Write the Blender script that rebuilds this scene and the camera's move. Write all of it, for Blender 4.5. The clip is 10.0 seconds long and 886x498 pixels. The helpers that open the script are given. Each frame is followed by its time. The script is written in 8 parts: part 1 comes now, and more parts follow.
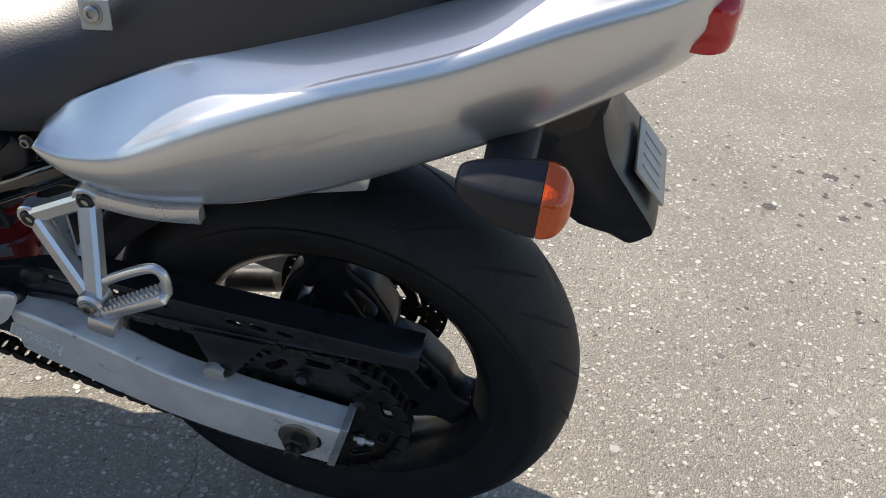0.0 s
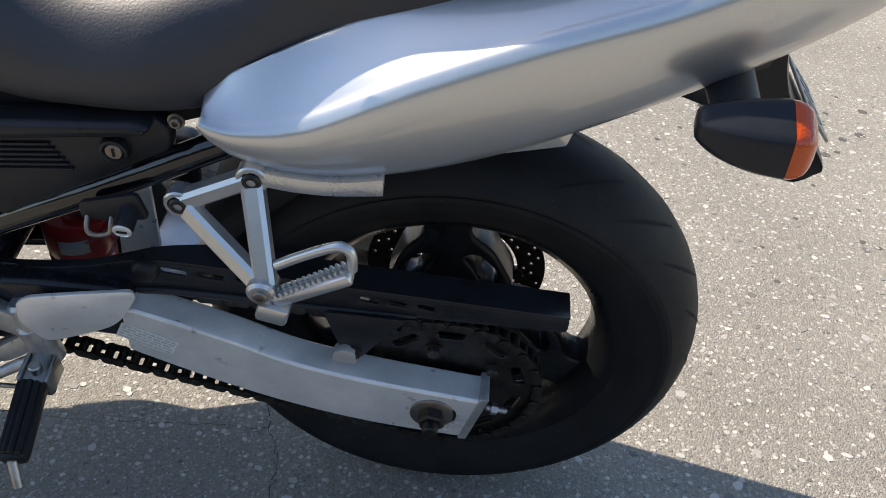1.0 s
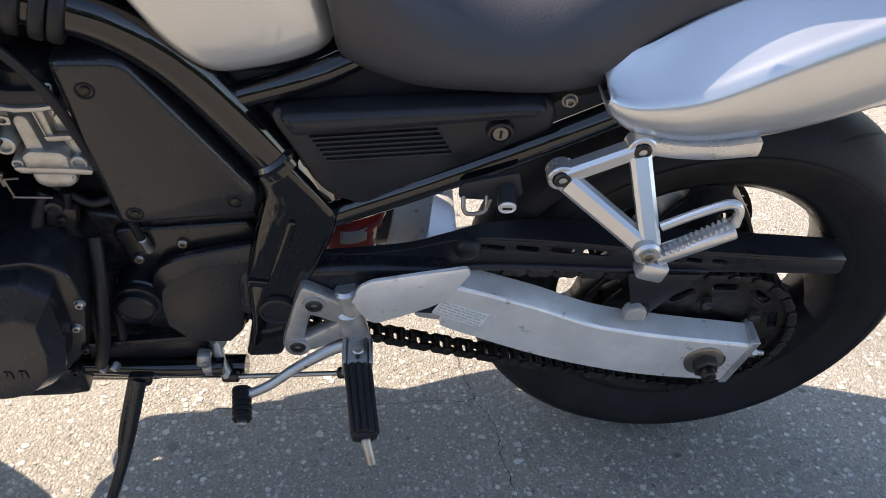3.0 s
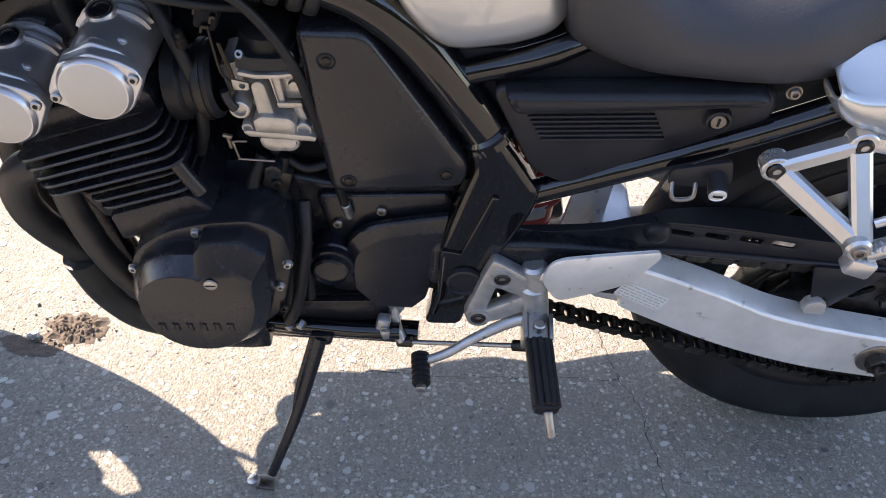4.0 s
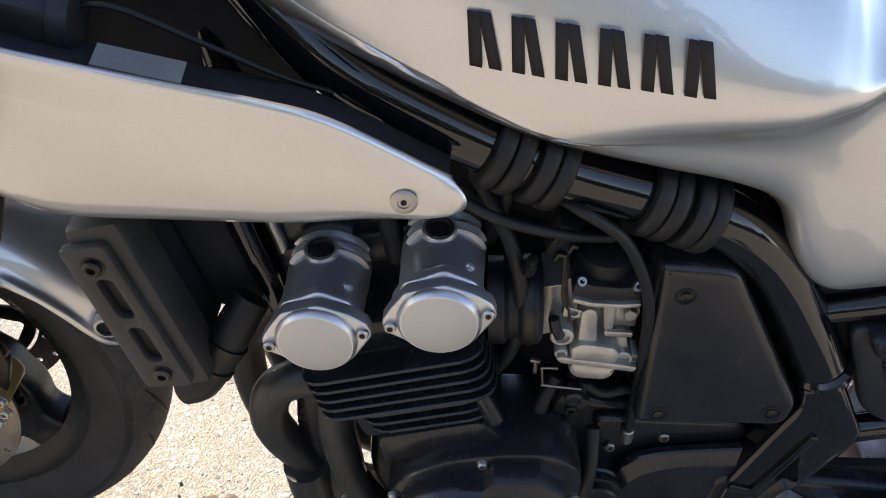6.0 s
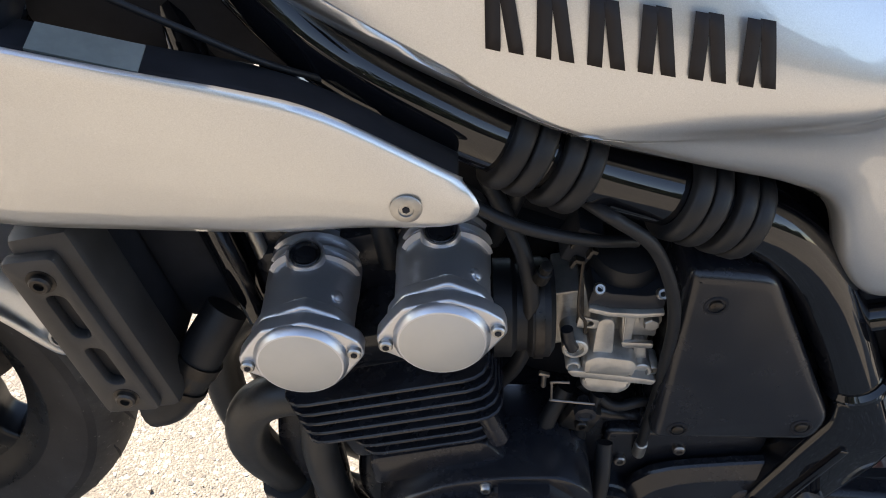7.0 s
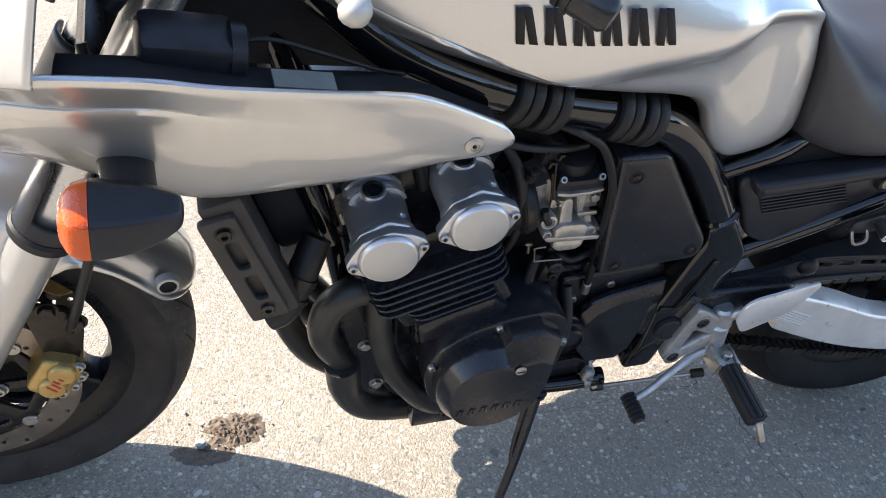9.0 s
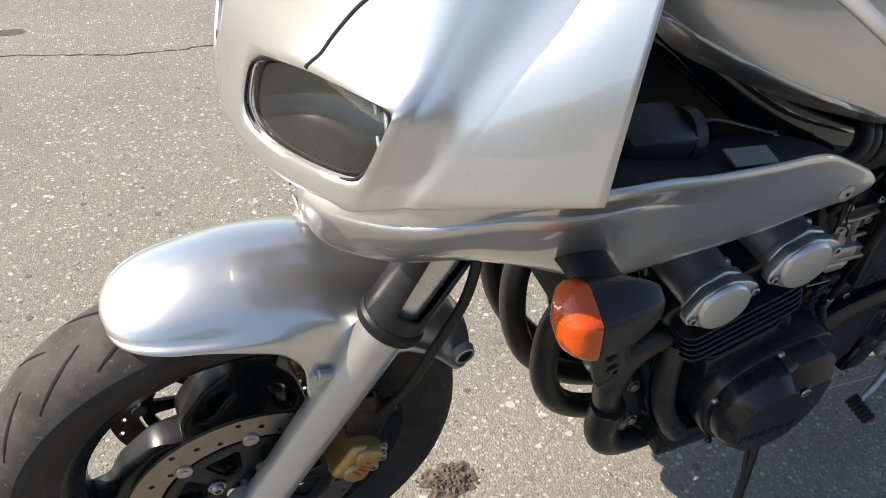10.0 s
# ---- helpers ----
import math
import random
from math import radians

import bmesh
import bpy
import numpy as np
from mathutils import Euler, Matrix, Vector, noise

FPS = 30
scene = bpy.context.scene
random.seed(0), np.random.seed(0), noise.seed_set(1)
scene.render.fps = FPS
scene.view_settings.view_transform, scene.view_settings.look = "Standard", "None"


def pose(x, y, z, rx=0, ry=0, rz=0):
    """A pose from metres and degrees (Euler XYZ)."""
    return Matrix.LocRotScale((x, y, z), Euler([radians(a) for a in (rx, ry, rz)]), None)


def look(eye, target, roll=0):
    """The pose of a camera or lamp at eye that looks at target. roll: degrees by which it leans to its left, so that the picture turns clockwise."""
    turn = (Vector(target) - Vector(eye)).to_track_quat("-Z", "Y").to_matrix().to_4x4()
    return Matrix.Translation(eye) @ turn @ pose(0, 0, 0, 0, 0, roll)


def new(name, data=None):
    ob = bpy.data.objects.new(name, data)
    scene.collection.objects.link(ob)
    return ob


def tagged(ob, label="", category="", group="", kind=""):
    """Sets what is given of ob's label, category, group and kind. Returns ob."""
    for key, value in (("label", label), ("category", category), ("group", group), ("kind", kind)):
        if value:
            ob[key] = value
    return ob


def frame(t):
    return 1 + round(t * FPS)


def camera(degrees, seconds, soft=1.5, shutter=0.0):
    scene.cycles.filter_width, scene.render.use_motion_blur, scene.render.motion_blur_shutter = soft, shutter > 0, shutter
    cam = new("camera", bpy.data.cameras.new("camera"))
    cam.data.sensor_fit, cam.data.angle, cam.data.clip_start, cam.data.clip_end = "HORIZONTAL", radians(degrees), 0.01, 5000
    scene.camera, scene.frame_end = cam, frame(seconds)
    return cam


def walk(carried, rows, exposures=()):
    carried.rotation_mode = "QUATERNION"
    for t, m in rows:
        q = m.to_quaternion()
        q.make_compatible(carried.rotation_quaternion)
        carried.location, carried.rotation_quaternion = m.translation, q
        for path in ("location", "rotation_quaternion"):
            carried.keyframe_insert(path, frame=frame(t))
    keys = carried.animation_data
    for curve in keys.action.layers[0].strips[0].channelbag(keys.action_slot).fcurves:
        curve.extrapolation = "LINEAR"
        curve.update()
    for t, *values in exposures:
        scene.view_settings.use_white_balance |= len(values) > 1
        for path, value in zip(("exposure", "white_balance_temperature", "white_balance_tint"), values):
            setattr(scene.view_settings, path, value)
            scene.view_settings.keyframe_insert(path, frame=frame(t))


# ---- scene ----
cam = camera(52.9, 10.0, 1.0)
# the clip's own brightening and darkening: seconds, stops, kelvin, tint
EXPOSURES = [(0.0, 1.0, 6950, 12), (1.5, 1.25, 6950, 12), (2.5, 1.58, 7250, 14), (4.5, 2.16, 7400, 22), (5.4, 2.15, 7300, 19), (6.0, 1.86, 7500, 16), (7.5, 2.08, 7350, 16), (8.5, 2.22, 7050, 16), (9.2, 1.76, 7100, 14), (10.0, 1.0, 7100, 12)]
PATH = [
    (0, (0.009, -0.022, 1.101), (-0.228, 1.625, -0.009), 6.5),
    (0.5, (-0.148, -0.001, 1.062), (-0.242, 1.626, -0.097), 6.6),
    (1, (-0.262, -0.036, 1.051), (-0.256, 1.604, -0.093), 6.4),
    (1.5, (-0.377, -0.138, 1.058), (-0.271, 1.534, -0.034), 6.3),
    (2, (-0.466, -0.179, 1.055), (-0.303, 1.501, -0.018), 7.6),
    (2.5, (-0.583, -0.144, 1.029), (-0.331, 1.504, -0.075), 8.0),
    (3, (-0.724, -0.104, 1.033), (-0.494, 1.518, -0.114), 6.2),
    (3.2, (-0.763, -0.093, 1.039), (-0.575, 1.524, -0.123), 5.3),
    (4.3, (-0.91, -0.127, 1.037), (-0.842, 1.458, -0.181), 7.2),
    (4.5, (-0.945, -0.136, 1.037), (-0.857, 1.463, -0.161), 8.0),
    (5, (-1.032, -0.154, 1.048), (-0.863, 1.504, -0.058), 9.4),
    (5.5, (-1.119, -0.075, 1.048), (-0.946, 1.627, 0.012), 9.9),
    (6, (-1.21, 0.034, 1.042), (-1.085, 1.751, 0.024), 10.0),
    (6.2, (-1.226, 0.062, 1.037), (-1.103, 1.781, 0.022), 10.2),
    (7.3, (-1.229, 0.126, 1.004), (-0.991, 1.778, -0.099), 11.0),
    (7.5, (-1.224, 0.123, 0.998), (-0.957, 1.748, -0.137), 10.9),
    (8, (-1.232, 0.076, 1.022), (-0.873, 1.65, -0.158), 10.1),
    (8.5, (-1.314, -0.021, 1.088), (-0.803, 1.527, -0.071), 9.7),
    (9, (-1.485, -0.125, 1.155), (-0.892, 1.407, 0.015), 9.0),
    (9.5, (-1.666, -0.063, 1.16), (-1.033, 1.454, 0.021), 6.9),
    (10, (-1.893, 0.052, 1.176), (-1.153, 1.527, 0.047), 5.3),
]
walk(cam, [(t, look(eye, target, roll)) for t, eye, target, roll in PATH], EXPOSURES)

# ---- light ----
SUN = Vector((-1.0, 0.50, 1.0)).normalized()
world = bpy.data.worlds.new("sky")
scene.world = world
world.use_nodes = True
_n, _l = world.node_tree.nodes, world.node_tree.links
_sky = _n.new("ShaderNodeTexSky")
_sky.sky_type = "NISHITA"
_sky.sun_disc = False
_sky.sun_elevation = math.asin(SUN.z)
_sky.sun_rotation = math.atan2(SUN.x, SUN.y)
_sky.air_density, _sky.dust_density, _sky.ozone_density = 1.0, 0.5, 2.0
_bg = _n["Background"]
_bg.inputs["Strength"].default_value = 0.120
_l.new(_sky.outputs[0], _bg.inputs["Color"])
sun = new("sun", bpy.data.lights.new("sun", "SUN"))
sun.data.energy, sun.data.angle, sun.data.color = 4.4, radians(0.6), (1.0, 0.93, 0.82)
sun.matrix_world = look((0, 0, 5), Vector((0, 0, 5)) - SUN)


# ---- materials ----
def material(name, color, rough=0.5, metal=0.0, coat=0.0, coat_rough=0.08, noise_scale=0.0, noise_amount=0.0,
             rough_amount=0.0, bump_scale=0.0, bump=0.0, bump_dist=0.001, spec=0.5, speck=None, random_amount=0.0):
    m = bpy.data.materials.new(name)
    m.use_nodes = True
    n, l = m.node_tree.nodes, m.node_tree.links
    b = n["Principled BSDF"]
    b.inputs["Base Color"].default_value = (*color, 1)
    b.inputs["Roughness"].default_value = rough
    b.inputs["Metallic"].default_value = metal
    b.inputs["Coat Weight"].default_value = coat
    b.inputs["Coat Roughness"].default_value = coat_rough
    b.inputs["Specular IOR Level"].default_value = spec
    tc = n.new("ShaderNodeTexCoord")
    out = None
    if noise_scale:
        tex = n.new("ShaderNodeTexNoise")
        tex.inputs["Scale"].default_value = noise_scale
        tex.inputs["Detail"].default_value = 6
        tex.inputs["Roughness"].default_value = 0.65
        l.new(tc.outputs["Object"], tex.inputs["Vector"])
        if noise_amount:
            ramp = n.new("ShaderNodeMapRange")
            ramp.inputs["From Min"].default_value, ramp.inputs["From Max"].default_value = 0.3, 0.7
            ramp.inputs["To Min"].default_value, ramp.inputs["To Max"].default_value = 1 - noise_amount, 1 + noise_amount
            l.new(tex.outputs["Fac"], ramp.inputs["Value"])
            mul = n.new("ShaderNodeVectorMath")
            mul.operation = "SCALE"
            mul.inputs[0].default_value = color
            l.new(ramp.outputs[0], mul.inputs["Scale"])
            out = mul.outputs[0]
        if rough_amount:
            rr = n.new("ShaderNodeMapRange")
            rr.inputs["From Min"].default_value, rr.inputs["From Max"].default_value = 0.3, 0.7
            rr.inputs["To Min"].default_value, rr.inputs["To Max"].default_value = max(0, rough - rough_amount), min(1, rough + rough_amount)
            l.new(tex.outputs["Fac"], rr.inputs["Value"])
            l.new(rr.outputs[0], b.inputs["Roughness"])
    if speck:
        # small scattered dust or stone specks: scale, threshold, colour
        sc, th, col = speck
        t2 = n.new("ShaderNodeTexNoise")
        t2.inputs["Scale"].default_value = sc
        t2.inputs["Detail"].default_value = 3
        l.new(tc.outputs["Object"], t2.inputs["Vector"])
        r2 = n.new("ShaderNodeMapRange")
        r2.inputs["From Min"].default_value, r2.inputs["From Max"].default_value = th, th + 0.08
        l.new(t2.outputs["Fac"], r2.inputs["Value"])
        mx = n.new("ShaderNodeMix")
        mx.data_type = "RGBA"
        mx.inputs["A"].default_value = (*color, 1)
        mx.inputs["B"].default_value = (*col, 1)
        l.new(r2.outputs[0], mx.inputs["Factor"])
        if out:
            l.new(out, mx.inputs["A"])
        out = mx.outputs["Result"]
    if random_amount:
        oi = n.new("ShaderNodeObjectInfo")
        mr = n.new("ShaderNodeMapRange")
        mr.inputs["To Min"].default_value, mr.inputs["To Max"].default_value = 1 - random_amount, 1 + random_amount
        l.new(oi.outputs["Random"], mr.inputs["Value"])
        v = n.new("ShaderNodeVectorMath")
        v.operation = "SCALE"
        v.inputs[0].default_value = color
        if out:
            l.new(out, v.inputs[0])
        l.new(mr.outputs[0], v.inputs["Scale"])
        out = v.outputs[0]
    if out:
        l.new(out, b.inputs["Base Color"])
    if bump_scale:
        t3 = n.new("ShaderNodeTexNoise")
        t3.inputs["Scale"].default_value = bump_scale
        t3.inputs["Detail"].default_value = 4
        l.new(tc.outputs["Object"], t3.inputs["Vector"])
        bp = n.new("ShaderNodeBump")
        bp.inputs["Strength"].default_value = bump
        bp.inputs["Distance"].default_value = bump_dist
        l.new(t3.outputs["Fac"], bp.inputs["Height"])
        l.new(bp.outputs[0], b.inputs["Normal"])
    return m


SILVER = material("silver_paint", (0.585, 0.585, 0.576), 0.35, 0.84, 1.0, 0.03, noise_scale=1500, noise_amount=0.12, rough_amount=0.02, bump_scale=2600, bump=0.035)
SILVER.node_tree.nodes["Principled BSDF"].inputs["Coat IOR"].default_value = 1.75
BLACK_GLOSS = material("black_gloss_paint", (0.0045, 0.0046, 0.0058), 0.04, 0, 0.0, 0.02, spec=0.6, noise_scale=14, rough_amount=0.02, bump_scale=22, bump=0.025, bump_dist=0.002, speck=(420, 0.74, (0.12, 0.12, 0.12)))
BLACK_ENGINE = material("black_engine_paint", (0.0120, 0.0124, 0.0155), 0.25, 0, spec=0.36, noise_scale=30, noise_amount=0.35, rough_amount=0.08, bump_scale=500, bump=0.05, speck=(300, 0.74, (0.09, 0.085, 0.08)))
BLACK_SATIN = material("black_satin_cover", (0.0115, 0.0120, 0.0148), 0.25, 0, spec=0.45, noise_scale=18, noise_amount=0.25, rough_amount=0.06, bump_scale=1200, bump=0.04, speck=(500, 0.77, (0.08, 0.08, 0.08)))
PLASTIC = material("black_plastic", (0.0165, 0.0170, 0.0200), 0.33, 0, spec=0.3, noise_scale=20, noise_amount=0.25, rough_amount=0.08, bump_scale=1500, bump=0.06, speck=(350, 0.76, (0.12, 0.12, 0.12)))
# black guard plastic, base raised to brown for the light it reflects
GUARD = material("lit_brown_guard_plastic", (0.034, 0.031, 0.029), 0.45, 0, spec=0.3, noise_scale=22, noise_amount=0.3, rough_amount=0.08, bump_scale=1200, bump=0.06, speck=(300, 0.74, (0.12, 0.11, 0.10)))
DARK = material("dark_inner_plastic", (0.0170, 0.0172, 0.0195), 0.7, 0, spec=0.12, noise_scale=25, noise_amount=0.3)
RUBBER = material("tyre_rubber", (0.0150, 0.0150, 0.0155), 0.6, 0, noise_scale=16, noise_amount=0.4, rough_amount=0.1, bump_scale=350, bump=0.25, spec=0.2, speck=(230, 0.69, (0.075, 0.07, 0.065)))
DUSTY_RUBBER = material("dusty_tread_rubber", (0.060, 0.055, 0.050), 0.8, 0, noise_scale=22, noise_amount=0.45, rough_amount=0.1, bump_scale=350, bump=0.3, spec=0.2, speck=(160, 0.64, (0.13, 0.12, 0.105)))
DUSTY_SIDE = material("dusty_side_wall_rubber", (0.034, 0.031, 0.029), 0.65, 0, noise_scale=18, noise_amount=0.4, rough_amount=0.1, bump_scale=350, bump=0.25, spec=0.2, speck=(200, 0.68, (0.10, 0.09, 0.08)))
WHEEL_BLACK = material("satin_black_wheel_paint", (0.0085, 0.0087, 0.0098), 0.30, 0, spec=0.3, noise_scale=25, noise_amount=0.3, rough_amount=0.08, speck=(300, 0.72, (0.07, 0.065, 0.06)))
RUBBER_SOFT = material("soft_rubber", (0.0115, 0.0117, 0.0128), 0.45, 0, spec=0.28, noise_scale=40, noise_amount=0.2, bump_scale=700, bump=0.15)
VINYL = material("seat_vinyl", (0.025, 0.0255, 0.030), 0.48, 0, spec=0.60, noise_scale=10, noise_amount=0.2, rough_amount=0.06, bump_scale=420, bump=0.3, bump_dist=0.0012, speck=(260, 0.765, (0.10, 0.10, 0.10)))
ALU = material("brushed_aluminium", (0.76, 0.75, 0.725), 0.34, 0.48, noise_scale=14, noise_amount=0.14, rough_amount=0.1, bump_scale=800, bump=0.05, speck=(45, 0.66, (0.34, 0.33, 0.31)))
ALU_CAST = material("cast_aluminium", (0.46, 0.46, 0.45), 0.40, 0.75, noise_scale=35, noise_amount=0.25, rough_amount=0.12, bump_scale=400, bump=0.12, speck=(90, 0.66, (0.16, 0.155, 0.145)))
POLISHED = material("polished_alloy", (0.55, 0.55, 0.545), 0.28, 0.82, noise_scale=9, noise_amount=0.06, rough_amount=0.05)
FORK_SILVER = material("silver_fork_paint", (0.52, 0.52, 0.51), 0.40, 0.78, 0.5, 0.10, noise_scale=25, noise_amount=0.05, rough_amount=0.04)
ALU_MATT = material("matt_silver_paint", (0.45, 0.44, 0.415), 0.45, 0.5, noise_scale=15, noise_amount=0.06, rough_amount=0.05)
CARB = material("carburettor_alloy", (0.46, 0.44, 0.405), 0.42, 0.75, noise_scale=45, noise_amount=0.25, rough_amount=0.12, bump_scale=300, bump=0.15)
STEEL = material("zinc_steel", (0.40, 0.39, 0.37), 0.38, 0.95, noise_scale=60, noise_amount=0.25, rough_amount=0.1)
CAM_ALLOY = material("cast_cam_alloy", (0.56, 0.565, 0.585), 0.36, 0.86, noise_scale=18, noise_amount=0.06, rough_amount=0.04, bump_scale=700, bump=0.02)
CHROME = material("chrome", (0.75, 0.75, 0.75), 0.12, 1.0, noise_scale=20, rough_amount=0.06)
DARK_STEEL = material("oily_chain_steel", (0.045, 0.04, 0.036), 0.4, 0.8, noise_scale=80, noise_amount=0.5, rough_amount=0.15, random_amount=0.3)
DISC_STEEL = material("brake_disc_steel", (0.27, 0.24, 0.21), 0.36, 0.95, noise_scale=40, noise_amount=0.2, rough_amount=0.1)
GOLD = material("gold_anodised_caliper", (0.42, 0.29, 0.11), 0.42, 0.7, noise_scale=40, noise_amount=0.25, rough_amount=0.08, speck=(120, 0.66, (0.2, 0.15, 0.08)))
RED_PAINT = material("red_spring_paint", (0.30, 0.012, 0.012), 0.35, 0, 0.4, noise_scale=30, noise_amount=0.25)
EXHAUST = material("black_exhaust_coating", (0.0150, 0.0147, 0.0142), 0.42, 0, noise_scale=40, noise_amount=0.5, rough_amount=0.12, bump_scale=500, bump=0.2)
LEAF = material("hedge_leaf", (0.035, 0.055, 0.022), 0.6, noise_scale=3, noise_amount=0.4)
TWIG = material("hedge_twigs", (0.02, 0.022, 0.014), 0.9, noise_scale=6, noise_amount=0.4)
LETTER = material("dark_lettering", (0.022, 0.018, 0.017), 0.6, 0, spec=0.2)
STICKER = material("label_paper", (0.62, 0.64, 0.62), 0.4, 0, noise_scale=60, noise_amount=0.08)
STICKER_INK = material("label_ink", (0.40, 0.41, 0.41), 0.5)
PLATE_WHITE = material("plate_paint", (0.40, 0.35, 0.28), 0.45, noise_scale=40, noise_amount=0.12)
RED_MARK = material("red_mark", (0.45, 0.03, 0.02), 0.5)
WARM_TAG = material("pale_tag", (0.42, 0.40, 0.34), 0.5, noise_scale=50, noise_amount=0.12)
# pale grey-green label with the shade it lies in put into its colour
SHADE_TAG = material("shaded_grey_green_tag", (0.14, 0.15, 0.135), 0.8, spec=0.2, noise_scale=60, noise_amount=0.15)


def lens(name, color, rough=0.05):
    m = bpy.data.materials.new(name)
    m.use_nodes = True
    n, l = m.node_tree.nodes, m.node_tree.links
    b = n["Principled BSDF"]
    b.inputs["Base Color"].default_value = (*color, 1)
    b.inputs["Roughness"].default_value = rough
    b.inputs["Transmission Weight"].default_value = 0.15
    b.inputs["IOR"].default_value = 1.45
    b.inputs["Coat Weight"].default_value = 0.5
    b.inputs["Coat Roughness"].default_value = 0.03
    tc, w = n.new("ShaderNodeTexCoord"), n.new("ShaderNodeTexVoronoi")
    w.inputs["Scale"].default_value = 400
    l.new(tc.outputs["Object"], w.inputs["Vector"])
    bp = n.new("ShaderNodeBump")
    bp.inputs["Strength"].default_value, bp.inputs["Distance"].default_value = 0.4, 0.0008
    l.new(w.outputs["Distance"], bp.inputs["Height"])
    l.new(bp.outputs[0], b.inputs["Normal"])
    return m


AMBER = lens("amber_lens", (0.62, 0.075, 0.002), 0.06)
RED_LENS = lens("red_lens", (0.55, 0.01, 0.012))
GLASS = bpy.data.materials.new("clear_glass")
GLASS.use_nodes = True
_p = GLASS.node_tree.nodes["Principled BSDF"]
_p.inputs["Base Color"].default_value = (0.95, 0.97, 0.96, 1)
_p.inputs["Roughness"].default_value = 0.03
_p.inputs["Transmission Weight"].default_value = 1.0
_p.inputs["IOR"].default_value = 1.3
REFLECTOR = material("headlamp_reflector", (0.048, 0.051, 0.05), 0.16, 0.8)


def asphalt():
    m = bpy.data.materials.new("worn_asphalt")
    m.use_nodes = True
    n, l = m.node_tree.nodes, m.node_tree.links
    b = n["Principled BSDF"]
    b.inputs["Roughness"].default_value = 0.88
    b.inputs["Specular IOR Level"].default_value = 0.3
    tc = n.new("ShaderNodeTexCoord")

    def ramp(stops):
        r = n.new("ShaderNodeValToRGB")
        r.color_ramp.elements[0].position, r.color_ramp.elements[0].color = stops[0][0], (*stops[0][1], 1)
        r.color_ramp.elements[1].position, r.color_ramp.elements[1].color = stops[-1][0], (*stops[-1][1], 1)
        for p, c in stops[1:-1]:
            r.color_ramp.elements.new(p).color = (*c, 1)
        return r

    def tex(kind, scale, **kw):
        t = n.new(kind)
        t.inputs["Scale"].default_value = scale
        for k, v in kw.items():
            t.inputs[k].default_value = v
        l.new(tc.outputs["Object"], t.inputs["Vector"])
        return t

    def mix(fac, a, c, kind="MIX"):
        x = n.new("ShaderNodeMix")
        x.data_type, x.blend_type = "RGBA", kind
        for sock, val in (("Factor", fac), ("A", a), ("B", c)):
            s = [i for i in x.inputs if i.name == sock and (i.type == "RGBA" or sock == "Factor" and i.type == "VALUE")][0]
            if isinstance(val, (tuple, float, int)):
                s.default_value = val
            else:
                l.new(val, s)
        return [o for o in x.outputs if o.type == "RGBA"][0]

    # sandy binder, grains of many tones, then larger pale and dark stones
    fine = tex("ShaderNodeTexNoise", 420, Detail=4, Roughness=0.7)
    base = ramp([(0.30, (0.075, 0.070, 0.064)), (0.5, (0.21, 0.197, 0.176)), (0.72, (0.36, 0.345, 0.31))])
    l.new(fine.outputs["Fac"], base.inputs[0])
    grain = tex("ShaderNodeTexVoronoi", 270, Randomness=1.0)
    gr = ramp([(0.0, (0.09, 0.085, 0.08)), (0.3, (0.19, 0.178, 0.16)), (0.75, (0.27, 0.255, 0.228)), (0.86, (0.42, 0.405, 0.37)), (1.0, (0.60, 0.58, 0.54))])
    l.new(grain.outputs["Color"], gr.inputs[0])
    c1 = mix(0.55, base.outputs[0], gr.outputs[0])
    # scattered stones: a few of the cells, rounded off
    stone = tex("ShaderNodeTexVoronoi", 85, Randomness=1.0)
    pick = n.new("ShaderNodeSeparateColor")
    l.new(stone.outputs["Color"], pick.inputs[0])
    few = ramp([(0.62, (0, 0, 0)), (0.66, (1, 1, 1))])
    l.new(pick.outputs[0], few.inputs[0])
    body = ramp([(0.30, (1, 1, 1)), (0.40, (0, 0, 0))])
    l.new(stone.outputs["Distance"], body.inputs[0])
    mask = mix(1.0, few.outputs[0], body.outputs[0], "MULTIPLY")
    tone = ramp([(0.0, (0.12, 0.115, 0.11)), (0.35, (0.27, 0.26, 0.235)), (1.0, (0.50, 0.485, 0.45))])
    l.new(pick.outputs[1], tone.inputs[0])
    c1 = mix(mask, c1, tone.outputs[0])
    wide = tex("ShaderNodeTexNoise", 1.7, Detail=6)
    wr = ramp([(0.3, (0.96, 0.94, 0.90)), (0.7, (1.24, 1.22, 1.15))])
    l.new(wide.outputs["Fac"], wr.inputs[0])
    c2 = mix(1.0, c1, wr.outputs[0], "MULTIPLY")
    l.new(c2, b.inputs["Base Color"])
    add = n.new("ShaderNodeMath")
    add.operation = "MULTIPLY_ADD"
    add.inputs[1].default_value = -0.8
    l.new(grain.outputs["Distance"], add.inputs[0])
    l.new(fine.outputs["Fac"], add.inputs[2])
    bp = n.new("ShaderNodeBump")
    bp.inputs["Strength"].default_value, bp.inputs["Distance"].default_value = 0.9, 0.0026
    l.new(add.outputs[0], bp.inputs["Height"])
    l.new(bp.outputs[0], b.inputs["Normal"])
    return m


ASPHALT = asphalt()


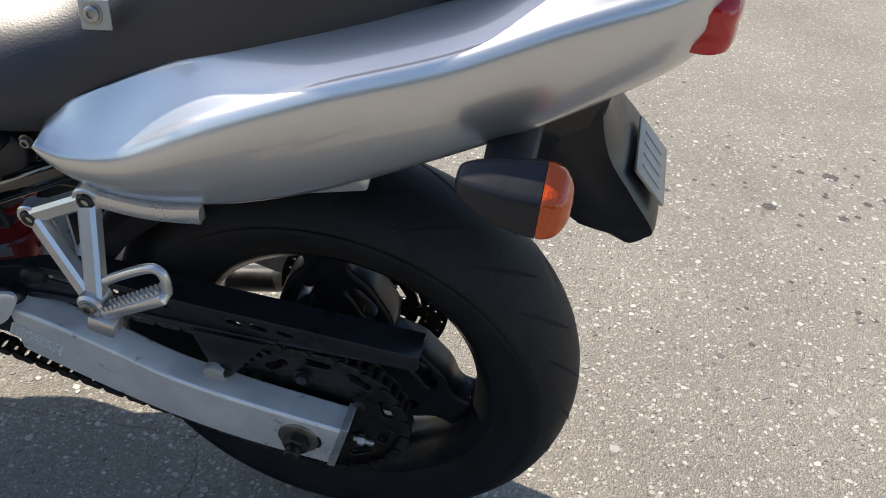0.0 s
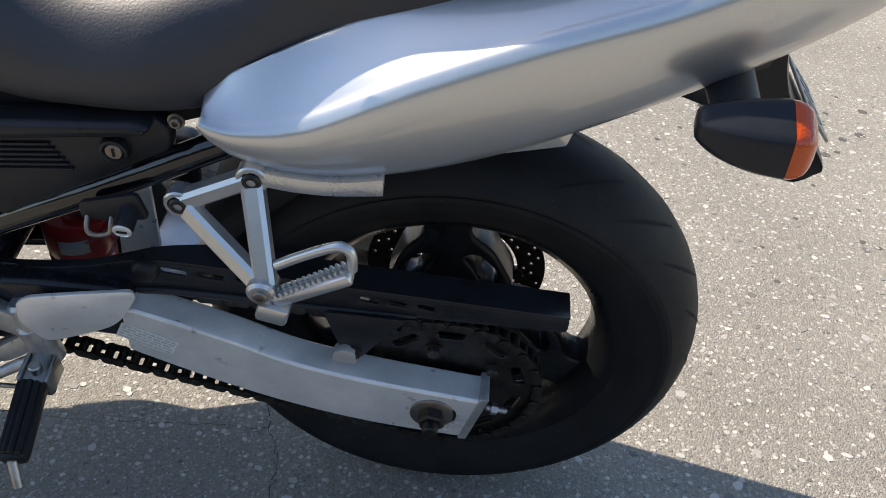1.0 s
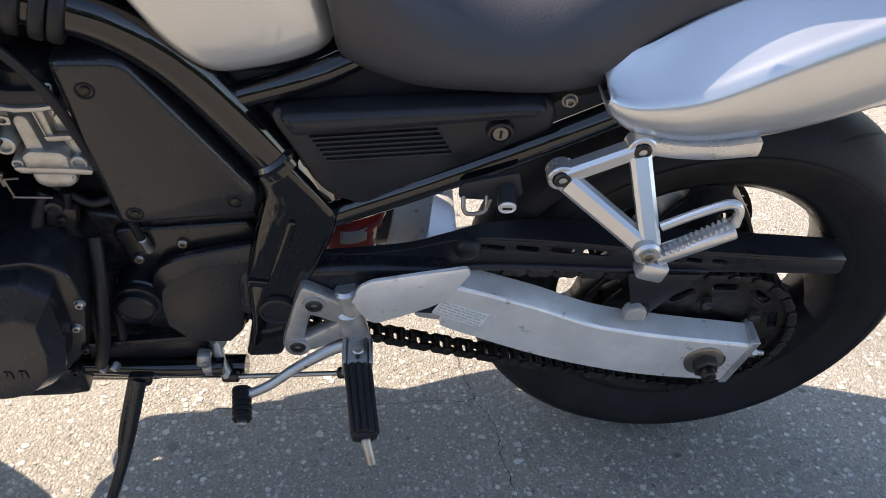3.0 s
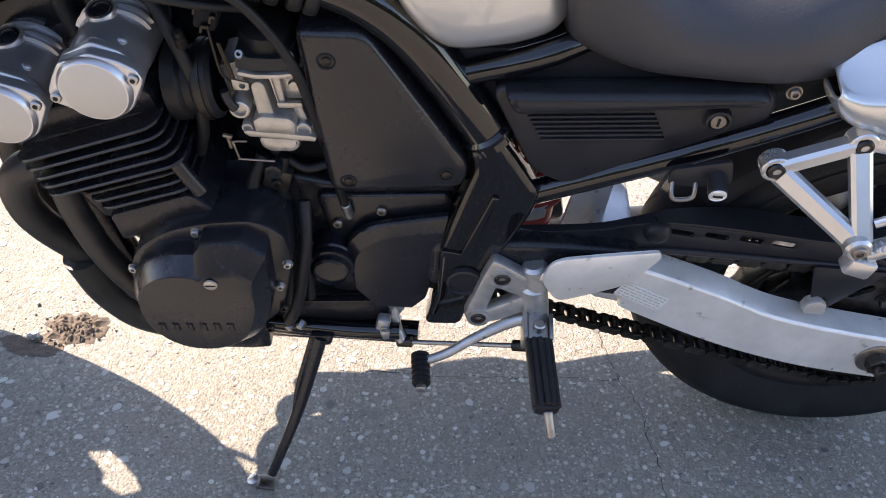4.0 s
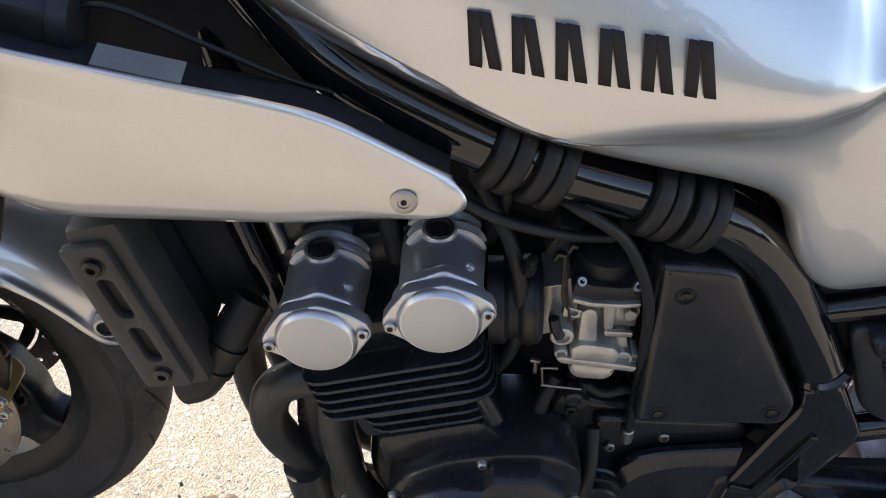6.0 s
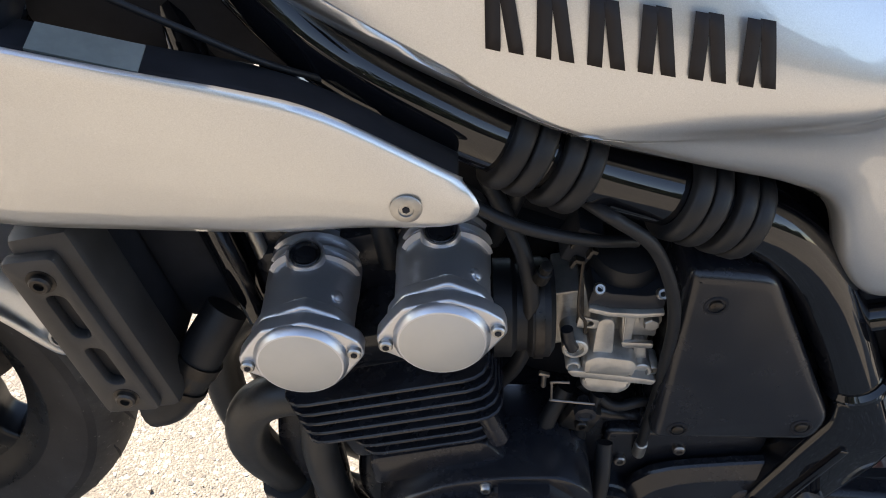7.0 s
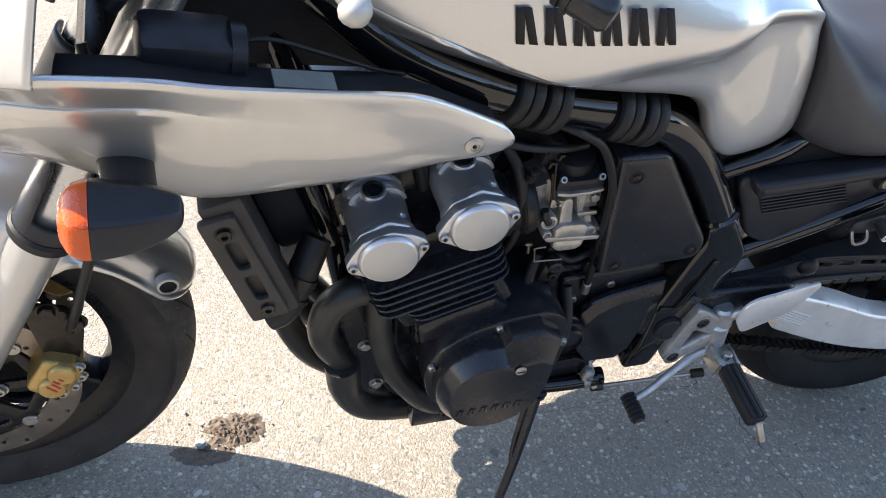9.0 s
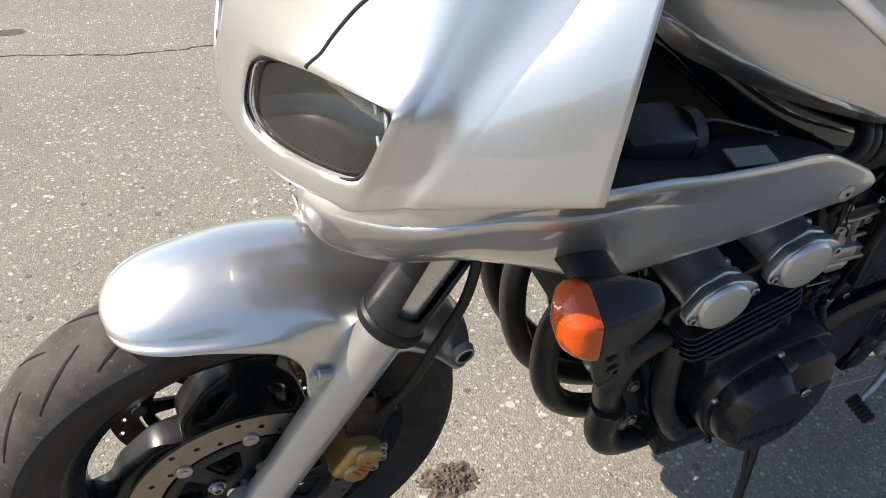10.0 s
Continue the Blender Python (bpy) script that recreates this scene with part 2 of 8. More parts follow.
def chips_material():
    m = bpy.data.materials.new("pale_stone_chips")
    m.use_nodes = True
    n, l = m.node_tree.nodes, m.node_tree.links
    b = n["Principled BSDF"]
    b.inputs["Roughness"].default_value = 0.7
    g = n.new("ShaderNodeNewGeometry")
    r = n.new("ShaderNodeValToRGB")
    r.color_ramp.elements[0].color, r.color_ramp.elements[1].color = (0.10, 0.096, 0.088, 1), (0.47, 0.455, 0.42, 1)
    r.color_ramp.elements.new(0.45).color = (0.29, 0.277, 0.25, 1)
    l.new(g.outputs["Random Per Island"], r.inputs[0])
    l.new(r.outputs[0], b.inputs["Base Color"])
    return m


CHIPS = chips_material()
DIRT = material("crumbly_dirt", (0.098, 0.077, 0.059), 0.95, noise_scale=140, noise_amount=0.5, bump_scale=260, bump=0.5, bump_dist=0.003)
OIL = material("oil_stain", (0.075, 0.07, 0.062), 0.75, noise_scale=90, noise_amount=0.4, bump_scale=170, bump=0.6, bump_dist=0.003)
CRACK = material("crack_tar", (0.03, 0.028, 0.025), 0.9)


# ---- mesh tools ----
def catmull(p0, p1, p2, p3, t):
    return 0.5 * ((2 * p1) + (p2 - p0) * t + (2 * p0 - 5 * p1 + 4 * p2 - p3) * t * t + (3 * p1 - p0 - 3 * p2 + p3) * t ** 3)


def curve(pts, n, closed=False):
    """Smooth run of points through the given ones, n steps to each span."""
    p = [Vector(q) for q in pts]
    k = len(p)
    out = []
    for i in range(k if closed else k - 1):
        if closed:
            a, b, c, d = p[i - 1], p[i], p[(i + 1) % k], p[(i + 2) % k]
        else:
            b, c = p[i], p[i + 1]
            a = p[i - 1] if i else b + (b - c)
            d = p[i + 2] if i + 2 < k else c + (c - b)
        out += [catmull(a, b, c, d, j / n) for j in range(n)]
    if not closed:
        out.append(p[-1])
    return out


def lathe(bm, p0, axis, profile, seg=24):
    """A turned body: profile of (distance along the axis, radius)."""
    p0, axis = Vector(p0), Vector(axis).normalized()
    u = axis.orthogonal().normalized()
    v = axis.cross(u)
    rings = []
    for d, r in profile:
        if r <= 1e-6:
            rings.append([bm.verts.new(p0 + axis * d)])
        else:
            rings.append([bm.verts.new(p0 + axis * d + (u * math.cos(a) + v * math.sin(a)) * r) for a in (2 * math.pi * i / seg for i in range(seg))])
    for a, b in zip(rings, rings[1:]):
        for i in range(seg):
            j = (i + 1) % seg
            if len(a) == 1 and len(b) == 1:
                continue
            if len(a) == 1:
                bm.faces.new((a[0], b[j], b[i]))
            elif len(b) == 1:
                bm.faces.new((a[i], a[j], b[0]))
            else:
                bm.faces.new((a[i], a[j], b[j], b[i]))
    return bm


def rod(bm, p0, p1, r, r1=None, seg=16, bev=0.0015):
    p0, p1 = Vector(p0), Vector(p1)
    L = (p1 - p0).length
    r1 = r if r1 is None else r1
    bev = min(bev, L * 0.3, r * 0.5, r1 * 0.5)
    return lathe(bm, p0, p1 - p0, [(0, 0), (0, r - bev), (bev, r), (L - bev, r1), (L, r1 - bev), (L, 0)], seg)


def tube(bm, pts, r, seg=14, n=6, cap=True):
    path = curve(pts, n) if n > 1 else [Vector(p) for p in pts]
    k = len(path)
    rr = r if isinstance(r, (list, tuple)) else [r] * len(pts)
    radii = [rr[min(int(i / n), len(rr) - 2)] + (rr[min(int(i / n), len(rr) - 2) + 1] - rr[min(int(i / n), len(rr) - 2)]) * ((i / n) - min(int(i / n), len(rr) - 2)) for i in range(k)]
    t0 = (path[1] - path[0]).normalized()
    u = t0.orthogonal().normalized()
    rings = []
    for i, p in enumerate(path):
        t = (path[min(i + 1, k - 1)] - path[max(i - 1, 0)]).normalized()
        u = (u - t * u.dot(t)).normalized()
        v = t.cross(u)
        rings.append([bm.verts.new(p + (u * math.cos(a) + v * math.sin(a)) * radii[i]) for a in (2 * math.pi * j / seg for j in range(seg))])
    for a, b in zip(rings, rings[1:]):
        for i in range(seg):
            bm.faces.new((a[i], a[(i + 1) % seg], b[(i + 1) % seg], b[i]))
    if cap:
        bm.faces.new(rings[0][::-1])
        bm.faces.new(rings[-1])
    return bm


def rounded(pts, r, n=4):
    """A polygon with its corners rounded off."""
    out, k = [], len(pts)
    for i in range(k):
        a, b, c = (Vector((*pts[i - 1][:2], 0)), Vector((*pts[i][:2], 0)), Vector((*pts[(i + 1) % k][:2], 0)))
        rr = r[i] if isinstance(r, (list, tuple)) else r
        rr = min(rr, (a - b).length * 0.45, (c - b).length * 0.45)
        p, q = b + (a - b).normalized() * rr, b + (c - b).normalized() * rr
        for j in range(n + 1):
            t = j / n
            s = p * (1 - t) ** 2 + b * 2 * t * (1 - t) + q * t * t
            out.append((s.x, s.y))
    return out


def circle(cx, cz, r, n=14):
    return [(cx + r * math.cos(2 * math.pi * i / n), cz + r * math.sin(2 * math.pi * i / n)) for i in range(n)]


def plate(bm, outline, y0, y1, holes=(), bev=0.0015, place=None, segs=2):
    """A flat body with the outline (x, z), from depth y0 to y1, with holes through it. place turns it into its pose."""
    b2 = bmesh.new()
    edges = []
    for loop in (outline, *holes):
        vs = [b2.verts.new((x, y0, z)) for x, z in loop]
        edges += [b2.edges.new((vs[i], vs[(i + 1) % len(vs)])) for i in range(len(vs))]
    bmesh.ops.triangle_fill(b2, use_beauty=True, edges=edges)
    ret = bmesh.ops.extrude_face_region(b2, geom=b2.faces[:])
    bmesh.ops.translate(b2, vec=(0, y1 - y0, 0), verts=[g for g in ret["geom"] if isinstance(g, bmesh.types.BMVert)])
    bmesh.ops.recalc_face_normals(b2, faces=b2.faces[:])
    if bev:
        rim = [e for e in b2.edges if len(e.link_faces) == 2 and e.calc_face_angle(0) > 1.2]
        rim = [e for e in rim if abs(e.verts[0].co.y - e.verts[1].co.y) < 1e-7]
        bmesh.ops.bevel(b2, geom=rim, offset=bev, segments=segs, affect="EDGES", profile=0.5)
    if place:
        bmesh.ops.transform(b2, matrix=place, verts=b2.verts[:])
    join(bm, b2)
    return bm


def join(bm, b2):
    me = bpy.data.meshes.new("tmp")
    b2.to_mesh(me)
    b2.free()
    bm.from_mesh(me)
    bpy.data.meshes.remove(me)


def block(bm, size, place, bev=0.003):
    b2 = bmesh.new()
    bmesh.ops.create_cube(b2, size=1)
    bmesh.ops.scale(b2, vec=size, verts=b2.verts[:])
    if bev:
        bmesh.ops.bevel(b2, geom=b2.edges[:], offset=bev, segments=2, affect="EDGES", profile=0.5)
    bmesh.ops.transform(b2, matrix=place, verts=b2.verts[:])
    join(bm, b2)
    return bm


def surface(bm, rows, nu=5, nv=5, closed=False, skip=None, cap=False):
    """A smooth skin over a net of points: rows of equal length. closed: each row is a ring. skip(i, j): leave that cell out."""
    fine = [curve(r, nv, closed) for r in rows]
    cols = [curve([f[j] for f in fine], nu) for j in range(len(fine[0]))]
    a, b = len(cols[0]), len(cols)
    vs = [[bm.verts.new(cols[j][i]) for j in range(b)] for i in range(a)]
    for i in range(a - 1):
        for j in range(b if closed else b - 1):
            if skip and skip(i / nu, j / nv):
                continue
            k = (j + 1) % b
            bm.faces.new((vs[i][j], vs[i][k], vs[i + 1][k], vs[i + 1][j]))
    if cap and closed:
        bm.faces.new(vs[0][::-1])
        bm.faces.new(vs[-1])
    return bm


def mirror(bm):
    """Adds the other half across the middle plane."""
    ret = bmesh.ops.duplicate(bm, geom=bm.verts[:] + bm.edges[:] + bm.faces[:])
    vs = [g for g in ret["geom"] if isinstance(g, bmesh.types.BMVert)]
    fs = [g for g in ret["geom"] if isinstance(g, bmesh.types.BMFace)]
    for v in vs:
        v.co.y = -v.co.y
    bmesh.ops.reverse_faces(bm, faces=fs)
    bmesh.ops.remove_doubles(bm, verts=bm.verts[:], dist=1e-4)
    return bm


def to_mesh(name, bm, mat, smooth=38):
    bmesh.ops.recalc_face_normals(bm, faces=bm.faces[:])
    me = bpy.data.meshes.new(name)
    bm.to_mesh(me)
    bm.free()
    for p in me.polygons:
        p.use_smooth = True
    me.set_sharp_from_angle(angle=radians(smooth))
    me.materials.append(mat)
    return me


def part(name, bm, mat, parent, label="", smooth=38):
    ob = new(name, to_mesh(name, bm, mat, smooth))
    ob.parent = parent
    if label:
        tagged(ob, label)
    return ob


def same(name, ob, place, parent):
    """One more piece on the mesh of ob."""
    o = new(name, ob.data if isinstance(ob, bpy.types.Object) else ob)
    o.parent = parent
    o.matrix_basis = place
    return o


def solid(ob, thick, offset=-1):
    m = ob.modifiers.new("thickness", "SOLIDIFY")
    m.thickness, m.offset = thick, offset
    return ob


def bm_new():
    return bmesh.new()


def bolt(bm, at, axis, r, h, hexed=True, washer=0.0):
    """A socket screw head with its recess, or a hexagon nut, on a washer."""
    at, axis = Vector(at), Vector(axis).normalized()
    if washer:
        lathe(bm, at, axis, [(0, washer), (h * 0.25, washer), (h * 0.25, r * 0.5)], 18)
    if hexed:
        lathe(bm, at, axis, [(0, r), (h * 0.85, r), (h, r * 0.85), (h, 0)], 6)
    else:
        lathe(bm, at, axis, [(0, r), (h * 0.75, r), (h, r * 0.8), (h, r * 0.48), (h * 0.45, r * 0.48), (h * 0.45, 0)], 14)
    return bm


# ---- ground ----
def ground_sheet():
    bm = bm_new()
    xs = [-400, -60, -12, -4, -2.6, -1.6, -0.6, 0.4, 1.4, 4, 12, 60, 400]
    vs = [[bm.verts.new((x, y, 0)) for y in xs] for x in xs]
    for i in range(len(xs) - 1):
        for j in range(len(xs) - 1):
            bm.faces.new((vs[i][j], vs[i + 1][j], vs[i + 1][j + 1], vs[i][j + 1]))
    g = new("ground", to_mesh("ground", bm, ASPHALT))
    return tagged(g, "worn grey asphalt with pale stone chips, cracks and stains", "asphalt", kind="structure")


ground = ground_sheet()


def stone_chips():
    rnd = random.Random(4)
    verts, faces = [], []
    for k in range(19000):
        # dense near the machine, sparser further off
        if k < 14500:
            x, y = rnd.uniform(-2.9, 1.5), rnd.uniform(0.0, 2.6)
        else:
            x, y = rnd.uniform(-5, 4), rnd.uniform(-1.0, 6.5)
        s = min(0.0125, 0.0020 + rnd.expovariate(1 / 0.0023))
        n = rnd.choice((5, 6, 6, 7))
        a0, e = rnd.uniform(0, 6.28), rnd.uniform(0.5, 1.0)
        base = len(verts)
        ca, sa = math.cos(a0), math.sin(a0)
        ring = []
        for i in range(n):
            a = 6.283 * i / n + rnd.uniform(-0.3, 0.3)
            r = s * rnd.uniform(0.75, 1.1)
            px, py = r * math.cos(a), r * e * math.sin(a)
            ring.append((x + px * ca - py * sa, y + px * sa + py * ca))
        h = rnd.uniform(0.0005, 0.0014)
        verts += [(px, py, -0.001) for px, py in ring]
        verts += [(x + (px - x) * 0.86, y + (py - y) * 0.86, h * rnd.uniform(0.75, 1.1)) for px, py in ring]
        for i in range(n):
            j = (i + 1) % n
            faces.append((base + i, base + j, base + n + j, base + n + i))
        faces.append(tuple(base + n + i for i in range(n)))
    me = bpy.data.meshes.new("stone_chip")
    me.from_pydata(verts, [], faces)
    me.materials.append(CHIPS)
    ob = new("stone_chips", me)
    ob.parent = ground
    tagged(ob, "pale stone chips set in the asphalt", kind="stuff")


stone_chips()

# ---- motorcycle ----
LEAN = 9.98
bike = new("motorcycle")
bike.matrix_world = pose(0, 0.937, 0, LEAN, 0, 0)
tagged(bike, "silver and black motorcycle leaning on its side stand on asphalt", "motorcycle")

AXLE_R, AXLE_F = Vector((-0.238, 0, 0.316)), Vector((-1.751, 0, 0.301))


def wheel(name, axle, R, W, rim_r, spoke_angles, label, grooves, side_mat, tread_mat):
    """A cast three-spoke wheel: rim and spokes, with the tyre on it."""
    bm = bm_new()
    w = W * 0.36
    prof = [(-w, rim_r + 0.006), (-w + 0.004, rim_r + 0.008), (-w + 0.012, rim_r - 0.006), (-w * 0.55, rim_r - 0.022),
            (0, rim_r - 0.026), (w * 0.55, rim_r - 0.022), (w - 0.012, rim_r - 0.006), (w - 0.004, rim_r + 0.008), (w, rim_r + 0.006),
            (w, rim_r - 0.002), (w - 0.012, rim_r - 0.018), (w * 0.55, rim_r - 0.032), (0, rim_r - 0.037), (-w * 0.55, rim_r - 0.032),
            (-w + 0.012, rim_r - 0.018), (-w, rim_r - 0.002), (-w, rim_r + 0.006)]
    lathe(bm, axle, (0, 1, 0), prof, 96)
    rim = part(name, bm, WHEEL_BLACK, bike, label, 42)
    bm = bm_new()
    lathe(bm, axle, (0, 1, 0), [(-0.055, 0), (-0.055, 0.028), (-0.05, 0.032), (-0.045, 0.05), (0.045, 0.05), (0.05, 0.032), (0.055, 0.028), (0.055, 0)], 32)
    part("hub", bm, WHEEL_BLACK, rim)
    inner = rim_r - 0.03
    for a in spoke_angles:
        place = Matrix.Translation(axle) @ Matrix.Rotation(-radians(a), 4, "Y")
        bm = bm_new()
        # broad at the hub, narrow at the rim, with an oval slot on either side
        half = [(0.020, 0.070), (0.078, 0.080), (0.134, 0.056), (0.162, 0.027), (inner + 0.004, 0.034)]
        arm = rounded([(u, -v) for u, v in half[::-1]] + half, 0.014)
        eye = [(0.126, 0.018), (0.130, 0.036), (0.102, 0.059), (0.078, 0.058), (0.080, 0.041), (0.105, 0.031)]
        slots = [rounded(eye, 0.009, 5), rounded([(u, -v) for u, v in eye[::-1]], 0.009, 5)]
        plate(bm, arm, -0.024, 0.024, slots, 0.006, place, 3)
        part("spoke", bm, WHEEL_BLACK, rim)
    # tyre
    bm = bm_new()
    h = W / 2
    side = rim_r + 0.004
    prof = [(-h * 0.72, side - 0.006)]
    prof += [(-h * 0.86, side + 0.012), (-h * 0.97, side + (R - side) * 0.34), (-h, side + (R - side) * 0.52)]
    for k in range(15):
        f = -78 + 156 * k / 14
        ph = radians(f)
        prof.append((h * math.sin(ph) / math.sin(radians(78)), R - h * 0.80 * (1 - math.cos(ph))))
    prof += [(h, side + (R - side) * 0.52), (h * 0.97, side + (R - side) * 0.34), (h * 0.86, side + 0.012), (h * 0.72, side - 0.006)]
    # the crown is a part of its own between the side walls
    for run in (prof[:6], prof[-6:]):
        lathe(bm, axle, (0, 1, 0), run, 128)
    part("tyre", bm, side_mat, rim, "worn black rubber tyre", 50)
    bm = bm_new()
    lathe(bm, axle, (0, 1, 0), prof[5:-5], 128)
    part("tread", bm, tread_mat, rim, "tyre tread with slanted grooves", 50)
    # tread grooves, cut lines laid into the crown
    bm = bm_new()
    for k in range(grooves):
        a0 = 2 * math.pi * k / grooves
        for sgn, f0, f1, da, ph in ((1, 10, 46, 0.26, 0), (-1, 10, 46, 0.26, 0.5)):
            pts = []
            for j in range(7):
                q = j / 6
                f = radians(sgn * (f0 + (f1 - f0) * q))
                y = h * math.sin(f) / math.sin(radians(78))
                r = R - h * 0.80 * (1 - math.cos(f)) + 0.0007
                a = a0 + ph * 2 * math.pi / grooves + da * q
                pts.append((y, r, a))
            for (y, r, a), (y2, r2, a2), wd in zip(pts, pts[1:], (0.0022, 0.0036, 0.0042, 0.0042, 0.0036, 0.0022)):
                d = wd / r
                quad = [(y, r, a - d), (y, r, a + d), (y2, r2, a2 + d), (y2, r2, a2 - d)]
                bm.faces.new([bm.verts.new((axle.x + rr * math.cos(aa), yy, axle.z + rr * math.sin(aa))) for yy, rr, aa in quad])
    tagged(part("tread_groove", bm, DARK, rim), "dark slanted tread grooves", kind="stuff")
    return rim


rear_wheel = wheel("rear_wheel", AXLE_R, 0.315, 0.160, 0.219, (96, -24, 216), "black cast three-spoke rear wheel", 22, RUBBER, RUBBER)
front_wheel = wheel("front_wheel", AXLE_F, 0.301, 0.120, 0.219, (84, -36, 204), "black cast three-spoke front wheel", 22, DUSTY_SIDE, DUSTY_RUBBER)


def brake_disc(axle, y, r_out, r_in, wheel_ob, label, buttons=8, mat=DISC_STEEL, hole_rows=1):
    bm = bm_new()
    holes = []
    for k in range(buttons * 4):
        a = 2 * math.pi * (k + 0.5) / (buttons * 4)
        for row in range(hole_rows):
            rr = r_in + (r_out - r_in) * (0.22 + 0.28 * ((k + row) % 3))
            b = a + row * 0.085
            holes.append(circle(rr * math.cos(b), rr * math.sin(b), 0.0038 if hole_rows == 1 else 0.0028, 8))
    holes.append(circle(0, 0, r_in, 64)[::-1])
    plate(bm, circle(0, 0, r_out, 96), -0.0022, 0.0022, holes, 0.0, Matrix.Translation((axle.x, y, axle.z)))
    disc = part("brake_disc", bm, mat, wheel_ob, label)
    bm = bm_new()
    holes = [rounded([(0.05 * math.cos(a - 0.2), 0.05 * math.sin(a - 0.2)), (0.05 * math.cos(a + 0.2), 0.05 * math.sin(a + 0.2)),
                      ((r_in - 0.018) * math.cos(a + 0.25), (r_in - 0.018) * math.sin(a + 0.25)), ((r_in - 0.018) * math.cos(a - 0.25), (r_in - 0.018) * math.sin(a - 0.25))], 0.008)
             for a in (2 * math.pi * (k + 0.5) / buttons for k in range(buttons))]
    plate(bm, circle(0, 0, r_in - 0.004, 64), -0.003, 0.003, holes + [circle(0, 0, 0.03, 24)], 0.001, Matrix.Translation((axle.x, y, axle.z)))
    part("disc_carrier", bm, WHEEL_BLACK, wheel_ob, "black disc carrier with windows")
    first = None
    for k in range(buttons):
        a = 2 * math.pi * k / buttons
        place = Matrix.Translation((axle.x + (r_in - 0.002) * math.cos(a), y, axle.z + (r_in - 0.002) * math.sin(a)))
        if first is None:
            bm = bm_new()
            lathe(bm, (0, -0.006, 0), (0, 1, 0), [(0, 0), (0, 0.0045), (0.001, 0.0045), (0.001, 0.0095), (0.0025, 0.0105), (0.0095, 0.0105), (0.011, 0.0095), (0.012, 0)], 18)
            first = part("disc_rivet", bm, STEEL if hole_rows == 1 else DARK_STEEL, wheel_ob)
            first.matrix_basis = place
        else:
            same("disc_rivet", first, place, wheel_ob)
    return disc


brake_disc(AXLE_F, -0.078, 0.150, 0.112, front_wheel, "drilled steel front brake disc")
brake_disc(AXLE_F, 0.078, 0.150, 0.112, front_wheel, "drilled steel front brake disc")
brake_disc(AXLE_R, 0.085, 0.123, 0.085, rear_wheel, "dark drilled rear brake disc", 6, DARK_STEEL, 3)

# hub bolts of the front disc
for k in range(5):
    a = 2 * math.pi * k / 5
    bm = bm_new()
    bolt(bm, (AXLE_F.x + 0.052 * math.cos(a), -0.082, AXLE_F.z + 0.052 * math.sin(a)), (0, -1, 0), 0.008, 0.008, False, 0.011)
    part("disc_bolt", bm, STEEL, front_wheel)


# ---- rear drive ----
def sprocket():
    bm = bm_new()
    teeth = 45
    out = []
    for k in range(teeth):
        a = 2 * math.pi * k / teeth
        for da, r in ((-0.045, 0.1075), (-0.015, 0.1165), (0.015, 0.1165), (0.045, 0.1075)):
            out.append((r * math.cos(a + da), r * math.sin(a + da)))
    holes = []
    for k in range(10):
        a = 2 * math.pi * (k + 0.5) / 10
        u, v = (math.cos(a), math.sin(a)), (-math.sin(a), math.cos(a))
        holes.append(rounded([(u[0] * r + v[0] * s, u[1] * r + v[1] * s) for r, s in ((0.083, -0.017), (0.083, 0.017), (0.096, 0.017), (0.096, -0.017))], 0.006))
    plate(bm, out, -0.0035, 0.0035, holes + [circle(0, 0, 0.04, 24)], 0.0008, Matrix.Translation((AXLE_R.x, -0.112, AXLE_R.z)), 1)
    part("sprocket", bm, DARK_STEEL, rear_wheel, "dark toothed rear sprocket")
    bm = bm_new()
    lathe(bm, (AXLE_R.x, -0.108, AXLE_R.z), (0, 1, 0), [(0, 0), (0, 0.06), (0.01, 0.072), (0.05, 0.075), (0.06, 0.05)], 40)
    part("sprocket_hub", bm, BLACK_ENGINE, rear_wheel)
    for k in range(5):
        a = 2 * math.pi * k / 5 + 0.6
        bm = bm_new()
        bolt(bm, (AXLE_R.x + 0.066 * math.cos(a), -0.1155, AXLE_R.z + 0.066 * math.sin(a)), (0, -1, 0), 0.0085, 0.010, True, 0.011)
        part("sprocket_nut", bm, DARK_STEEL, rear_wheel)
    # driving sprocket, mostly behind its cover
    bm = bm_new()
    lathe(bm, (-0.845, -0.116, 0.392), (0, 1, 0), [(0, 0), (0, 0.034), (0.008, 0.034), (0.008, 0)], 17)
    part("drive_sprocket", bm, DARK_STEEL, bike)


sprocket()


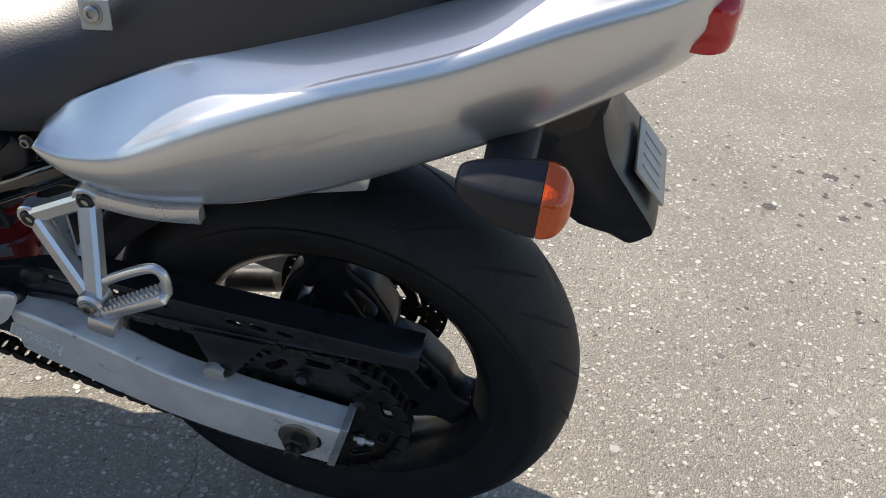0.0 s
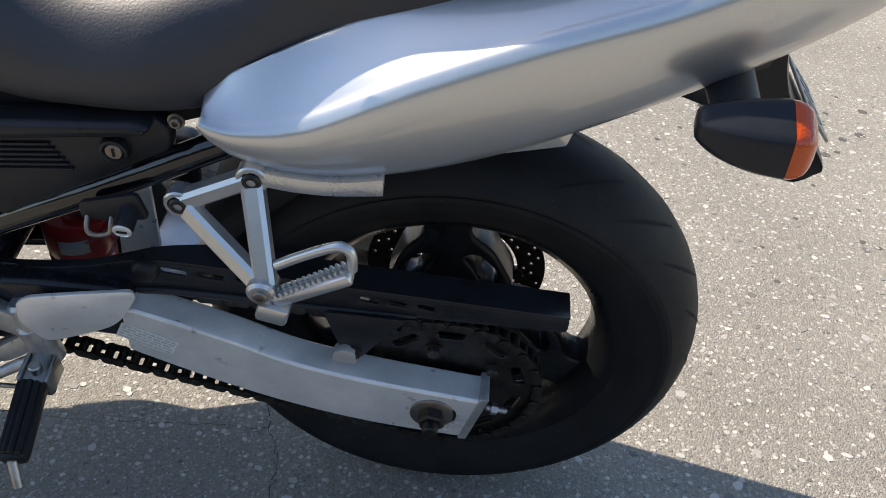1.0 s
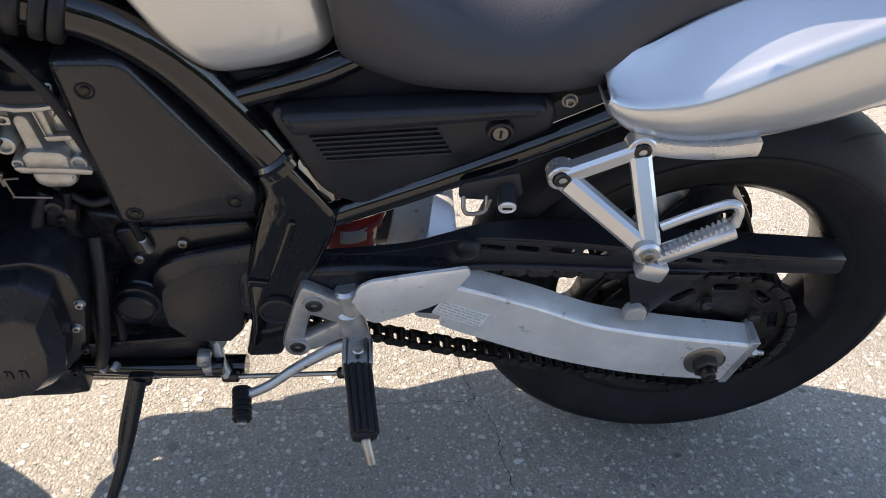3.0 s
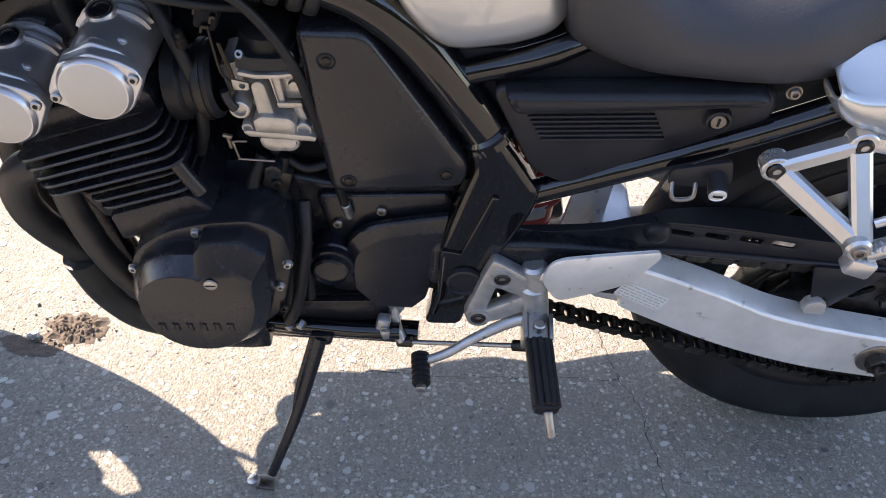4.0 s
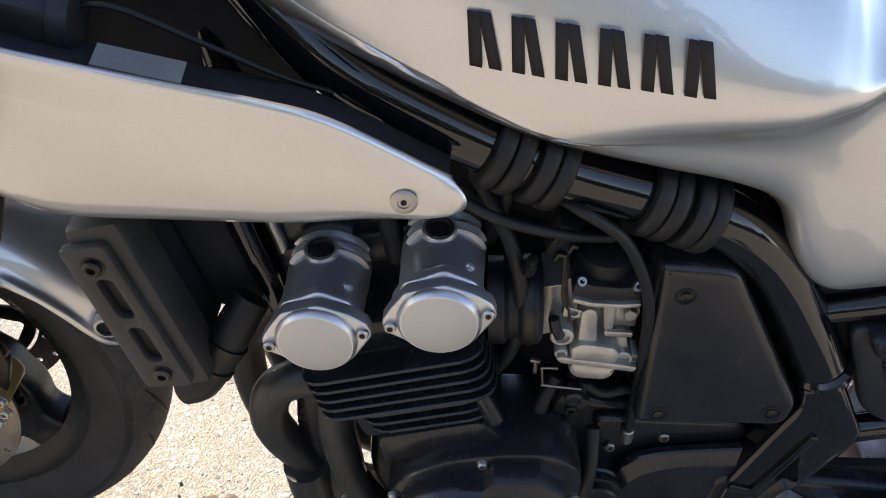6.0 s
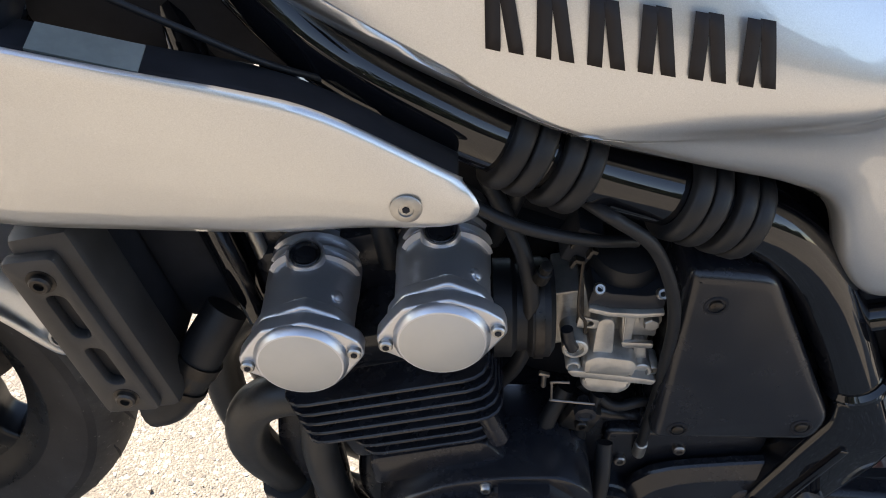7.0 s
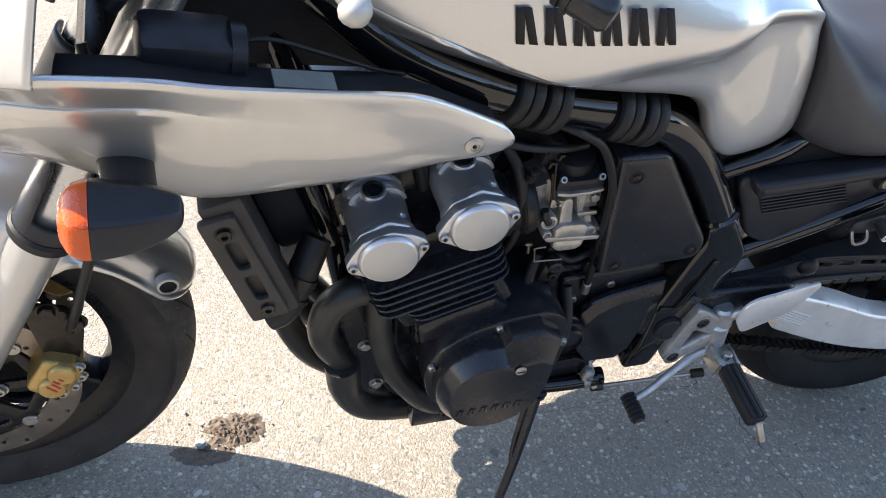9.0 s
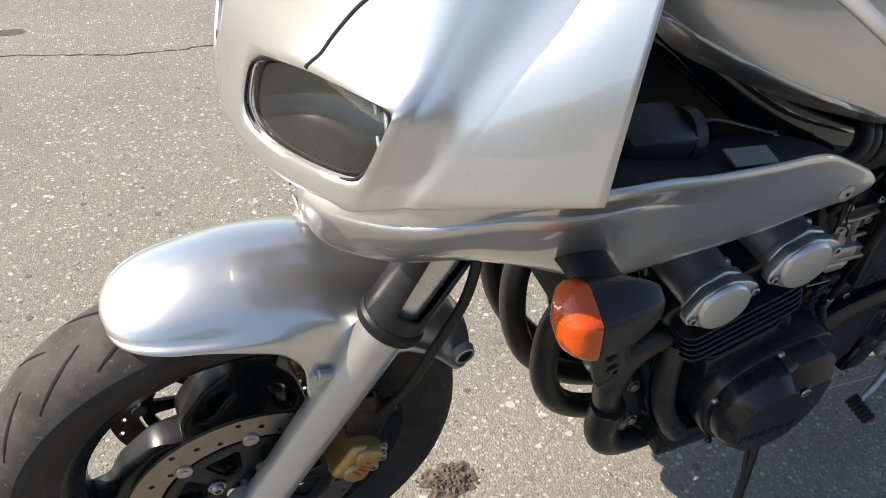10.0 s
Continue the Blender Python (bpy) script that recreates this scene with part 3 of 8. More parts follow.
def chain():
    y = -0.112
    c1, r1, c2, r2 = Vector((-0.845, 0, 0.392)), 0.044, Vector((AXLE_R.x, 0, AXLE_R.z)), 0.1125
    d = c2 - c1
    L, base = d.length, math.atan2(d.z, d.x)
    off = math.asin((r2 - r1) / L)
    top1 = base + math.pi / 2 + off
    bot = base - math.pi / 2 - off
    pts = []

    def arc(c, r, a0, a1, n):
        return [c + Vector((math.cos(a0 + (a1 - a0) * i / n), 0, math.sin(a0 + (a1 - a0) * i / n))) * r for i in range(n + 1)]
    pts += arc(c2, r2, top1, bot, 40)
    # lower run sags a little
    a, b = pts[-1], c1 + Vector((math.cos(bot), 0, math.sin(bot))) * r1
    pts += [a.lerp(b, i / 30) + Vector((0, 0, -0.006 * math.sin(math.pi * i / 30))) for i in range(1, 30)]
    pts += arc(c1, r1, bot, top1 - 2 * math.pi, 20)
    a = c2 + Vector((math.cos(top1), 0, math.sin(top1))) * r2
    b = pts[-1]
    pts += [b.lerp(a, i / 30) for i in range(1, 31)]
    holder = bm_new()
    rod(holder, (c2.x + 0.1125, y - 0.009, c2.z), (c2.x + 0.1125, y + 0.009, c2.z), 0.003, seg=8)
    ch = part("chain", holder, DARK_STEEL, bike, "oily dark drive chain")
    run = [0.0]
    for p, q in zip(pts, pts[1:]):
        run.append(run[-1] + (q - p).length)
    N = int(run[-1] / 0.0159)
    N -= N % 2
    pitch = run[-1] / N
    meshes = []
    for half in (0.0105, 0.0075):
        bm = bm_new()
        lobe = []
        for i in range(9):
            a = math.pi / 2 + math.pi * i / 8
            lobe.append((0.0068 * math.cos(a), 0.0068 * math.sin(a)))
        lobe += [(pitch * 0.5, -0.0058)]
        for i in range(9):
            a = -math.pi / 2 + math.pi * i / 8
            lobe.append((pitch + 0.0068 * math.cos(a), 0.0068 * math.sin(a)))
        lobe += [(pitch * 0.5, 0.0058)]
        for sgn in (-1, 1):
            plate(bm, lobe, sgn * half - 0.001, sgn * half + 0.001, bev=0)
        rod(bm, (0, -half - 0.002, 0), (0, half + 0.002, 0), 0.0060, seg=10, bev=0.0006)
        meshes.append(to_mesh("chain_link", bm, DARK_STEEL))

    def at(s):
        s %= run[-1]
        for i in range(len(run) - 1):
            if run[i + 1] >= s:
                f = (s - run[i]) / (run[i + 1] - run[i])
                return pts[i].lerp(pts[i + 1], f)
    for k in range(N):
        p, q = at(k * pitch), at((k + 1) * pitch)
        a = math.atan2(q.z - p.z, q.x - p.x)
        same("chain_link", meshes[k % 2], Matrix.Translation((p.x, y, p.z)) @ Matrix.Rotation(-a, 4, "Y"), ch)


chain()


def swingarm():
    # left arm: a box section that bends up towards its pivot
    bm = bm_new()
    mid = [(-0.602, 0.448, 0.372), (-0.58, 0.444, 0.361), (-0.49, 0.414, 0.323), (-0.41, 0.382, 0.297), (-0.32, 0.364, 0.278), (-0.192, 0.348, 0.266)]
    for sgn in (1, -1):
        rows = []
        for x, zt, zb in curve(mid, 6):
            yo, yi = sgn * -0.160, sgn * -0.122
            b = 0.0035
            rows.append([Vector(p) for p in ((x, yo, zb + b), (x, yo, zt - b - 0.004), (x, yo + sgn * b * 0.35, zt - 0.0055), (x, yo + sgn * b, zt - 0.004), (x, yi - sgn * b, zt),
                                             (x, yi, zt - b), (x, yi, zb + b), (x, yi - sgn * b, zb), (x, yo + sgn * b, zb))])
        rows[-1] = [p - Vector((0.22 * (rows[-1][3].z - p.z), 0, 0)) for p in rows[-1]]
        vs = [[bm.verts.new(p) for p in r] for r in rows]
        for a, b2 in zip(vs, vs[1:]):
            for i in range(9):
                bm.faces.new((a[i], a[(i + 1) % 9], b2[(i + 1) % 9], b2[i]))
        bm.faces.new(vs[0])
        bm.faces.new(vs[-1])
    block(bm, (0.06, 0.25, 0.05), pose(-0.600, 0, 0.362, 0, 10, 0), 0.012)
    arm = part("swingarm", bm, ALU, bike, "brushed aluminium box-section swingarm", 25)
    bm = bm_new()
    for y0, y1 in ((-0.152, -0.116), (0.116, 0.152)):
        plate(bm, rounded([(-0.84, 0.45), (-0.70, 0.462), (-0.592, 0.462), (-0.592, 0.38), (-0.70, 0.385), (-0.84, 0.37)], 0.02), y0, y1, bev=0.010, segs=3)
    rod(bm, (-0.800, -0.12, 0.412), (-0.800, 0.12, 0.412), 0.034, seg=24)
    part("pivot_casting", bm, BLACK_ENGINE, arm, "black swingarm pivot casting")
    bm = bm_new()
    plate(bm, rounded([(-0.216, 0.268), (-0.206, 0.268), (-0.186, 0.352), (-0.196, 0.352)], 0.002), -0.162, -0.12, bev=0.001)
    part("end_cap", bm, ALU_CAST, arm)
    # axle plate, washer and nut
    bm = bm_new()
    lathe(bm, (-0.251, -0.160, 0.314), (0, -1, 0), [(0, 0), (0, 0.026), (0.003, 0.026), (0.004, 0.024), (0.004, 0)], 32)
    part("axle_washer", bm, DISC_STEEL, arm)
    bm = bm_new()
    bolt(bm, (-0.251, -0.164, 0.314), (0, -1, 0), 0.0165, 0.014, True)
    rod(bm, (-0.251, -0.164, 0.314), (-0.251, -0.190, 0.314), 0.0095, seg=18)
    part("axle_nut", bm, DARK_STEEL, arm, "worn steel axle nut")
    bm = bm_new()
    plate(bm, rounded([(-0.276, 0.303), (-0.222, 0.298), (-0.221, 0.325), (-0.275, 0.330)], 0.012), -0.1612, -0.158, bev=0.0005)
    part("axle_slot", bm, DARK_STEEL, arm)
    bm = bm_new()
    rod(bm, (-0.187, -0.141, 0.31), (-0.160, -0.141, 0.306), 0.004, seg=10)
    bolt(bm, (-0.18, -0.141, 0.309), (1, 0, -0.1), 0.0075, 0.008)
    part("chain_adjuster", bm, STEEL, arm)
    # label with lines of print too small to read
    o = Matrix.Translation((-0.579, -0.1606, 0.3975)) @ Matrix.Rotation(radians(24), 4, "Y")
    bm = bm_new()
    plate(bm, rounded([(-0.033, -0.0125), (0.033, -0.0125), (0.033, 0.0125), (-0.033, 0.0125)], 0.002), -0.0006, 0, bev=0, place=o)
    lab = part("label", bm, STICKER, arm, "pale printed label")
    for r in range(5):
        x = -0.030
        rnd = random.Random(r)
        bm = bm_new()
        while x < 0.026:
            w = rnd.uniform(0.003, 0.011)
            z = 0.0095 - r * 0.0047
            plate(bm, [(x, z - 0.001), (min(x + w, 0.030), z - 0.001), (min(x + w, 0.030), z + 0.001), (x, z + 0.001)], -0.0010, -0.0006, bev=0, place=o)
            x += w + 0.002
        part("print_line", bm, STICKER_INK, lab)
    # welded tab on top that holds the guard
    bm = bm_new()
    plate(bm, rounded([(-0.373, 0.378), (-0.343, 0.376), (-0.345, 0.394), (-0.358, 0.402), (-0.371, 0.394)], 0.005), -0.150, -0.134, bev=0.003)
    part("guard_tab", bm, ALU_MATT, arm)
    return arm


swing = swingarm()


def chain_guard():
    # an angle section: flat top strip and a side flange with real slots
    line = [(-0.800, 0.447), (-0.660, 0.467), (-0.605, 0.484), (-0.560, 0.492), (-0.480, 0.490), (-0.390, 0.483), (-0.280, 0.479), (-0.112, 0.472)]
    drop = [0.030, 0.036, 0.044, 0.045, 0.042, 0.036, 0.031, 0.022]
    outline = rounded([*line, *[(x, z - d) for (x, z), d in zip(line, drop)][::-1]], 0.006, 3)
    def on(x):
        for (a, za), (b, zb) in zip(line, line[1:]):
            if a <= x <= b:
                return za + (zb - za) * (x - a) / (b - a)
    holes = []
    for x, d in ((-0.548, 0.012), (-0.507, 0.0115), (-0.465, 0.011), (-0.426, 0.0105), (-0.333, 0.0125), (-0.302, 0.0125), (-0.270, 0.0125)):
        w, h = (0.0145, 0.0042) if x < -0.4 else (0.0105, 0.0036)
        z = on(x) - d
        holes.append(rounded([(x - w, z - h + 0.0015), (x + w, z - h - 0.0015), (x + w, z + h - 0.0015), (x - w, z + h + 0.0015)], 0.004, 4))
    bm = bm_new()
    plate(bm, outline, -0.130, -0.1265, holes, 0.0009)
    g = part("chain_guard", bm, PLASTIC, bike, "long black plastic chain guard with slots", 30)
    bm = bm_new()
    rows = [[(x, -0.130, z + 0.0002), (x, -0.1285, z + 0.0022), (x, b, z + 0.0030), (x, b + 0.002, z - 0.008)] for (x, z), b in zip(line, (-0.118, -0.118, -0.116, -0.106, -0.092, -0.092, -0.092, -0.092))]
    surface(bm, rows, 4, 1)
    solid(part("top_strip", bm, PLASTIC, g, "", 30), 0.003)
    # rolled lip along the lower edge towards the pivot
    bm = bm_new()
    tube(bm, [(x, -0.131, z - d + 0.003) for (x, z), d in list(zip(line, drop))[1:7]], [0.003, 0.0045, 0.005, 0.005, 0.004, 0.0025], 10, 4)
    part("lower_lip", bm, PLASTIC, g)
    bm = bm_new()
    plate(bm, rounded([(-0.383, 0.452), (-0.290, 0.452), (-0.325, 0.402), (-0.340, 0.378), (-0.360, 0.378), (-0.366, 0.400)], 0.006), -0.140, -0.137, bev=0.001)
    part("guard_bracket", bm, PLASTIC, g)
    bm = bm_new()
    bolt(bm, (-0.350, -0.140, 0.387), (0, -1, 0), 0.008, 0.008, True, 0.011)
    part("guard_bolt", bm, DARK_STEEL, g)
    # round rubber-capped mount at the pivot end
    bm = bm_new()
    lathe(bm, (-0.578, -0.130, 0.480), (0, -1, 0), [(0, 0.016), (0.006, 0.015), (0.010, 0.011), (0.012, 0.006), (0.012, 0)], 22)
    part("guard_mount", bm, RUBBER_SOFT, g)


chain_guard()


# ---- frame ----
def frame_tubes():
    root = bm_new()
    tube(root, [(-1.45, -0.045, 0.985), (-1.36, -0.105, 0.925), (-1.27, -0.147, 0.866), (-1.19, -0.156, 0.833), (-1.10, -0.153, 0.8045), (-1.02, -0.148, 0.788),
                (-0.965, -0.144, 0.775), (-0.924, -0.140, 0.757), (-0.882, -0.136, 0.723), (-0.839, -0.134, 0.671), (-0.786, -0.134, 0.598)], 0.0255, 24, 8)
    fr = part("frame_tube", root, BLACK_GLOSS, bike, "glossy black frame tube with dust specks")
    root = bm_new()
    tube(root, [(-1.45, 0.045, 0.985), (-1.36, 0.105, 0.925), (-1.27, 0.150, 0.868), (-1.19, 0.165, 0.838), (-1.02, 0.165, 0.799), (-0.965, 0.165, 0.789), (-0.885, 0.165, 0.742), (-0.795, 0.165, 0.618)], 0.0255, 16, 5)
    part("frame_tube", root, BLACK_GLOSS, bike)
    # weld ring where the tube enters the pivot plate
    bm = bm_new()
    lathe(bm, (-0.794, -0.134, 0.610), (-0.55, 0, 0.80), [(-0.006, 0.024), (-0.003, 0.029), (0.002, 0.030), (0.006, 0.026)], 24)
    part("weld", bm, BLACK_GLOSS, fr)
    # pivot plates
    for y in (-0.134, 0.134):
        bm = bm_new()
        out = rounded([(-0.812, 0.598), (-0.778, 0.614), (-0.727, 0.544), (-0.730, 0.516), (-0.752, 0.453), (-0.772, 0.410), (-0.790, 0.304), (-0.836, 0.300), (-0.826, 0.360), (-0.829, 0.440), (-0.812, 0.530), (-0.803, 0.570)], 0.010)
        plate(bm, out, y - 0.022, y + 0.022, bev=0.008, segs=3)
        pv = part("pivot_plate", bm, BLACK_GLOSS, bike, "glossy black frame pivot plate")
        if y < 0:
            bm = bm_new()
            plate(bm, rounded([(-0.7785, 0.539), (-0.770, 0.537), (-0.795, 0.438), (-0.8045, 0.440)], 0.003), y - 0.0262, y - 0.021, bev=0.002)
            plate(bm, rounded([(-0.826, 0.446), (-0.800, 0.443), (-0.801, 0.434), (-0.827, 0.436)], 0.003), y - 0.0255, y - 0.021, bev=0.0015)
            part("rib", bm, BLACK_GLOSS, pv)
            bm = bm_new()
            lathe(bm, (-0.794, y - 0.022, 0.394), (0, -1, 0), [(0, 0.0225), (0.005, 0.0215), (0.006, 0.0185), (0.004, 0.0175), (0.004, 0)], 32)
            part("pivot_cap", bm, PLASTIC, pv)
    # cross tubes and seat rails
    for y in (-0.135, 0.135):
        bm = bm_new()
        tube(bm, [(-0.836, y, 0.676), (-0.74, y * 0.97, 0.712), (-0.66, y * 0.7, 0.744)], 0.0135, 16, 4)
        part("seat_rail", bm, BLACK_GLOSS, bike)
        bm = bm_new()
        tube(bm, [(-0.745, y, 0.523), (-0.59, y * 1.08, 0.612), (-0.44, y * 1.07, 0.697), (-0.25, y * 0.8, 0.78)], 0.0145, 16, 4)
        part("subframe_tube", bm, BLACK_GLOSS, bike, "thin glossy black subframe tube")
    # head and down tubes seen past the engine
    bm = bm_new()
    rod(bm, (-1.415, 0, 0.905), (-1.475, 0, 1.04), 0.034, seg=24)
    part("steering_head", bm, BLACK_GLOSS, bike)
    for y in (-0.09, 0.09):
        bm = bm_new()
        tube(bm, [(-1.40, y * 0.6, 0.90), (-1.33, y, 0.72), (-1.265, y, 0.46), (-1.20, y, 0.27), (-1.10, y * 1.2, 0.225), (-0.84, y * 1.4, 0.245)], 0.016, 14, 5)
        part("down_tube", bm, BLACK_GLOSS, bike)
    # rubber sleeves on the main tube, in two pairs
    def sleeve(c, d, n):
        base = None
        for k in range(4):
            o = Vector(c) + Vector(d).normalized() * (-0.0250, -0.0102, 0.0102, 0.0250)[k]
            bm = bm_new()
            lathe(bm, o, d, [(-0.0068, 0.026), (-0.0068, 0.0322), (-0.0056, 0.0340), (-0.003, 0.0350), (0.003, 0.0350), (0.0056, 0.0340), (0.0068, 0.0322), (0.0068, 0.026)], 28)
            part("rubber_ring", bm, RUBBER_SOFT, fr, "matt black rubber sleeve ring")
    sleeve((-1.117, -0.1535, 0.8095), (0.095, 0.004, -0.028), 4)
    sleeve((-0.991, -0.146, 0.7815), (0.09, 0.007, -0.022), 4)
    return fr


frame_tubes()


# ---- engine ----
def engine():
    # crankcase block
    bm = bm_new()
    case = rounded([(-1.205, 0.470), (-1.165, 0.505), (-1.05, 0.520), (-0.95, 0.505), (-0.84, 0.520), (-0.825, 0.45), (-0.835, 0.32), (-0.90, 0.245), (-1.06, 0.225), (-1.15, 0.25), (-1.195, 0.34)], 0.02)
    case = [(x, z - 0.012) for x, z in case]
    plate(bm, case, -0.112, 0.155, bev=0.012, segs=3)
    core = part("crankcase", bm, BLACK_ENGINE, bike, "black painted engine crankcase")
    bm = bm_new()
    plate(bm, rounded([(-1.16, 0.27), (-1.02, 0.255), (-0.93, 0.27), (-0.95, 0.185), (-1.12, 0.18)], 0.02), -0.11, 0.11, bev=0.01)
    part("oil_pan", bm, BLACK_ENGINE, core)
    bm = bm_new()
    plate(bm, rounded([(-1.158, 0.262), (-1.036, 0.272), (-1.034, 0.226), (-1.060, 0.219), (-1.154, 0.211)], 0.004), -0.156, 0.12, bev=0.003)
    part("pan_flange", bm, BLACK_ENGINE, core)
    # hose and wiring down the rear edge of the cover
    bm = bm_new()
    tube(bm, [(-0.984, -0.150, 0.500), (-0.980, -0.176, 0.455), (-0.984, -0.184, 0.405), (-0.992, -0.182, 0.350), (-1.005, -0.170, 0.305)], 0.0075, 12, 5)
    part("breather_hose", bm, RUBBER_SOFT, core)
    # round side cover: flange, drum and an angled facet
    bm = bm_new()
    flange = rounded([(-1.178, 0.405), (-1.166, 0.452), (-1.128, 0.487), (-1.085, 0.505), (-1.030, 0.516), (-0.998, 0.497), (-0.990, 0.455), (-1.003, 0.372), (-1.04, 0.320), (-1.125, 0.310), (-1.165, 0.355)], 0.02)
    plate(bm, flange, -0.204, -0.10, bev=0.004)
    cov = part("engine_cover", bm, BLACK_SATIN, bike, "large round black engine side cover")
    # faceted body: round below, with a flat-cut box towards the top corner
    face = [(-1.082, 0.459), (-1.046, 0.473), (-1.029, 0.462), (-1.026, 0.421), (-1.033, 0.385), (-1.050, 0.358), (-1.076, 0.343), (-1.105, 0.341), (-1.130, 0.353), (-1.148, 0.378), (-1.154, 0.412), (-1.147, 0.440), (-1.128, 0.459), (-1.105, 0.466), (-1.088, 0.464)]
    foot = [(-1.084, 0.500), (-1.041, 0.507), (-1.014, 0.489), (-1.010, 0.421), (-1.019, 0.372), (-1.040, 0.341), (-1.074, 0.326), (-1.108, 0.325), (-1.138, 0.340), (-1.159, 0.371), (-1.166, 0.412), (-1.157, 0.448), (-1.135, 0.471), (-1.108, 0.482), (-1.092, 0.484)]
    # the round run is smoothed, the box corners stay sharp
    face, foot = [pts[:3] + [(p.x, p.y) for p in curve([(x, z, 0) for x, z in pts[3:]], 4)] for pts in (face, foot)]
    n = len(face)
    bm = bm_new()
    rings = []
    for y, f in ((-0.200, 0.0), (-0.222, 0.02), (-0.2285, 0.10), (-0.2440, 0.84), (-0.2472, 0.96), (-0.2480, 1.04)):
        rings.append([bm.verts.new((p[0] + (q[0] - p[0]) * f, y, p[1] + (q[1] - p[1]) * f)) for p, q in zip(foot, face)])
    for p, q in zip(rings, rings[1:]):
        for i in range(n):
            j = (i + 1) % n
            bm.faces.new((p[i], p[j], q[j], q[i]))
    bm.faces.new(rings[-1])
    part("faceted_body", bm, BLACK_SATIN, cov, "", 26)
    # raised maker's mark: plain bars
    for k in range(6):
        for s in (-1, 1):
            bm = bm_new()
            x = -1.134 + k * 0.0155
            z = 0.377 + 0.002 * k
            plate(bm, [(x + s * 0.0035 - 0.0015, z - 0.006), (x + s * 0.0035 + 0.0015, z - 0.006), (x + s * 0.002 + 0.0015, z + 0.006), (x + s * 0.002 - 0.0015, z + 0.006)], -0.2497, -0.248, bev=0)
            part("mark_bar", bm, BLACK_SATIN, cov)
    bm = bm_new()
    lathe(bm, (-1.071, -0.2490, 0.460), (0, -1, 0), [(0, 0.0074), (0.0018, 0.0070), (0.0022, 0.006), (0.0022, 0)], 22)
    part("cover_plug", bm, STEEL, cov, "slotted steel plug")
    bm = bm_new()
    block(bm, (0.0115, 0.0008, 0.0016), pose(-1.071, -0.2514, 0.460, 0, -8, 0), 0)
    part("screw_slot", bm, DARK, cov)
    for x, z in ((-1.093, 0.492), (-1.170, 0.424), (-0.996, 0.453), (-1.006, 0.414), (-1.003, 0.376), (-1.022, 0.334), (-1.135, 0.318)):
        bm = bm_new()
        bolt(bm, (x, -0.203, z), (0, -1, 0), 0.0050, 0.006, False, 0.0060)
        part("cover_bolt", bm, STEEL if z > 0.38 else DARK_STEEL, cov)
    # cover of the drive sprocket
    bm = bm_new()
    out = rounded([(-0.985, 0.509), (-0.83, 0.530), (-0.822, 0.50), (-0.828, 0.445), (-0.842, 0.348), (-0.906, 0.335), (-0.963, 0.340), (-0.988, 0.39), (-0.965, 0.44)], 0.012)
    out = [(x + 0.008, z - 0.026) for x, z in out]
    plate(bm, out, -0.124, -0.09, bev=0.006, segs=3)
    sc = part("sprocket_cover", bm, BLACK_SATIN, bike, "black engine sprocket cover")
    bm = bm_new()
    top = [(-0.945, 0.425), (-0.941, 0.450), (-0.930, 0.466), (-0.912, 0.477), (-0.893, 0.484), (-0.860, 0.494), (-0.828, 0.503)]
    low = [(-0.934, 0.412), (-0.930, 0.432), (-0.920, 0.449), (-0.904, 0.461), (-0.886, 0.469), (-0.858, 0.477), (-0.831, 0.483)]
    tail = [(-0.832, 0.440), (-0.842, 0.362), (-0.858, 0.340), (-0.905, 0.338), (-0.932, 0.370)]
    rings = []
    for y, k in ((-0.160, 0.0), (-0.1665, 0.03), (-0.1690, 0.12), (-0.1755, 0.94), (-0.1762, 1.0)):
        ring = [(p[0] + (q[0] - p[0]) * k, p[1] + (q[1] - p[1]) * k) for p, q in zip(top, low)]
        ring += [(x + (-0.887 - x) * 0.05 * k, z + (0.40 - z) * 0.05 * k) for x, z in tail]
        rings.append([bm.verts.new((x + 0.006, y + 0.028, z - 0.019)) for x, z in ring])
    for p, q in zip(rings, rings[1:]):
        for i in range(12):
            bm.faces.new((p[i], p[(i + 1) % 12], q[(i + 1) % 12], q[i]))
    bm.faces.new(rings[-1])
    part("raised_panel", bm, BLACK_SATIN, sc, "", 24)
    bm = bm_new()
    lathe(bm, (-0.954, -0.11, 0.394), (0, -1, 0), [(0, 0.028), (0.030, 0.0275), (0.032, 0.0255), (0.036, 0.0255), (0.038, 0.0275), (0.043, 0.0270), (0.044, 0.0235), (0.052, 0.0230), (0.054, 0.0200), (0.0505, 0.0190), (0.0505, 0)], 36)
    part("round_cap", bm, BLACK_SATIN, sc)
    for x, z in ((-0.899, 0.4695), (-0.9496, 0.4427), (-0.980, 0.400), (-0.985, 0.340), (-0.845, 0.326)):
        bm = bm_new()
        bolt(bm, (x, -0.1235, z), (0, -1, 0), 0.0062, 0.006, False)
        part("cover_bolt", bm, DISC_STEEL, sc)
    bm = bm_new()
    plate(bm, rounded([(-1.16, 0.30), (-1.16, 0.42), (-1.08, 0.49), (-0.92, 0.47), (-0.85, 0.40), (-0.87, 0.28), (-1.0, 0.25)], 0.04), 0.15, 0.225, bev=0.015, segs=3)
    part("clutch_cover", bm, BLACK_ENGINE, core)
    # narrow top deck beneath the air box
    bm = bm_new()
    plate(bm, rounded([(-0.945, 0.507), (-0.818, 0.527), (-0.815, 0.503), (-0.943, 0.478)], 0.004), -0.118, -0.07, bev=0.004)
    part("case_top", bm, BLACK_ENGINE, core)

    # cylinders with fins; they lean forward
    turn = Matrix.Translation((-1.178, 0, 0.558)) @ Matrix.Rotation(radians(-24), 4, "Y")
    bm = bm_new()
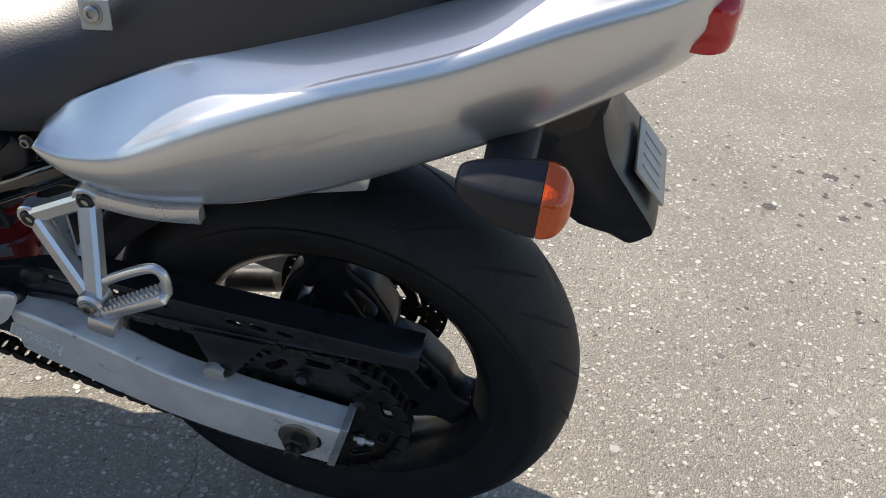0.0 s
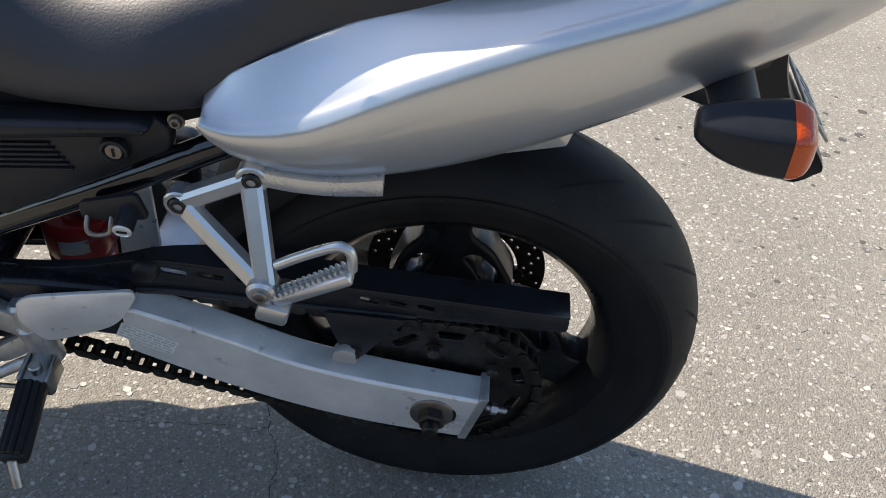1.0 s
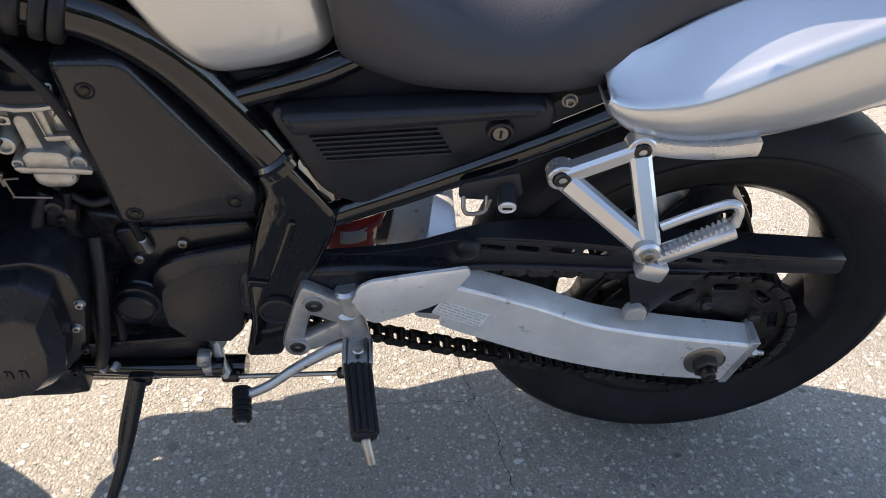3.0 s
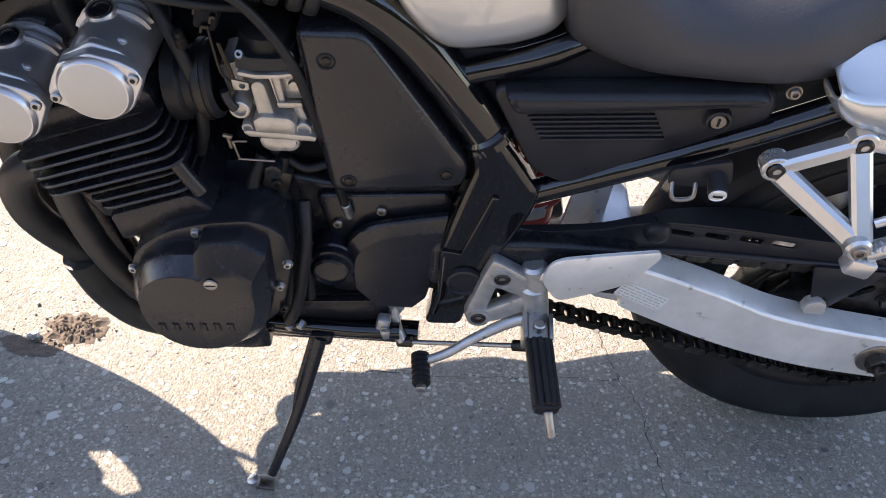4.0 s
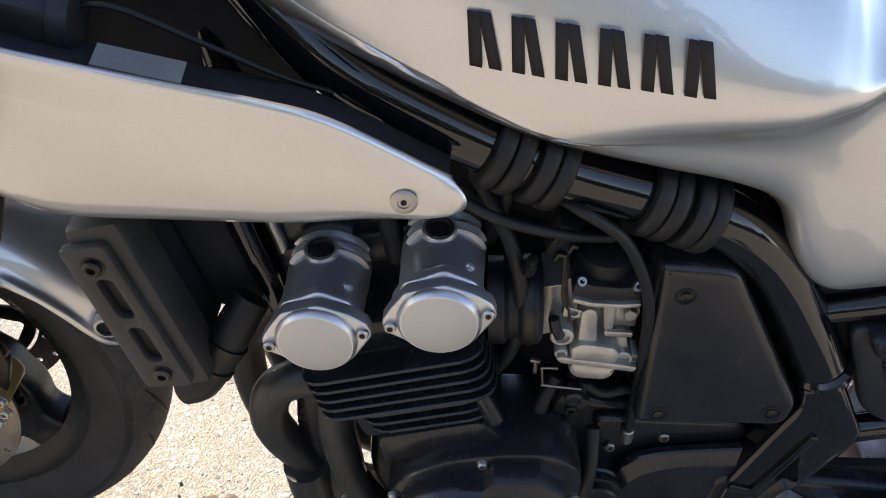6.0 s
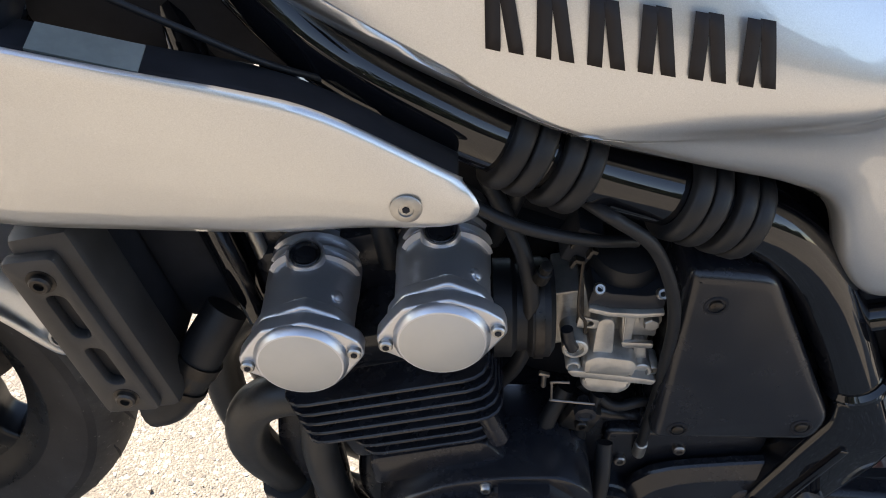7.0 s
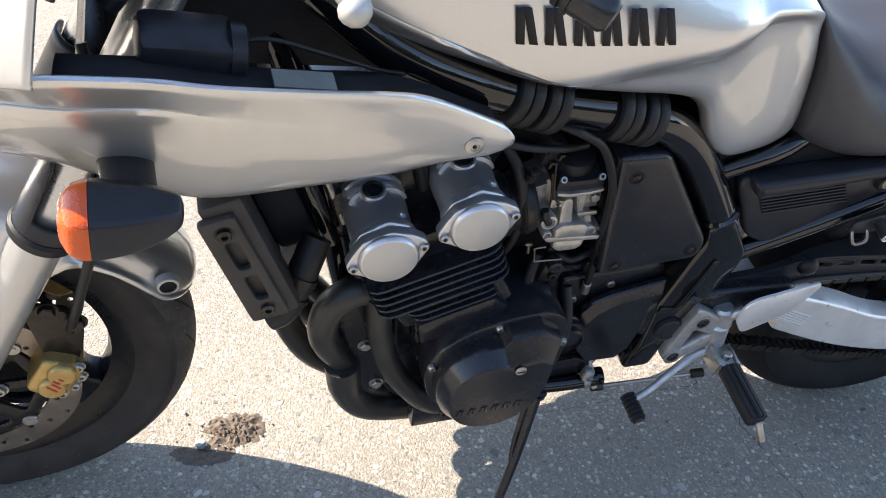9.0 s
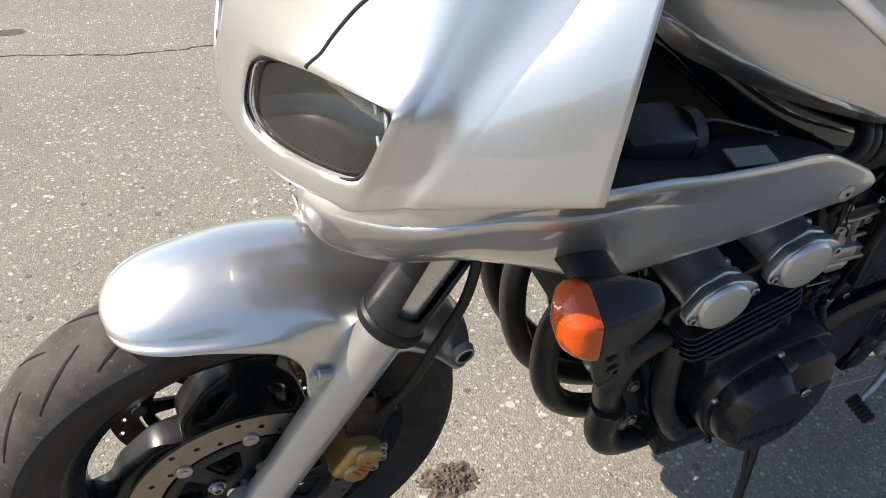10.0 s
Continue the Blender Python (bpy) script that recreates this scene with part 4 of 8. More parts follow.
    plate(bm, rounded([(-0.062, -0.075), (0.062, -0.075), (0.07, 0.045), (-0.075, 0.045)], 0.01), -0.172, 0.172, bev=0.006, place=turn)
    cy = part("cylinder_block", bm, BLACK_ENGINE, bike, "black finned cylinder block")
    for k in range(8):
        z = 0.041 - k * 0.0125
        a, b = (-0.082, 0.086) if k < 5 else (-0.045 - 0.004 * (8 - k), 0.072)
        if k >= 5:
            z -= 0.004
        y = 0.200 if k < 5 else 0.188
        bm = bm_new()
        fin = rounded([(a, -y), (b, -y), (b, y), (a, y)], 0.022)
        plate(bm, fin, z - 0.0018, z + 0.0018, bev=0.001, place=turn @ Matrix(((1, 0, 0, 0), (0, 0, 1, 0), (0, 1, 0, 0), (0, 0, 0, 1))), segs=1)
        part("cooling_fin", bm, BLACK_ENGINE, cy)
    bm = bm_new()
    plate(bm, rounded([(-0.052, -0.102), (0.075, -0.098), (0.058, -0.06), (-0.045, -0.062)], 0.008), -0.184, 0.184, bev=0.006, place=turn)
    part("cylinder_foot", bm, BLACK_ENGINE, cy)
    bm = bm_new()
    tube(bm, [(-1.128, -0.172, 0.600), (-1.110, -0.178, 0.566), (-1.088, -0.180, 0.530)], 0.0085, 12, 4)
    part("cylinder_rib", bm, BLACK_ENGINE, cy)
    # head
    bm = bm_new()
    plate(bm, rounded([(-0.088, 0.036), (0.078, 0.036), (0.082, 0.062), (0.05, 0.074), (-0.075, 0.074), (-0.095, 0.062)], 0.010), -0.168, 0.168, bev=0.006, place=turn)
    plate(bm, rounded([(-0.095, 0.06), (0.08, 0.06), (0.07, 0.13), (-0.085, 0.13)], 0.012), -0.115, 0.115, bev=0.006, place=turn)
    hd = part("cylinder_head", bm, BLACK_ENGINE, bike, "black cylinder head")
    bm = bm_new()
    plate(bm, rounded([(-0.10, 0.11), (0.06, 0.11), (0.05, 0.165), (-0.08, 0.165)], 0.02), -0.105, 0.105, bev=0.012, place=turn)
    part("cam_cover", bm, BLACK_ENGINE, hd)
    # silver end housings of the two camshafts
    for cx, cz in ((-1.257, 0.6385), (-1.161, 0.679)):
        c = Vector((cx, -0.205, cz))
        bm = bm_new()
        lathe(bm, c, (0, 1, 0), [(0.01, 0), (0.01, 0.0350), (0.060, 0.0355), (0.062, 0.0362), (0.13, 0.0368)], 40)
        hs = part("cam_housing", bm, CAM_ALLOY, bike, "silver cam end housing on the cylinder head")
        ang = math.atan2(0.023, 0.060)
        place = Matrix.Translation((cx, 0, cz)) @ Matrix.Rotation(-ang, 4, "Y")
        # angular shoulder behind the bolted flange
        bm = bm_new()
        plate(bm, rounded([(-0.0385, -0.012), (-0.0375, 0.014), (-0.022, 0.0315), (0.012, 0.0385), (0.033, 0.0225), (0.0385, 0.008), (0.0385, -0.012), (0.022, -0.032), (-0.022, -0.032)], 0.004, 3), -0.196, -0.184, bev=0.0028, place=place, segs=3)
        part("shoulder", bm, CAM_ALLOY, hs)
        bm = bm_new()
        plate(bm, rounded([(-0.0465, -0.006), (-0.0460, 0.007), (-0.034, 0.020), (-0.020, 0.0325), (0.012, 0.0355), (0.034, 0.021), (0.0455, 0.008), (0.0465, -0.005), (0.038, -0.014), (0.022, -0.030), (0.010, -0.035), (-0.010, -0.035), (-0.022, -0.030), (-0.037, -0.014)], 0.004, 3), -0.209, -0.195, bev=0.0022, place=place, segs=3)
        part("flange", bm, CAM_ALLOY, hs)
        bm = bm_new()
        lathe(bm, (cx, -0.208, cz), (0, -1, 0), [(0, 0.0345), (0.0035, 0.0342), (0.0070, 0.0312), (0.0072, 0.0300)], 48)
        part("cap_rim", bm, CAM_ALLOY, hs)
        bm = bm_new()
        lathe(bm, (cx, -0.208, cz), (0, -1, 0), [(0.0066, 0.0302), (0.0072, 0.0300), (0.0074, 0.0296), (0.0074, 0)], 48)
        part("cap", bm, ALU_MATT, hs, "matt silver round cap")
        for q in (-1, 1):
            bm = bm_new()
            bolt(bm, place @ Vector((q * 0.0400, -0.2085, 0.001)), (0, -1, 0), 0.0052, 0.005, False)
            part("cap_bolt", bm, STEEL, hs)
            bm = bm_new()
            lathe(bm, place @ Vector((q * 0.0400, -0.2138, 0.001)), (0, -1, 0), [(0, 0.0026), (0.0004, 0.0024), (0.0004, 0)], 6)
            part("bolt_socket", bm, DARK, hs)
        # three thin fins that run round behind and beside the plug
        for k in range(3):
            y = -0.118 - k * 0.0105
            for a0, a1 in ((84, 28), (112, 150)) if k else ((150, 28),):
                bm = bm_new()
                rr = 0.0385
                ring = []
                for j in range(13):
                    a = radians(a0 + (a1 - a0) * j / 12)
                    h = rr + 0.0028 * math.sin(math.pi * (0.10 + 0.80 * j / 12))
                    ring.append([(cx + r * math.cos(a), yy + 0.004 * (a0 - a1) / abs(a0 - a1) * (j / 12) ** 2, cz + r * math.sin(a)) for r, yy in ((rr - 0.004, y - 0.0011), (h, y - 0.0005), (h, y + 0.0005), (rr - 0.004, y + 0.0011))])
                surface(bm, ring, 1, 1, cap=True)
                part("rib", bm, CAM_ALLOY, hs)
        up = Vector((-0.15, -0.22, 0.97)).normalized()
        foot = Vector((cx - 0.007, -0.139, cz + 0.0310))
        bm = bm_new()
        lathe(bm, foot, up, [(0, 0.0152), (0.0075, 0.0148), (0.0092, 0.0138), (0.0092, 0.0122), (0.004, 0.0118)], 30)
        part("plug_seat", bm, CAM_ALLOY, hs)
        bm = bm_new()
        lathe(bm, foot, up, [(0.004, 0.0116), (0.0086, 0.0114), (0.0092, 0.0106), (0.0086, 0.0090), (0.0070, 0.0083), (0.0074, 0.0066), (0.0074, 0)], 30)
        part("plug", bm, BLACK_SATIN, hs, "black plug in a round seat")
        bm = bm_new()
        lathe(bm, Vector((cx + 0.019, -0.172, cz + 0.0285)), Vector((0.55, -0.1, 0.85)), [(0, 0.0055), (0.003, 0.0046), (0.0042, 0.0025), (0.0044, 0)], 14)
        part("stud", bm, CAM_ALLOY, hs)
    return core


engine()


def headers():
    runs = {
        -0.150: [(-1.235, -0.150, 0.522), (-1.271, -0.152, 0.522), (-1.297, -0.152, 0.500), (-1.304, -0.148, 0.456), (-1.293, -0.138, 0.408), (-1.262, -0.120, 0.345), (-1.215, -0.10, 0.260), (-1.13, -0.075, 0.195), (-1.0, -0.06, 0.165)],
        -0.055: [(-1.245, -0.055, 0.540), (-1.300, -0.057, 0.535), (-1.338, -0.058, 0.490), (-1.345, -0.056, 0.430), (-1.325, -0.05, 0.338), (-1.275, -0.045, 0.255), (-1.18, -0.035, 0.195), (-1.0, -0.03, 0.160)],
        0.050: [(-1.245, 0.050, 0.540), (-1.300, 0.052, 0.535), (-1.338, 0.053, 0.490), (-1.345, 0.05, 0.430), (-1.325, 0.045, 0.338), (-1.275, 0.04, 0.255), (-1.18, 0.03, 0.195), (-1.0, 0.02, 0.160)],
        0.145: [(-1.245, 0.145, 0.540), (-1.300, 0.147, 0.535), (-1.332, 0.147, 0.490), (-1.338, 0.142, 0.430), (-1.318, 0.125, 0.338), (-1.265, 0.10, 0.255), (-1.18, 0.075, 0.195), (-1.0, 0.06, 0.160)],
    }
    for y, pts in runs.items():
        bm = bm_new()
        tube(bm, pts, 0.0195, 18, 7)
        part("exhaust_header", bm, EXHAUST, bike, "black coated exhaust header pipe")
        bm = bm_new()
        a, b = Vector(pts[0]), Vector(pts[1])
        lathe(bm, a + (b - a) * 0.1, b - a, [(0, 0), (0, 0.027), (0.008, 0.027), (0.008, 0.021)], 18)
        part("header_flange", bm, EXHAUST, bike)
    # second pipe close to the engine on the near side
    bm = bm_new()
    tube(bm, [(-1.243, -0.165, 0.525), (-1.236, -0.166, 0.465), (-1.212, -0.165, 0.385), (-1.172, -0.160, 0.315), (-1.135, -0.150, 0.265), (-1.09, -0.13, 0.225)], 0.0160, 18, 6)
    part("coolant_pipe", bm, EXHAUST, bike, "black curved pipe beside the engine")
    bm = bm_new()
    tube(bm, [(-1.266, -0.128, 0.350), (-1.250, -0.118, 0.275), (-1.215, -0.110, 0.220), (-1.15, -0.10, 0.193), (-1.08, -0.09, 0.185)], 0.0245, 18, 6)
    part("exhaust_collector", bm, EXHAUST, bike, "black exhaust collector under the engine")
    # bracket with two bolts between the pipes
    bm = bm_new()
    plate(bm, rounded([(-1.282, 0.500), (-1.235, 0.520), (-1.215, 0.400), (-1.192, 0.300), (-1.215, 0.265), (-1.240, 0.285), (-1.262, 0.345), (-1.278, 0.420)], 0.008), -0.128, -0.108, bev=0.003)
    br = part("engine_mount", bm, BLACK_ENGINE, bike)
    for x, z in ((-1.238, 0.385), (-1.212, 0.296)):
        bm = bm_new()
        bolt(bm, (x, -0.128, z), (0, -1, 0), 0.008, 0.007, True, 0.0105)
        part("mount_bolt", bm, STEEL, br)
    # silencer on the far side
    bm = bm_new()
    c0, c1 = Vector((-0.42, 0.210, 0.182)), Vector((-0.050, 0.2165, 0.397))
    ax = c1 - c0
    lathe(bm, c0, ax, [(0, 0), (0, 0.022), (0.04, 0.034), (0.05, 0.037), (0.410, 0.037), (0.422, 0.035), (0.430, 0.022), (0.430, 0)], 32)
    part("silencer", bm, EXHAUST, bike, "black round silencer on the far side")
    bm = bm_new()
    tube(bm, [(-1.0, 0.03, 0.165), (-0.85, 0.10, 0.175), (-0.62, 0.175, 0.165), tuple(c0)], 0.022, 14, 6)
    part("link_pipe", bm, EXHAUST, bike)


headers()


def radiator():
    turn = Matrix.Translation((-1.404, 0, 0.635)) @ Matrix.Rotation(radians(-22), 4, "Y")
    bm = bm_new()
    block(bm, (0.034, 0.34, 0.17), turn, 0.004)
    block(bm, (0.050, 0.25, 0.165), turn @ Matrix.Translation((0.042, 0, 0.004)), 0.010)
    rad = part("radiator", bm, DARK, bike, "dark radiator with black side guards")
    for y in (-0.182, 0.182):
        bm = bm_new()
        block(bm, (0.046, 0.045, 0.185), turn @ Matrix.Translation((0.004, y, 0)), 0.007)
        part("side_tank", bm, GUARD, rad)
    bm = bm_new()
    out = rounded([(-0.020, 0.082), (0.018, 0.080), (0.020, -0.082), (-0.022, -0.078)], 0.006)
    holes = [rounded([(-0.005, 0.048), (0.008, 0.046), (0.008, 0.004), (-0.005, 0.006)], 0.006), rounded([(-0.005, -0.006), (0.008, -0.008), (0.008, -0.048), (-0.005, -0.046)], 0.006)]
    plate(bm, out, -0.214, -0.203, holes, 0.003, turn @ Matrix.Translation((-0.004, 0, 0)))
    part("radiator_guard", bm, GUARD, rad, "black slotted radiator side guard")
    for z in (0.062, -0.062):
        bm = bm_new()
        bolt(bm, turn @ Vector((-0.003, -0.213, z)), (0, -1, 0), 0.0075, 0.006, False, 0.010)
        part("guard_bolt", bm, DARK_STEEL, rad)
    bm = bm_new()
    tube(bm, [(-1.322, -0.145, 0.612), (-1.333, -0.158, 0.590), (-1.346, -0.170, 0.560), (-1.360, -0.178, 0.532), (-1.376, -0.178, 0.520)], [0.017, 0.018, 0.0185, 0.0185, 0.018], 16, 5)
    part("radiator_hose", bm, RUBBER_SOFT, rad)
    bm = bm_new()
    lathe(bm, (-1.340, -0.165, 0.574), (-0.40, -0.33, -0.86), [(0, 0.018), (0, 0.0205), (0.010, 0.0205), (0.010, 0.018), (0.026, 0.018), (0.026, 0.0205), (0.032, 0.0205), (0.032, 0.018)], 20)
    part("hose_clip", bm, DARK_STEEL, rad)
    # stays and hoses between radiator and engine
    for pts, r, mat in (([(-1.385, -0.12, 0.80), (-1.345, -0.125, 0.70), (-1.30, -0.125, 0.585)], 0.010, BLACK_GLOSS),
                        ([(-1.365, -0.10, 0.80), (-1.325, -0.105, 0.70), (-1.285, -0.11, 0.60)], 0.006, STEEL),
                        ([(-1.36, -0.05, 0.76), (-1.33, -0.04, 0.66), (-1.31, -0.03, 0.56)], 0.014, RUBBER_SOFT)):
        bm = bm_new()
        tube(bm, pts, r, 12, 4)
        part("stay", bm, mat, rad)


radiator()


def carburettor(y0, full=True):
    base = Matrix.Translation((-1.021, y0, 0.640)) @ Matrix.Rotation(radians(-11), 4, "Y")
    at = lambda x, y, z: base @ Vector((x, y, z))
    fwd, out = base.to_3x3() @ Vector((1, 0, 0)), Vector((0, -1, 0))
    bm = bm_new()
    # throttle body with its cast shell
    rod(bm, at(-0.020, 0.06, 0.010), at(0.045, 0.06, 0.010), 0.030, seg=24, bev=0.003)
    plate(bm, rounded([(-0.030, -0.040), (0.040, -0.040), (0.040, 0.030), (-0.022, 0.030)], 0.006), 0.028, 0.05, bev=0.003, place=base)
    cb = part("carburettor", bm, CARB, bike, "grey alloy carburettor")
    if not full:
        cb.data.materials[0] = DARK_STEEL
        return cb
    def slab(name, pts, y0, y1, mat=CARB, r=0.002, bev=0.002, holes=()):
        b2 = bm_new()
        plate(b2, rounded(pts, r), y0, y1, holes, bev)
        return part(name, b2, mat, cb)
    def boss(name, x, y, z, r, h, mat=CARB):
        b2 = bm_new()
        lathe(b2, (x, y + h, z), out, [(0, r), (h - 0.001, r), (h, r * 0.88), (h, r * 0.68), (h - 0.004, r * 0.62), (h - 0.004, 0)], 22)
        return part(name, b2, mat, cb)
    # grey side body, bowl in two halves with a joint flange between
    slab("side_body", [(-1.068, 0.656), (-1.048, 0.664), (-1.040, 0.604), (-1.056, 0.596)], -0.128, -0.08)
    slab("upper_bowl", [(-1.034, 0.611), (-1.025, 0.619), (-0.995, 0.619), (-0.989, 0.613), (-0.989, 0.597), (-1.031, 0.595)], -0.156, -0.10, r=0.004, bev=0.005)
    slab("bowl_flange", [(-1.044, 0.595), (-1.038, 0.5895), (-0.970, 0.5905), (-0.968, 0.5965), (-0.976, 0.5975), (-1.040, 0.5975)], -0.1545, -0.10, bev=0.001)
    slab("float_bowl", [(-1.030, 0.5885), (-0.985, 0.5895), (-0.986, 0.578), (-0.993, 0.571), (-1.018, 0.569), (-1.027, 0.575)], -0.153, -0.10, r=0.005, bev=0.005)
    # columns and boss blocks of the casting
    slab("cast_column", [(-1.034, 0.652), (-1.029, 0.657), (-1.023, 0.657), (-1.019, 0.652), (-1.010, 0.614), (-1.028, 0.613)], -0.150, -0.10, r=0.003, bev=0.003)
    slab("cast_column", [(-1.017, 0.664), (-1.005, 0.665), (-0.999, 0.629), (-1.007, 0.628)], -0.147, -0.10)
    slab("cast_rib", [(-1.0145, 0.662), (-1.0125, 0.662), (-1.0060, 0.632), (-1.0075, 0.632)], -0.149, -0.14, bev=0.0006)
    slab("boss_block", [(-1.004, 0.657), (-0.984, 0.660), (-0.979, 0.634), (-1.000, 0.632)], -0.140, -0.10)
    slab("lever_plate", [(-1.009, 0.633), (-0.983, 0.636), (-0.982, 0.630), (-1.006, 0.627)], -0.150, -0.146, STEEL, bev=0.0006)
    slab("leg", [(-0.996, 0.628), (-0.986, 0.629), (-0.977, 0.604), (-0.988, 0.602)], -0.142, -0.10)
    boss("ring_boss", -0.982, -0.150, 0.6005, 0.0088, 0.03)
    boss("screw_boss", -1.0395, -0.152, 0.5985, 0.0062, 0.03)
    boss("idle_screw", -1.045, -0.156, 0.624, 0.0105, 0.03)
    boss("drain_boss", -0.9715, -0.148, 0.6015, 0.0048, 0.02)
    b2 = bm_new()
    bolt(b2, (-0.990, -0.140, 0.654), out, 0.0068, 0.008, True, 0.0088)
    part("hex_bolt", b2, STEEL, cb)
    b2 = bm_new()
    tube(b2, [(-1.048, -0.158, 0.628), (-1.054, -0.158, 0.637), (-1.058, -0.157, 0.648)], 0.0050, 10, 3)
    part("choke_arm", b2, PLASTIC, cb)
    slab("cable_tab", [(-1.051, 0.660), (-1.034, 0.657), (-1.034, 0.648), (-1.050, 0.647)], -0.153, -0.151, STEEL, bev=0.0004, holes=[circle(-1.0405, 0.6525, 0.0030, 12)])
    slab("linkage", [(-1.062, 0.700), (-1.058, 0.700), (-1.048, 0.664), (-1.046, 0.650), (-1.051, 0.650), (-1.053, 0.664)], -0.152, -0.1495, DARK_STEEL, r=0.001, bev=0.0005)
    # black vacuum chamber: bright joint rim, flange with corner screws, then the cap
    slab("joint_rim", [(-1.045, 0.6640), (-1.028, 0.6615), (-1.004, 0.6640), (-0.986, 0.6695), (-0.986, 0.6735), (-1.004, 0.6690), (-1.028, 0.6665), (-1.045, 0.6685)], -0.1515, -0.09, bev=0.0008)
    slab("cap_flange", [(-1.047, 0.670), (-1.028, 0.668), (-1.004, 0.6705), (-0.987, 0.675), (-0.990, 0.692), (-1.005, 0.686), (-1.032, 0.684), (-1.047, 0.689)], -0.149, -0.08, PLASTIC, r=0.003)
    b2 = bm_new()
    lathe(b2, (-1.019, -0.112, 0.682), Vector((-0.10, -0.12, 1)), [(0, 0.030), (0.010, 0.0295), (0.020, 0.026), (0.024, 0.018), (0.025, 0)], 32)
    part("top_cap", b2, RUBBER_SOFT, cb, "black vacuum chamber cap")
    for x, z in ((-1.042, 0.685), (-0.9935, 0.688)):
        b2 = bm_new()
        bolt(b2, (x, -0.146, z), Vector((0, -0.75, 0.66)), 0.0048, 0.005, False)
        part("cap_screw", b2, STEEL, cb)
    # drip tray edge, drain knob, pins and clips round the carburettor
    bm = bm_new()
    tube(bm, [(-1.040, -0.158, 0.586), (-1.054, -0.158, 0.584), (-1.0535, -0.158, 0.580), (-1.0495, -0.158, 0.563), (-1.048, -0.158, 0.561), (-1.012, -0.158, 0.562)], 0.0011, 8, 3)
    part("tray_edge", bm, DISC_STEEL, cb)
    bm = bm_new()
    lathe(bm, (-1.015, -0.140, 0.545), (0, -1, 0), [(0, 0.006), (0.010, 0.006), (0.0105, 0.010), (0.018, 0.0095), (0.019, 0.006), (0.017, 0.005), (0.017, 0)], 9)
    part("drain_knob", bm, PLASTIC, cb, "small ribbed drain knob")
    bm = bm_new()
    rod(bm, (-1.061, -0.152, 0.587), (-1.058, -0.152, 0.570), 0.0024, seg=10)
    block(bm, (0.010, 0.004, 0.004), pose(-1.061, -0.152, 0.586, 0, 10, 0), 0.001)
    part("vacuum_pin", bm, DISC_STEEL, cb)
    bm = bm_new()
    tube(bm, [(-1.066, -0.160, 0.724), (-1.062, -0.162, 0.700), (-1.057, -0.164, 0.676), (-1.050, -0.166, 0.668), (-1.047, -0.166, 0.656)], 0.0014, 8, 3)
    part("link_rod", bm, DARK_STEEL, cb)
    for x, z, w in ((-1.073, 0.741, 0.007), (-1.068, 0.722, 0.008), (-1.060, 0.733, 0.005)):
        bm = bm_new()
        block(bm, (w, 0.006, 0.0035), pose(x, -0.158, z, 0, 12, 0), 0.0008)
        block(bm, (0.003, 0.006, 0.008), pose(x - w / 2, -0.158, z - 0.003, 0, 12, 0), 0.0008)
        part("cable_clip", bm, DARK_STEEL, cb)
    bm = bm_new()
    block(bm, (0.022, 0.03, 0.034), pose(-1.068, -0.140, 0.731, 0, 12, 0), 0.004)
    part("cable_bracket", bm, DARK, cb)
    # dark loom between the intakes and the tank
    bm = bm_new()
    tube(bm, [(-1.15, 0.0, 0.630), (-1.09, 0.0, 0.628), (-1.03, 0.0, 0.640), (-0.95, 0.0, 0.650)], [0.040, 0.046, 0.046, 0.040], 14, 4)
    part("wiring_loom", bm, DARK, cb)
    bm = bm_new()
    lathe(bm, (-1.092, -0.160, 0.700), (0, -0.3, 1), [(0, 0.006), (0.012, 0.006), (0.0125, 0.0045), (0.020, 0.0045), (0.021, 0)], 12)
    part("vacuum_nipple", bm, DARK_STEEL, cb)
    # rubber boots to the head and to the air box
    bm = bm_new()
    lathe(bm, at(-0.092, 0.02, 0.012), fwd, [(0, 0.040), (0.014, 0.040), (0.018, 0.035), (0.026, 0.035), (0.030, 0.040), (0.044, 0.040), (0.048, 0.034)], 30)
    part("intake_boot", bm, RUBBER_SOFT, cb)
    bm = bm_new()
    lathe(bm, at(-0.060, 0.02, 0.012), fwd, [(0, 0.036), (0, 0.0415), (0.007, 0.0415), (0.007, 0.036)], 30)
    part("clamp_ring", bm, DARK_STEEL, cb)
    return cb


carburettor(-0.150)
for _y in (-0.05, 0.05, 0.15):
    carburettor(_y, False)


